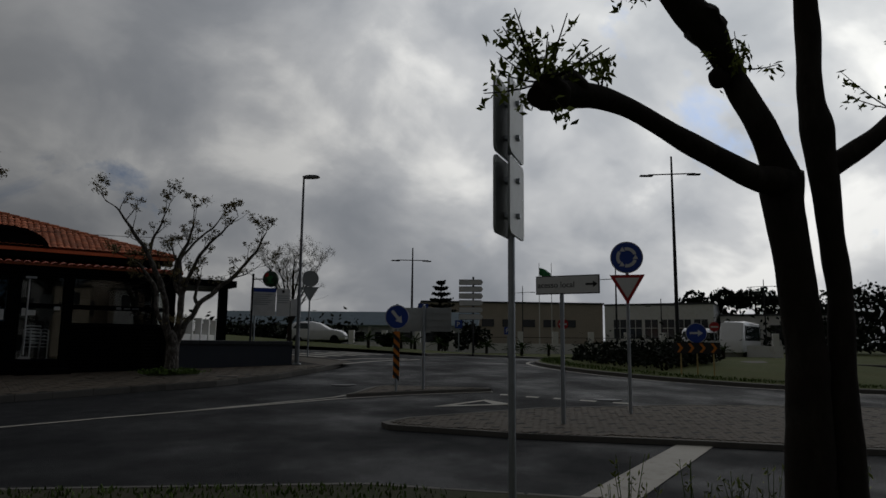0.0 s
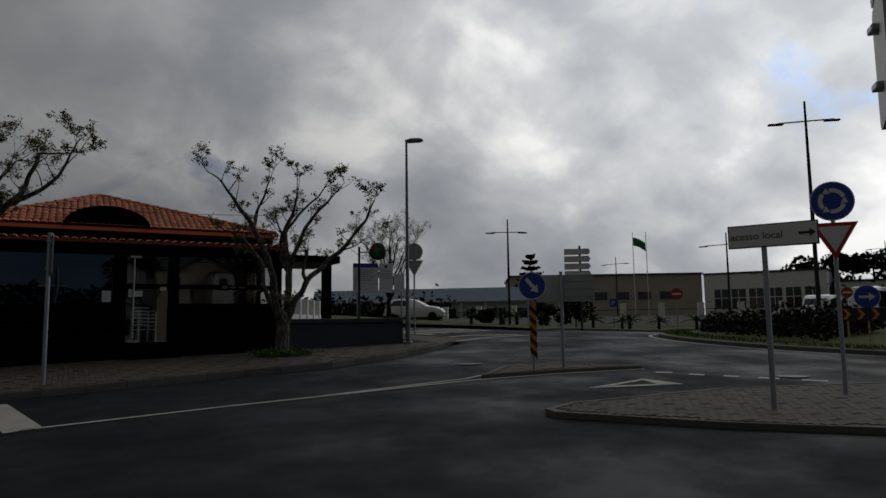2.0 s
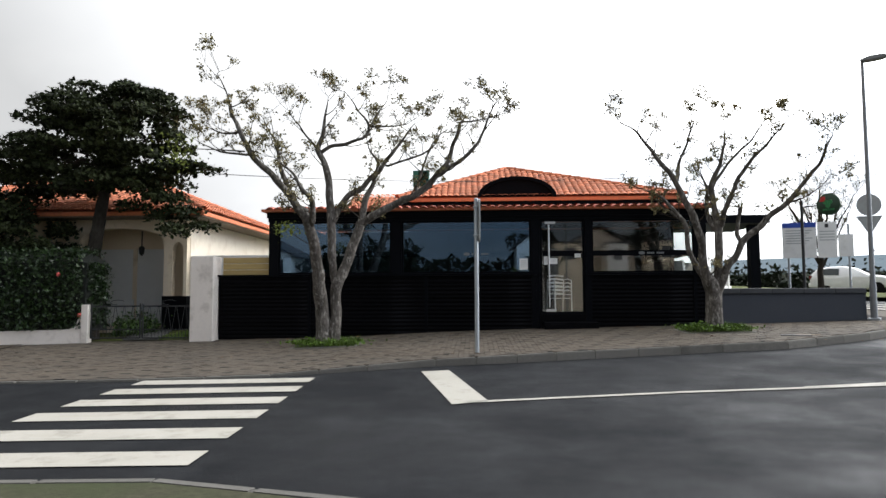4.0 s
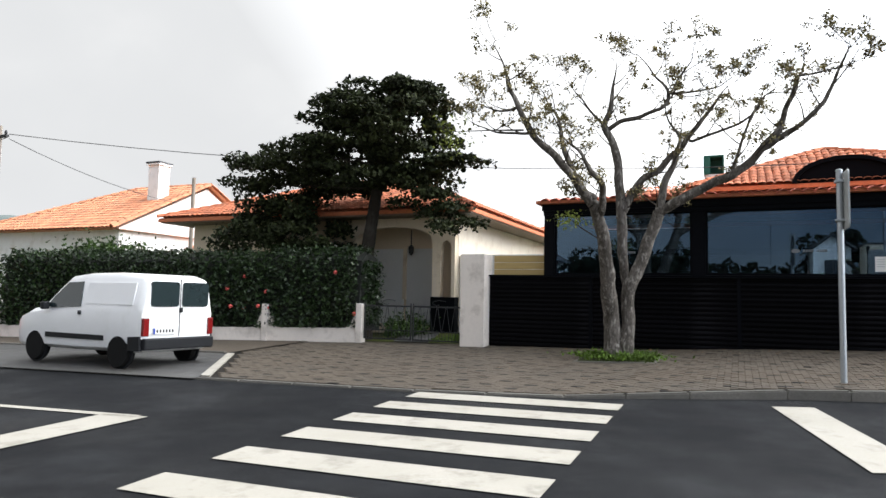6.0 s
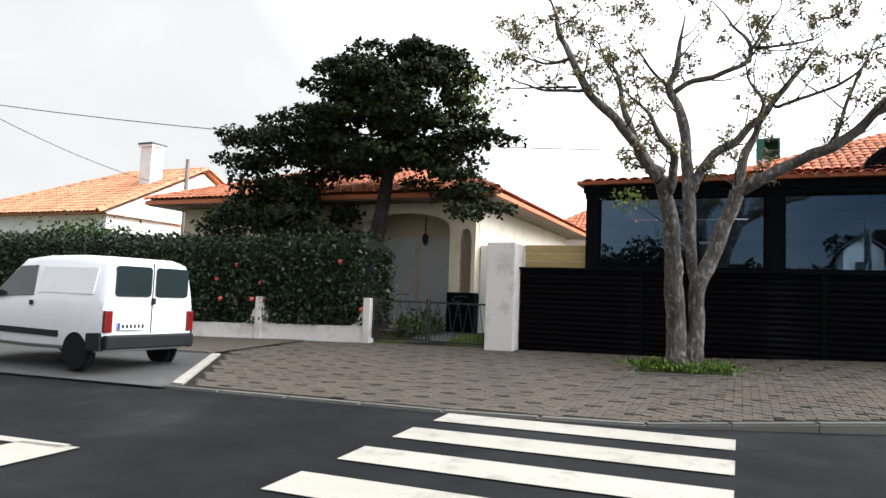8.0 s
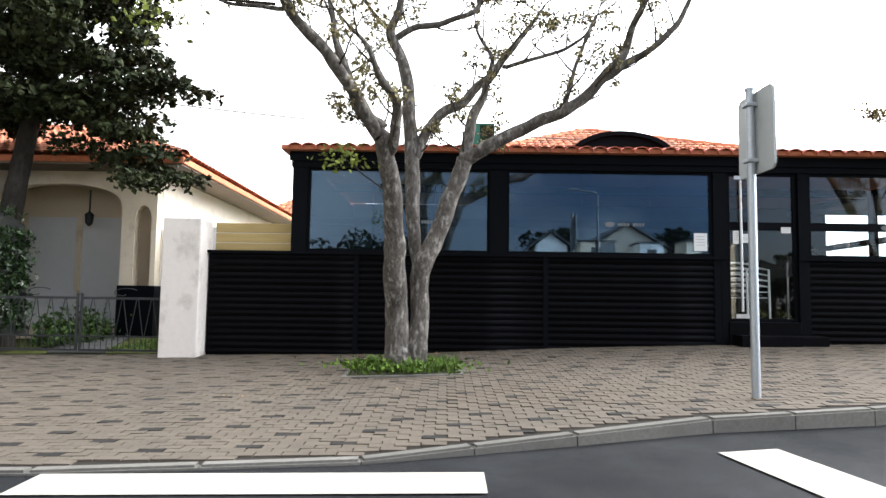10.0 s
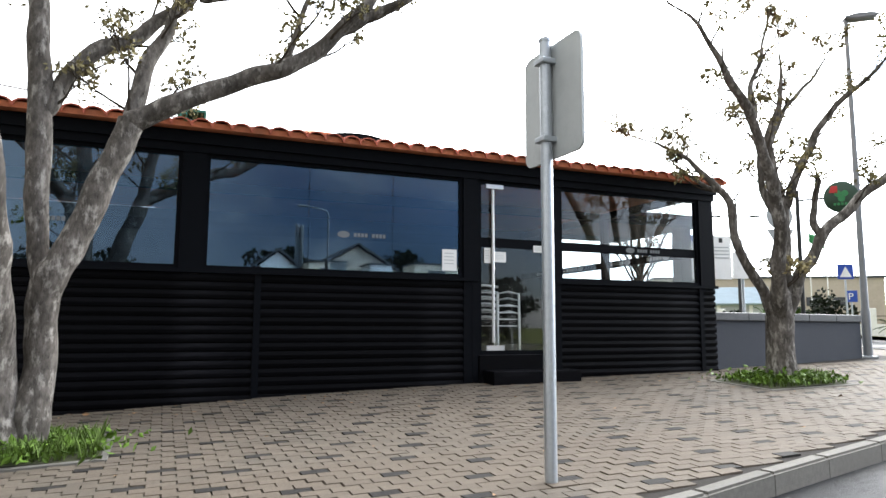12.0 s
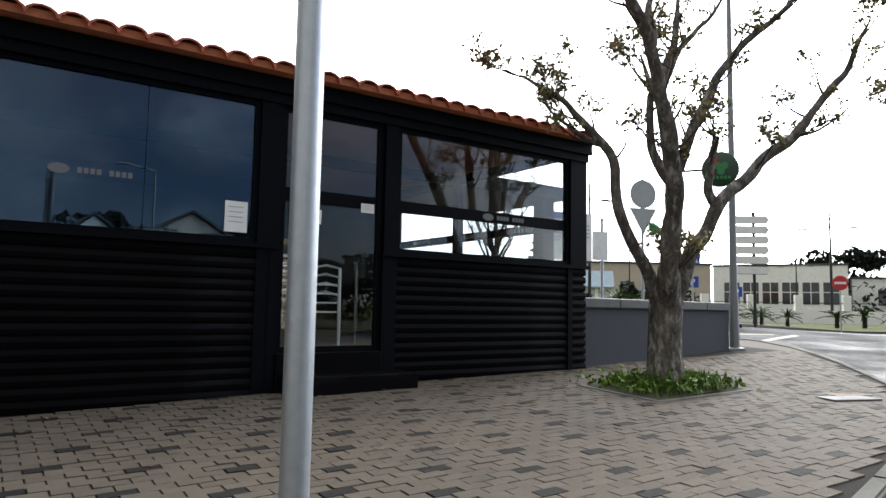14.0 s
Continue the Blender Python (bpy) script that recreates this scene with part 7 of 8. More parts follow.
def crown_cloud(c, r, n, seed, squash=0.7):
    g_ = random.Random(seed)
    out = []
    lobes = [(g_.gauss(0, 0.45) * r, g_.gauss(0, 0.45) * r, g_.gauss(0, 0.32) * r * squash, g_.uniform(0.3, 0.5) * r) for _ in range(12)]
    for _ in range(n):
        x, y, z, q = g_.choice(lobes)
        d = Vector((g_.gauss(0, 1), g_.gauss(0, 1), g_.gauss(0, 1))).normalized() * q * g_.uniform(0.6, 1.05)
        out.append((c[0] + x + d.x, c[1] + y + d.y, c[2] + z + d.z * squash))
    return out


def far_tree(x, y, h, r, seed, label="dark rounded tree in the distance"):
    z = road_z(x, y)
    t = thing("tree", label, "tree", (x, y, z), 0, "distant trees")
    part("trunk", tube([(0, 0, -0.3, 0.3), (0.2, 0, h * 0.5, 0.2), (0.1, 0, h * 0.85, 0.08)], 7), BARK_D, t)
    leaf_mesh("crown", crown_cloud((0, 0, h - r * 0.6), r, 1500, seed), 0.32, LEAF_F, t, aspect=0.8)


for i, (x, y, h, r) in enumerate(((102, 66, 10.5, 4.5), (108, 61, 11, 4.2), (118, 54, 10.8, 6.0), (124, 48, 12, 6.5), (112, 58, 8, 5.0), (126, 40, 11, 6), (128, 30, 10, 6), (106, 47, 6.5, 4.5), (114, 40, 7.0, 5), (120, 32, 7, 5), (98, 70, 7, 4), (130, 20, 10, 6))):
    far_tree(x, y, h, r, i)
leaf_mesh("far_wood", [(rng.uniform(95, 135), y, 1.0 + abs(rng.gauss(0, 2.4))) for y in [rng.uniform(-10, 72) for _ in range(6500)]], 0.5, LEAF_F)
leaf_mesh("street_trees", [(x, 68 - 0.2 * x + rng.gauss(0, 0.8), 1.6 + abs(rng.gauss(0, 0.9)) + 0.5 * noise.noise((x * 0.5, 1, 0))) for x in [rng.uniform(4, 34) for _ in range(5200)]], 0.26, LEAF_F)
tagged(bpy.data.objects["street_trees"], "dark low trees at the end of the side street", "woods", kind="stuff")
tagged(bpy.data.objects["far_wood"], "dark belt of trees behind the coaches", "woods", kind="stuff")
leaf_mesh("mound_shrubs", [(RC[0] + r * math.cos(a), RC[1] + r * math.sin(a), 0.62 + 0.05 * (9 - r) + abs(rng.gauss(0, 0.42))) for r, a in [(rng.uniform(3, 8.2), radians(rng.uniform(100, 188))) for _ in range(5200)]], 0.11, LEAF_F)
tagged(bpy.data.objects["mound_shrubs"], "dark low shrubs on the roundabout mound", "shrubs", kind="stuff")
for k, (ang, rad, big) in enumerate(((82, 9.6, 1.5), (88, 9.6, 1.1), (101, 9.4, 0.7))):
    a = radians(ang)
    x, y = RC[0] + (RO + rad) * math.cos(a), RC[1] + (RO + rad) * math.sin(a)
    sh = thing("shrub", "dark rounded shrub before the white wall", "shrub", (x, y, road_z(x, y)), 0, "shrubs before the white wall")
    part("stem", tube([(0, 0, -0.1, 0.08), (0, 0, big * 0.8, 0.04)], 6), BARK_D, sh)
    leaf_mesh("crown", crown_cloud((0, 0, big * 0.95), big * 1.1, 900, 70 + k, 0.8), 0.13, LEAF_F, sh, aspect=0.8)
pn = thing("norfolk_pine", "tiered conical pine behind the low shed", "tree", (57.0, 79.0, 0.8))
part("trunk", tube([(0, 0, -0.3, 0.3), (0, 0, 9.6, 0.05)], 8), BARK_D, pn)
dots = []
for tier in range(9):
    z, R_ = 2.6 + 0.82 * tier, 3.3 * (1 - tier / 9.6)
    for k in range(9):
        a = 2 * math.pi * k / 9 + tier
        for _ in range(34):
            f = rng.random() ** 0.7
            dots.append((R_ * f * math.cos(a) + rng.gauss(0, 0.12), R_ * f * math.sin(a) + rng.gauss(0, 0.12), z + 0.25 * f * f + rng.gauss(0, 0.08)))
leaf_mesh("crown", dots, 0.24, LEAF_F, pn, 0.3)
bt = bare_tree("bare_tree", "leafless many-branched tree up the side street", (17.0, 38.5, road_z(17, 38.5)), 0.0, [
    [(0, 0, -0.2, 0.16), (0, 0, 1.2, 0.13), (0.1, 0, 2.4, 0.1), (0.1, 0.1, 4.2, 0.05), (0.2, 0.1, 5.4, 0.015)]], [
    [(0, 0, 1.3 + 0.12 * i, 0.07), (0.5 * math.cos(i * 1.1), 0.5 * math.sin(i * 1.1), 2.3 + 0.1 * i, 0.05), (1.2 * math.cos(i * 1.1), 1.2 * math.sin(i * 1.1), 3.6 + 0.1 * i, 0.03), (1.7 * math.cos(i * 1.1), 1.7 * math.sin(i * 1.1), 4.9, 0.01)] for i in range(11)], rng, BARK_D, 1.1, 0.02, every=0.2, head=0.3)
for x, y in ((72.0, 74.5), (73.4, 73.3)):
    fp = thing("flag_pole", "tall thin white flag pole", "flag pole", (x, y, 0.7))
    part("pole", tube([(0, 0, 0, 0.07), (0, 0, 13.0, 0.04)], 8), S_WHITE, fp)
    if x < 73:
        fb = bmesh.new()
        rows = [[fb.verts.new((0.05 + 1.7 * i / 10, 0.2 * math.sin(i * 0.9), 12.3 - 1.2 * j / 4 - 0.9 * (i / 10) ** 1.5)) for j in range(5)] for i in range(11)]
        for a, b in zip(rows, rows[1:]):
            for j in range(4):
                fb.faces.new((a[j], b[j], b[j + 1], a[j + 1]))
        fo = part("flag", fb, S_GREEN, fp, "green flag blowing out", True)
        fo.rotation_euler = (0, 0, radians(-45))
        sm = fo.modifiers.new("thickness", "SOLIDIFY")
        sm.thickness = 0.02

# ---- behind the walk: what the cafe windows mirror ----
def plain_house(x0, y0, x1, y1, eave, ridge, wallm, label):
    """A two-storey house across the road, its gable towards the cafe."""
    hs = thing("house", label, "house", (0, 0, 0))
    z = verge_z((x0 + x1) / 2, (y0 + y1) / 2) - 0.3
    xm = (x0 + x1) / 2
    part("wall", prism([(x0, z), (x1, z), (x1, eave), (xm, ridge), (x0, eave)], "y", y0, y1), wallm, hs)
    part("roof", prism([(x0 - 0.35, eave - 0.1), (xm, ridge + 0.08), (x1 + 0.35, eave - 0.1), (x1 + 0.35, eave + 0.05), (xm, ridge + 0.25), (x0 - 0.35, eave + 0.05)], "y", y0 - 0.3, y1 + 0.3), GREYCAP, hs)
    n = max(1, int((x1 - x0) / 2.2))
    w = (x1 - x0) / n
    for i in range(n):
        for zz in (z + 1.0, z + 3.8):
            part("window", boxes((x0 + w * (i + 0.3), y1 - 0.02, zz, x0 + w * (i + 0.7), y1 + 0.05, zz + 1.2)), DARKGLASS, hs)


plain_house(8.0, -22, 13.8, -14, 5.3, 7.0, TAN, "tan two-storey house with a grey gable roof across the road")
plain_house(4.1, -19, 6.4, -13.5, 5.4, 6.3, WHITE, "narrow white gabled house across the road")
plain_house(-24.0, -24, -15.0, -15, 4.9, 7.2, WHITE, "broad white gabled house across the road")
for x0, x1, top, m in ((6.9, 9.3, 5.5, BEIGE), (11.0, 12.6, 5.4, WHITE), (14.2, 17.5, 5.6, BEIGE)):
    blk = thing("outbuilding", "pale flat-roofed block across the road", "building", ((x0 + x1) / 2, -12.3, verge_z(x0, -12.3)), 0, "blocks across the road")
    hw = (x1 - x0) / 2
    part("wall", boxes((-hw, -1.2, -0.4, hw, 1.2, top)), m, blk)
    part("roof_edge", boxes((-hw - 0.1, -1.3, top, hw + 0.1, 1.3, top + 0.12)), GREYCAP, blk)
    part("window", boxes((-hw * 0.4, 1.18, top - 1.3, hw * 0.4, 1.24, top - 0.4)), DARKGLASS, blk)
for i, (x, y, h, r) in enumerate(((6.4, -18, 8.0, 2.2), (15.5, -16, 8.2, 2.4), (-6.5, -14, 7.4, 3.2), (-10.5, -15, 8.0, 3.4), (22, -15, 7, 3.2), (-30, -12, 8, 4))):
    z = verge_z(x, y)
    t = thing("tree", "dark leafy tree across the road", "tree", (x, y, z), 0, "trees across the road")
    part("trunk", tube([(0, 0, -0.3, 0.2), (0.1, 0, h * 0.7, 0.1)], 7), BARK_D, t)
    leaf_mesh("crown", crown_cloud((0, 0, h - r), r, 2200, 40 + i), 0.16, LEAF_F, t, aspect=0.8)
leaf_mesh("tree_belt", [(x, -17.5 + rng.gauss(0, 0.7), rng.uniform(0.0, 1.0) ** 0.7 * (4.6 + 0.9 * noise.noise((x * 0.35, 2, 0)) + 0.5 * noise.noise((x * 1.1, 5, 0)))) for x in [rng.uniform(-40, 26) for _ in range(15000)]], 0.24, LEAF_F)
tagged(bpy.data.objects["tree_belt"], "dark uneven belt of trees behind the houses", "woods", kind="stuff")
ol = thing("street_lamp", "tall street lamp with a bent arm across the road", "street lamp", (7.4, -8.0, verge_z(7.4, -8)))
part("pole", tube([(0, 0, -0.2, 0.09), (0, 0, 8.0, 0.05), (-0.1, 0, 8.3, 0.05), (-1.3, 0, 8.5, 0.04)], 10), LAMPGREY, ol, smooth=True)
part("lamp_head", boxes((-1.9, -0.12, 8.44, -1.25, 0.12, 8.56), bevel=0.03), LAMPGREY, ol)

# ---- inside the cafe ----
chair_st = thing("stacked_chairs", "stack of slatted aluminium bistro chairs behind the glass door", "chairs", (2.92, 24.28, 0.9), 22)
for i in range(4):
    z = 0.1 * i
    c_ = part("chair", boxes((-0.23, -0.2, 0.43 + z, 0.23, -0.13, 0.445 + z), (-0.23, -0.1, 0.43 + z, 0.23, -0.03, 0.445 + z), (-0.23, 0.0, 0.43 + z, 0.23, 0.07, 0.445 + z), (-0.23, 0.1, 0.43 + z, 0.23, 0.17, 0.445 + z)), CHAIR_P, chair_st, "slatted aluminium seat")
    for x in (-0.25, 0.25):
        part("leg_frame", tube([(x, -0.22, 0.0 + z * 0.9, 0.017), (x, -0.21, 0.62 + z, 0.017), (x, 0.0, 0.66 + z, 0.017), (x, 0.2, 0.64 + z, 0.017), (x, 0.27, 0.02 + z * 0.9, 0.017)], 7), CHAIR_P, c_, smooth=True)
    for k in range(3):
        part("back_slat", tube([(-0.24, 0.2, 0.56 + 0.09 * k + z, 0.02), (0, 0.26, 0.58 + 0.09 * k + z, 0.02), (0.24, 0.2, 0.56 + 0.09 * k + z, 0.02)], 6), CHAIR_P, c_, smooth=True)
for i, (x, y) in enumerate(((-3.6, 25.0), (-0.2, 25.2), (1.2, 25.0), (4.6, 25.1), (5.6, 26.0))):
    tbl = thing("cafe_table", "small cafe table, coloured dark for the dim room", "table", (x, y, 0.9), 0, "cafe tables")
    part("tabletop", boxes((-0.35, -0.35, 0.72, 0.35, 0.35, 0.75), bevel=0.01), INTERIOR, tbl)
    part("pedestal", tube([(0, 0, 0, 0.2), (0, 0, 0.03, 0.18), (0, 0, 0.05, 0.04), (0, 0, 0.72, 0.04)], 10), DARKMETAL, tbl)
    nt = thing("menu_holder", "small white menu card standing on a table", "menu", (x + 0.1, y, 1.65))
    part("card", boxes((-0.08, -0.01, 0, 0.08, 0.01, 0.2)), PAPER, nt)
for (x, z, w, h) in ((1.93, 2.1, 0.22, 0.3), (2.72, 2.25, 0.2, 0.15), (2.52, 2.23, 0.1, 0.22), (3.36, 2.42, 0.16, 0.1)):
    nt = thing("notice", "white paper notice stuck to the glass", "notice", (x, FY + 0.045, z))
    part("sheet", boxes((-w / 2, 0, 0, w / 2, 0.004, h)), PAPER, nt)
    part("print", boxes(*[(-w * 0.36, -0.002, h * (0.8 - 0.16 * k), w * 0.3, 0.0, h * (0.83 - 0.16 * k)) for k in range(4)]), SIGNBACK, nt, "illegible grey print")["kind"] = "stuff"

# ---- weeds and grass ----
for (cx, cy), w, d in ((T1, 0.72, 0.5), (T2, 0.75, 0.5)):
    pit = thing("tree_pit", "square earth tree pit edged in stone with low weeds", "tree pit", (cx, cy, pave_z(cx, cy)))
    part("soil", sheet(span(-w, w, 0.2), span(-d, d, 0.2), lambda x, y: 0.012 + 0.05 * max(0, 1 - math.hypot(x, y) / 0.7) + 0.015 * noise.noise((x * 5, y * 5, 1)) + pave_z(cx + x, cy + y) - pave_z(cx, cy)), SOIL, pit)
    for x0, y0, x1, y1 in ((-w - 0.06, -d - 0.06, w + 0.06, -d), (-w - 0.06, d, w + 0.06, d + 0.06), (-w - 0.06, -d, -w, d), (w, -d, w + 0.06, d)):
        edge = boxes((x0, y0, -0.06, x1, y1, 0.012), bevel=0.006)
        for v in edge.verts:
            v.co.z += pave_z(cx + v.co.x, cy + v.co.y) - pave_z(cx, cy)
        part("edging", edge, KERB, pit, "thin stone edging")
    leaf_mesh("undergrowth", [(rng.gauss(0, w * 0.5), rng.gauss(0, d * 0.55), 0.05 + abs(rng.gauss(0, 0.05))) for _ in range(1500)], 0.04, LEAF_W, pit)
for cx, cy in (T1, T2):
    blades("pit_grass", [(cx + u, cy + v, pave_z(cx + u, cy + v) + 0.02) for u, v in [(max(-0.68, min(0.68, rng.gauss(0.1, 0.36))), max(-0.45, min(0.45, rng.gauss(-0.08, 0.25)))) for _ in range(900)]], 0.17, "bright green grass tufts round the tree's foot", width=0.007)
blades("verge_grass", [(x, south_y(x) - 0.15 - abs(rng.gauss(0, 0.7)), 0) for x in [rng.uniform(0.5, 5.5) for _ in range(900)]], 0.06, "short grass along the near kerb")
for v in bpy.data.objects["verge_grass"].data.vertices:
    v.co.z += verge_z(v.co.x, v.co.y)
for i in range(16):
    x = rng.uniform(5.0, 6.7)
    y = 4.5 - (x - 5.0) * 0.7 + rng.uniform(-0.35, 0.35)
    wd = thing("weed", "tall spindly roadside weed with small leaves", "weed", (x, y, verge_z(x, y)), 0, "weeds by the kerb")
    h = rng.uniform(0.45, 0.8)
    stems = bmesh.new()
    dots = []
    for s in range(3):
        dx, dy = rng.uniform(-0.12, 0.12), rng.uniform(-0.12, 0.12)
        tube([(0, 0, -0.02, 0.005), (dx * 0.5, dy * 0.5, h * 0.5, 0.004), (dx, dy, h, 0.002)], 4, stems, False)
        for k in range(12):
            f = rng.uniform(0.2, 1.0)
            dots.append((dx * f + rng.gauss(0, 0.02), dy * f + rng.gauss(0, 0.02), h * f))
    part("stems", stems, GRASSB, wd)
    leaf_mesh("leaves", dots, 0.024, LEAF_Y, wd, aspect=0.35)
sp = thing("sapling", "thin bare sapling staked on the splitter island", "sapling", (14.6, 7.6, road_z(14.6, 7.6) + 0.12))
part("stake", tube([(0, 0, -0.1, 0.03), (0, 0, 1.5, 0.025)], 8), WOODPOLE, sp)
st_ = bmesh.new()
for i in range(14):
    a = rng.uniform(0, 6.28)
    z = rng.uniform(0.2, 0.7)
    tube([(0.03, 0, z, 0.006), (0.2 * math.cos(a), 0.2 * math.sin(a), z + 0.25, 0.004), (0.32 * math.cos(a), 0.32 * math.sin(a), z + 0.5, 0.002)], 4, st_, False)
part("twig_work", st_, TWIG, sp)["kind"] = "stuff"
blades("mound_grass", [(RC[0] + r * math.cos(a), RC[1] + r * math.sin(a), road_z(RC[0] + RI * math.cos(a), RC[1] + RI * math.sin(a)) + 0.16) for r, a in [(RI - rng.uniform(0.3, 1.2), radians(rng.uniform(100, 300))) for _ in range(3500)]], 0.12, "grass at the roundabout's rim", width=0.02)
# dry leaves on the pavement
lv = [(rng.uniform(-6, 9), FY - 0.1 - abs(rng.gauss(0, 0.5)), 0) for _ in range(110)] + [(rng.uniform(-5, 9), rng.uniform(18.8, 23.5), 0) for _ in range(60)]
leaf_mesh("dry_leaves", [(x, y, pave_z(x, y) + 0.015) for x, y, _ in lv], 0.03, mat("dry_leaf", (0.2, 0.11, 0.05), 0.8, var=0.3, island=0.5), None, 0.92)
tagged(bpy.data.objects["dry_leaves"], "scattered dry brown leaves on the pavement", "leaves", kind="stuff")

def manhole(x, y, fz, r, label):
    mh = thing("manhole_cover", label, "manhole", (x, y, fz(x, y) + 0.006))
    part("frame_ring", lathe([(r, -0.03), (r, 0.006), (r * 0.9, 0.006), (r * 0.9, -0.03)], 28), DARKMETAL, mh)
    part("lid", lathe([(r * 0.88, -0.03), (r * 0.88, 0.002), (r * 0.3, 0.004)], 28), DARKMETAL, mh, "worn iron lid")


manhole(10.2, 18.6, road_z, 0.36, "round iron manhole cover in the road")
manhole(14.6, 12.6, road_z, 0.36, "round iron manhole cover by the give way line")
uc = thing("service_cover", "rectangular concrete service cover set in the pavement", "cover", (7.6, 20.95, pave_z(7.6, 20.95) + 0.004), -20)
part("cover_slab", boxes((-0.3, -0.25, -0.03, 0.3, 0.02, 0.006), bevel=0.004), ASPHALT_OLD, uc, "pale concrete slab")
part("rusty_slab", boxes((0.0, 0.04, -0.03, 0.5, 0.34, 0.006), bevel=0.004), mat("rusty_plate", (0.16, 0.1, 0.06), 0.8, var=0.3, scale=12), uc, "brown rusty plate")

# ---- pavers ----
PW, PD, GAPW, GAPD = 0.2, 0.1, 0.011, 0.003


def paver_mesh(name, material):
    bm = boxes((GAPW / 2, GAPD / 2, -0.05, PW - GAPW / 2, PD - GAPD / 2, 0.0))
    bmesh.ops.delete(bm, geom=[f for f in bm.faces if f.normal.z < -0.5], context="FACES")
    me = bpy.data.meshes.new(name)
    bm.to_mesh(me)
    bm.free()
    me.materials.append(material)
    return me


PM, PMD = paver_mesh("paver", PAVER_P), paver_mesh("paver_dark", PAVER_DP)
pavement = bpy.data.objects["pavement"]
verts, faces, idx = [], [], []
count = 0
for j in range(int((24.0 - 17.0) / PD)):
    y = 17.0 + j * PD
    for i in range(int(23.6 / PW)):
        x = -11.4 + i * PW + (PW / 2 if j % 2 else 0)
        if y < north_y(x) + 0.14 or y < north_y(x + PW) + 0.14 or x > 11.9:
            continue
        if y > FY - 0.02 and -6.95 < x < 6.75 or y > 24.3:
            continue
        if x < -8.8 and (x + 9.1) * 3.05 + (y - 17.25) * 2.1 < 0.3:
            continue
        if any(abs(x + PW / 2 - cx) < w and abs(y + PD / 2 - cy) < d for (cx, cy), w, d in ((T1, 0.72, 0.5), (T2, 0.75, 0.5))):
            continue
        dark = (11 * (2 * i + j % 2) + j) % 26 == 0
        z = pave_z(x + PW / 2, y + PD / 2) + random.uniform(-0.0025, 0.0025)
        if -2.4 < x < 2.6 and 18.9 < y < 20.3 and count < 300:
            o = new("paver", PMD if dark else PM)
            o.parent = pavement
            o.location = (x, y, z)
            o.rotation_euler = (random.uniform(-0.006, 0.006) + 0.0396, random.uniform(-0.006, 0.006) - 0.0188, random.uniform(-0.01, 0.01))
            count += 1
            continue
        x0, x1, y0, y1 = x + GAPW / 2, x + PW - GAPW / 2, y + GAPD / 2, y + PD - GAPD / 2
        tx, ty = random.uniform(-0.002, 0.002), random.uniform(-0.002, 0.002)
        b = len(verts)
        for px, py in ((x0, y0), (x1, y0), (x1, y1), (x0, y1)):
            verts.append((px, py, z + 0.0188 * (px - x - PW / 2) + 0.0396 * (py - y - PD / 2) + (tx if px == x0 else -tx) + (ty if py == y0 else -ty)))
        for px, py in ((x0, y0), (x1, y0), (x1, y1), (x0, y1)):
            verts.append((px, py, z - 0.04))
        faces += [(b, b + 1, b + 2, b + 3)] + [(b + k, b + 4 + k, b + 4 + (k + 1) % 4, b + (k + 1) % 4) for k in range(4)]
        idx += [1 if dark else 0] * 5
me = bpy.data.meshes.new("pavers")
me.from_pydata(verts, [], faces)
me.materials.append(PAVER)
me.materials.append(PAVER_D)
me.polygons.foreach_set("material_index", idx)
pv = new("pavers", me)
pv.parent = pavement
tagged(pv, "grey-brown concrete pavers with a pattern of dark ones", kind="stuff")


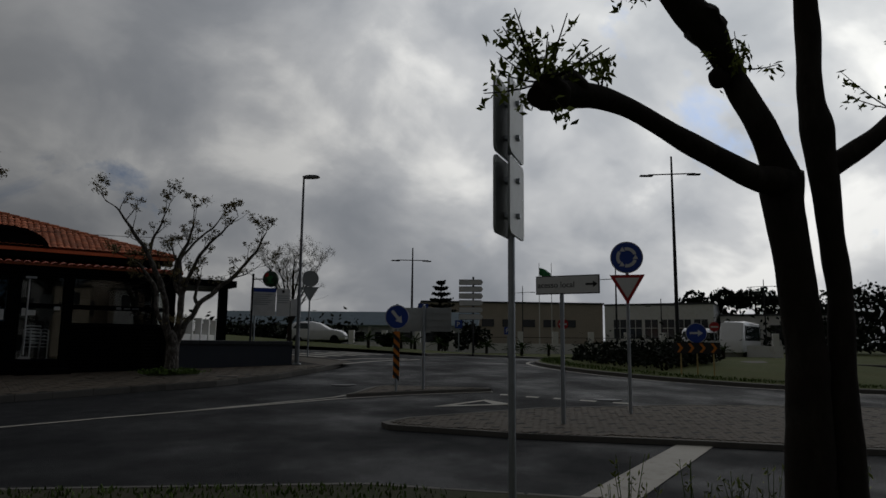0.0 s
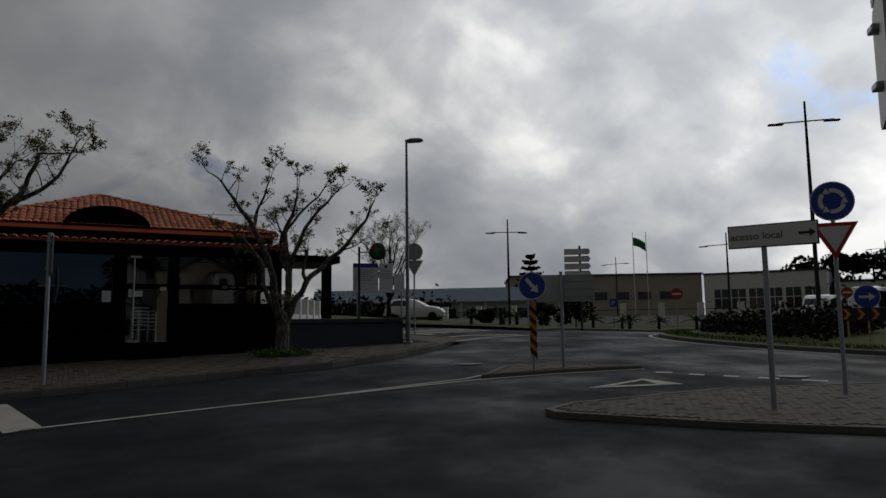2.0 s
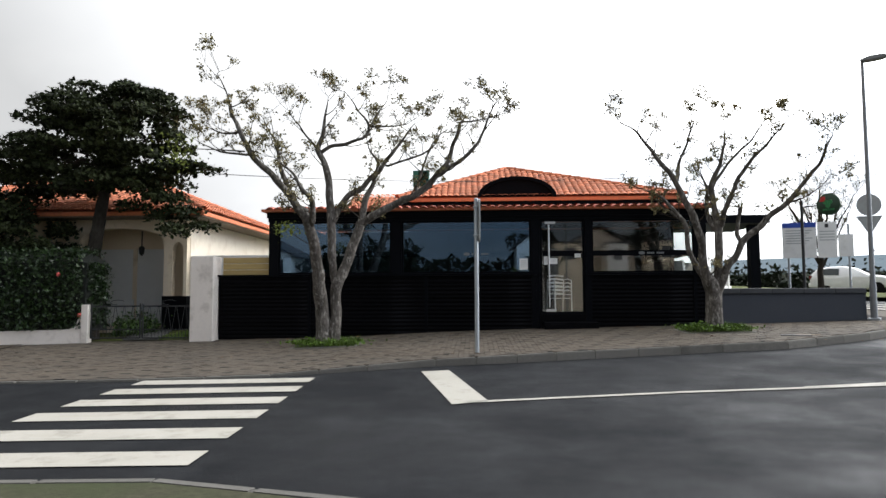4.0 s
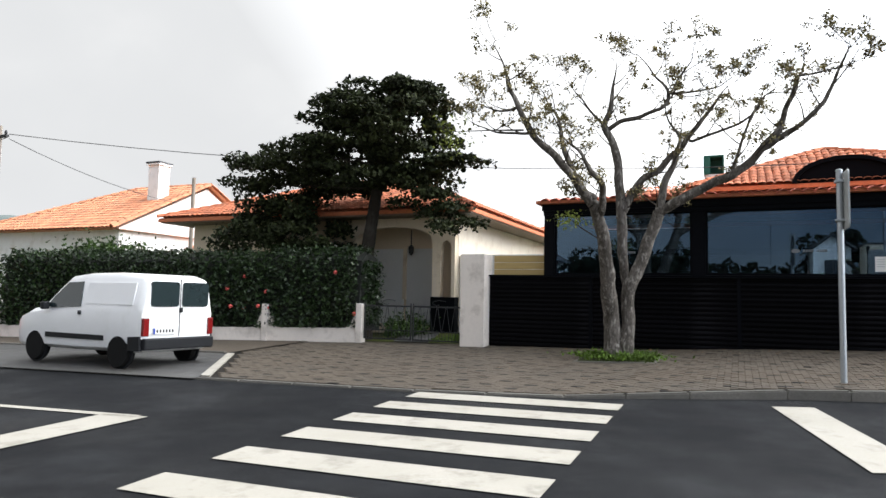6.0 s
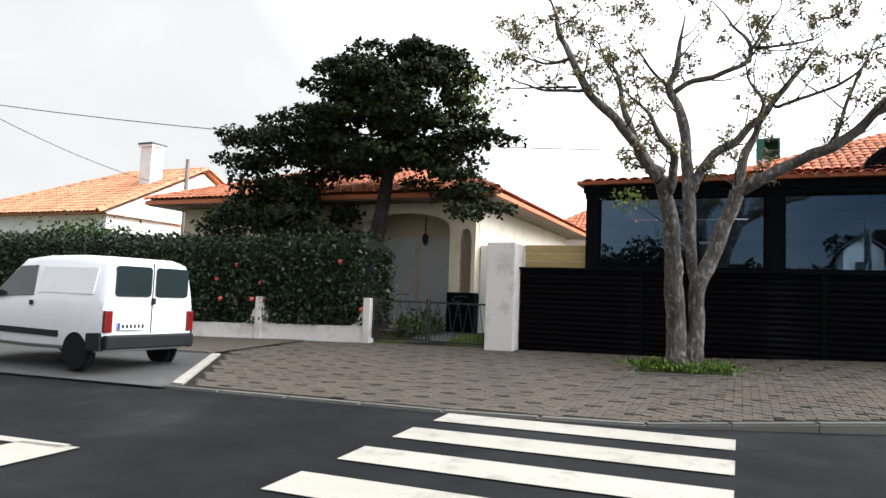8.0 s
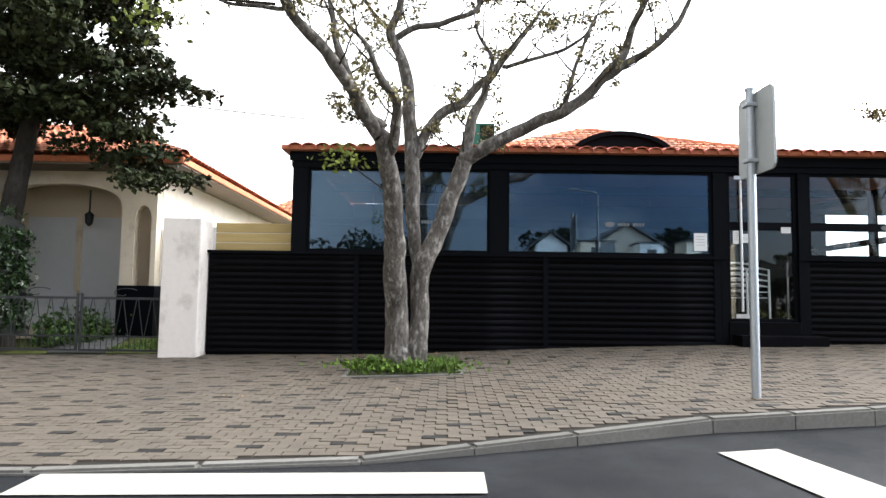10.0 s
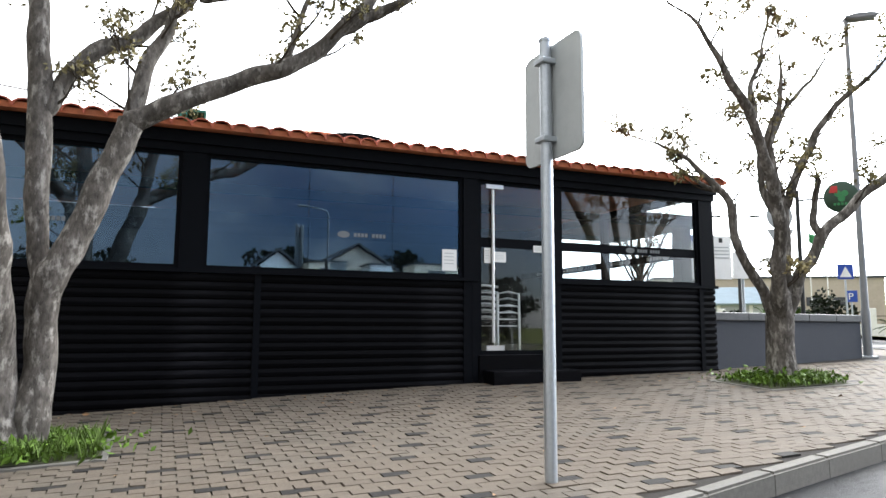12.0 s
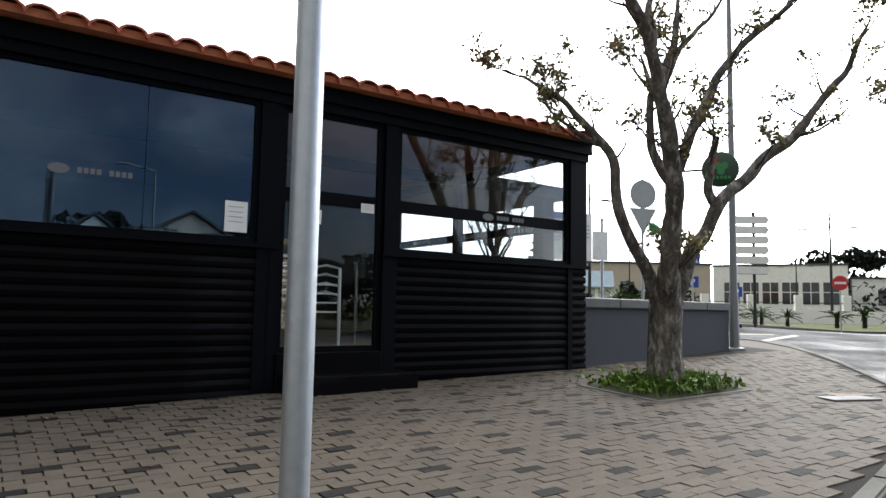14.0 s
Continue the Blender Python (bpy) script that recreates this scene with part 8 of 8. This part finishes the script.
def island_pavers(base, x_far, picked):
    """Blocks on an island's top, following the facets of its paving."""
    top = [c for c in base.children if c.name.startswith("paving")][0].data
    tris = [[top.vertices[v].co for v in p.vertices] for p in top.polygons]

    def height(px, py):
        for p, q, r in tris:
            d = (q.y - r.y) * (p.x - r.x) + (r.x - q.x) * (p.y - r.y)
            u = ((q.y - r.y) * (px - r.x) + (r.x - q.x) * (py - r.y)) / d
            v = ((r.y - p.y) * (px - r.x) + (p.x - r.x) * (py - r.y)) / d
            if u >= 0 and v >= 0 and u + v <= 1:
                return u * p.z + v * q.z + (1 - u - v) * r.z
        return None

    x_lo, y_lo = min(v.co.x for v in top.vertices), min(v.co.y for v in top.vertices)
    y_hi = max(v.co.y for v in top.vertices)
    vs, fs, ids, made = [], [], [], 0
    for j in range(int((y_hi - y_lo) / PD)):
        y = y_lo + j * PD
        for i in range(int((x_far - x_lo) / PW) + 1):
            x = x_lo + i * PW + (PW / 2 if j % 2 else 0)
            x0, x1, y0, y1 = x + GAPW / 2, x + PW - GAPW / 2, y + GAPD / 2, y + PD - GAPD / 2
            zs = [height(px, py) for px, py in ((x0, y0), (x1, y0), (x1, y1), (x0, y1))]
            if None in zs:
                continue
            dark = (11 * (2 * i + j % 2) + j) % 26 == 0
            dz = 0.012 + random.uniform(-0.002, 0.002)
            if made < picked:
                o = new("paver", PMD if dark else PM)
                o.parent = base
                o.location = (x, y, zs[0] + dz)
                o.rotation_euler = ((zs[3] - zs[0]) / PD, -(zs[1] - zs[0]) / PW, random.uniform(-0.01, 0.01))
                made += 1
                continue
            b = len(vs)
            ring = ((x0, y0), (x1, y0), (x1, y1), (x0, y1))
            vs.extend((px, py, z + dz) for (px, py), z in zip(ring, zs))
            vs.extend((px, py, z - 0.02) for (px, py), z in zip(ring, zs))
            fs.extend([(b, b + 1, b + 2, b + 3)] + [(b + k, b + 4 + k, b + 4 + (k + 1) % 4, b + (k + 1) % 4) for k in range(4)])
            ids.extend([1 if dark else 0] * 5)
    if fs:
        m = bpy.data.meshes.new("pavers")
        m.from_pydata(vs, [], fs)
        m.materials.append(PAVER)
        m.materials.append(PAVER_D)
        m.polygons.foreach_set("material_index", ids)
        o = new("pavers", m)
        o.parent = base
        tagged(o, "grey-brown concrete pavers with a few dark ones", kind="stuff")


island_pavers(bpy.data.objects["splitter_island"], 19.0, 0)
island_pavers(bpy.data.objects["median_island"], 13.2, 300)
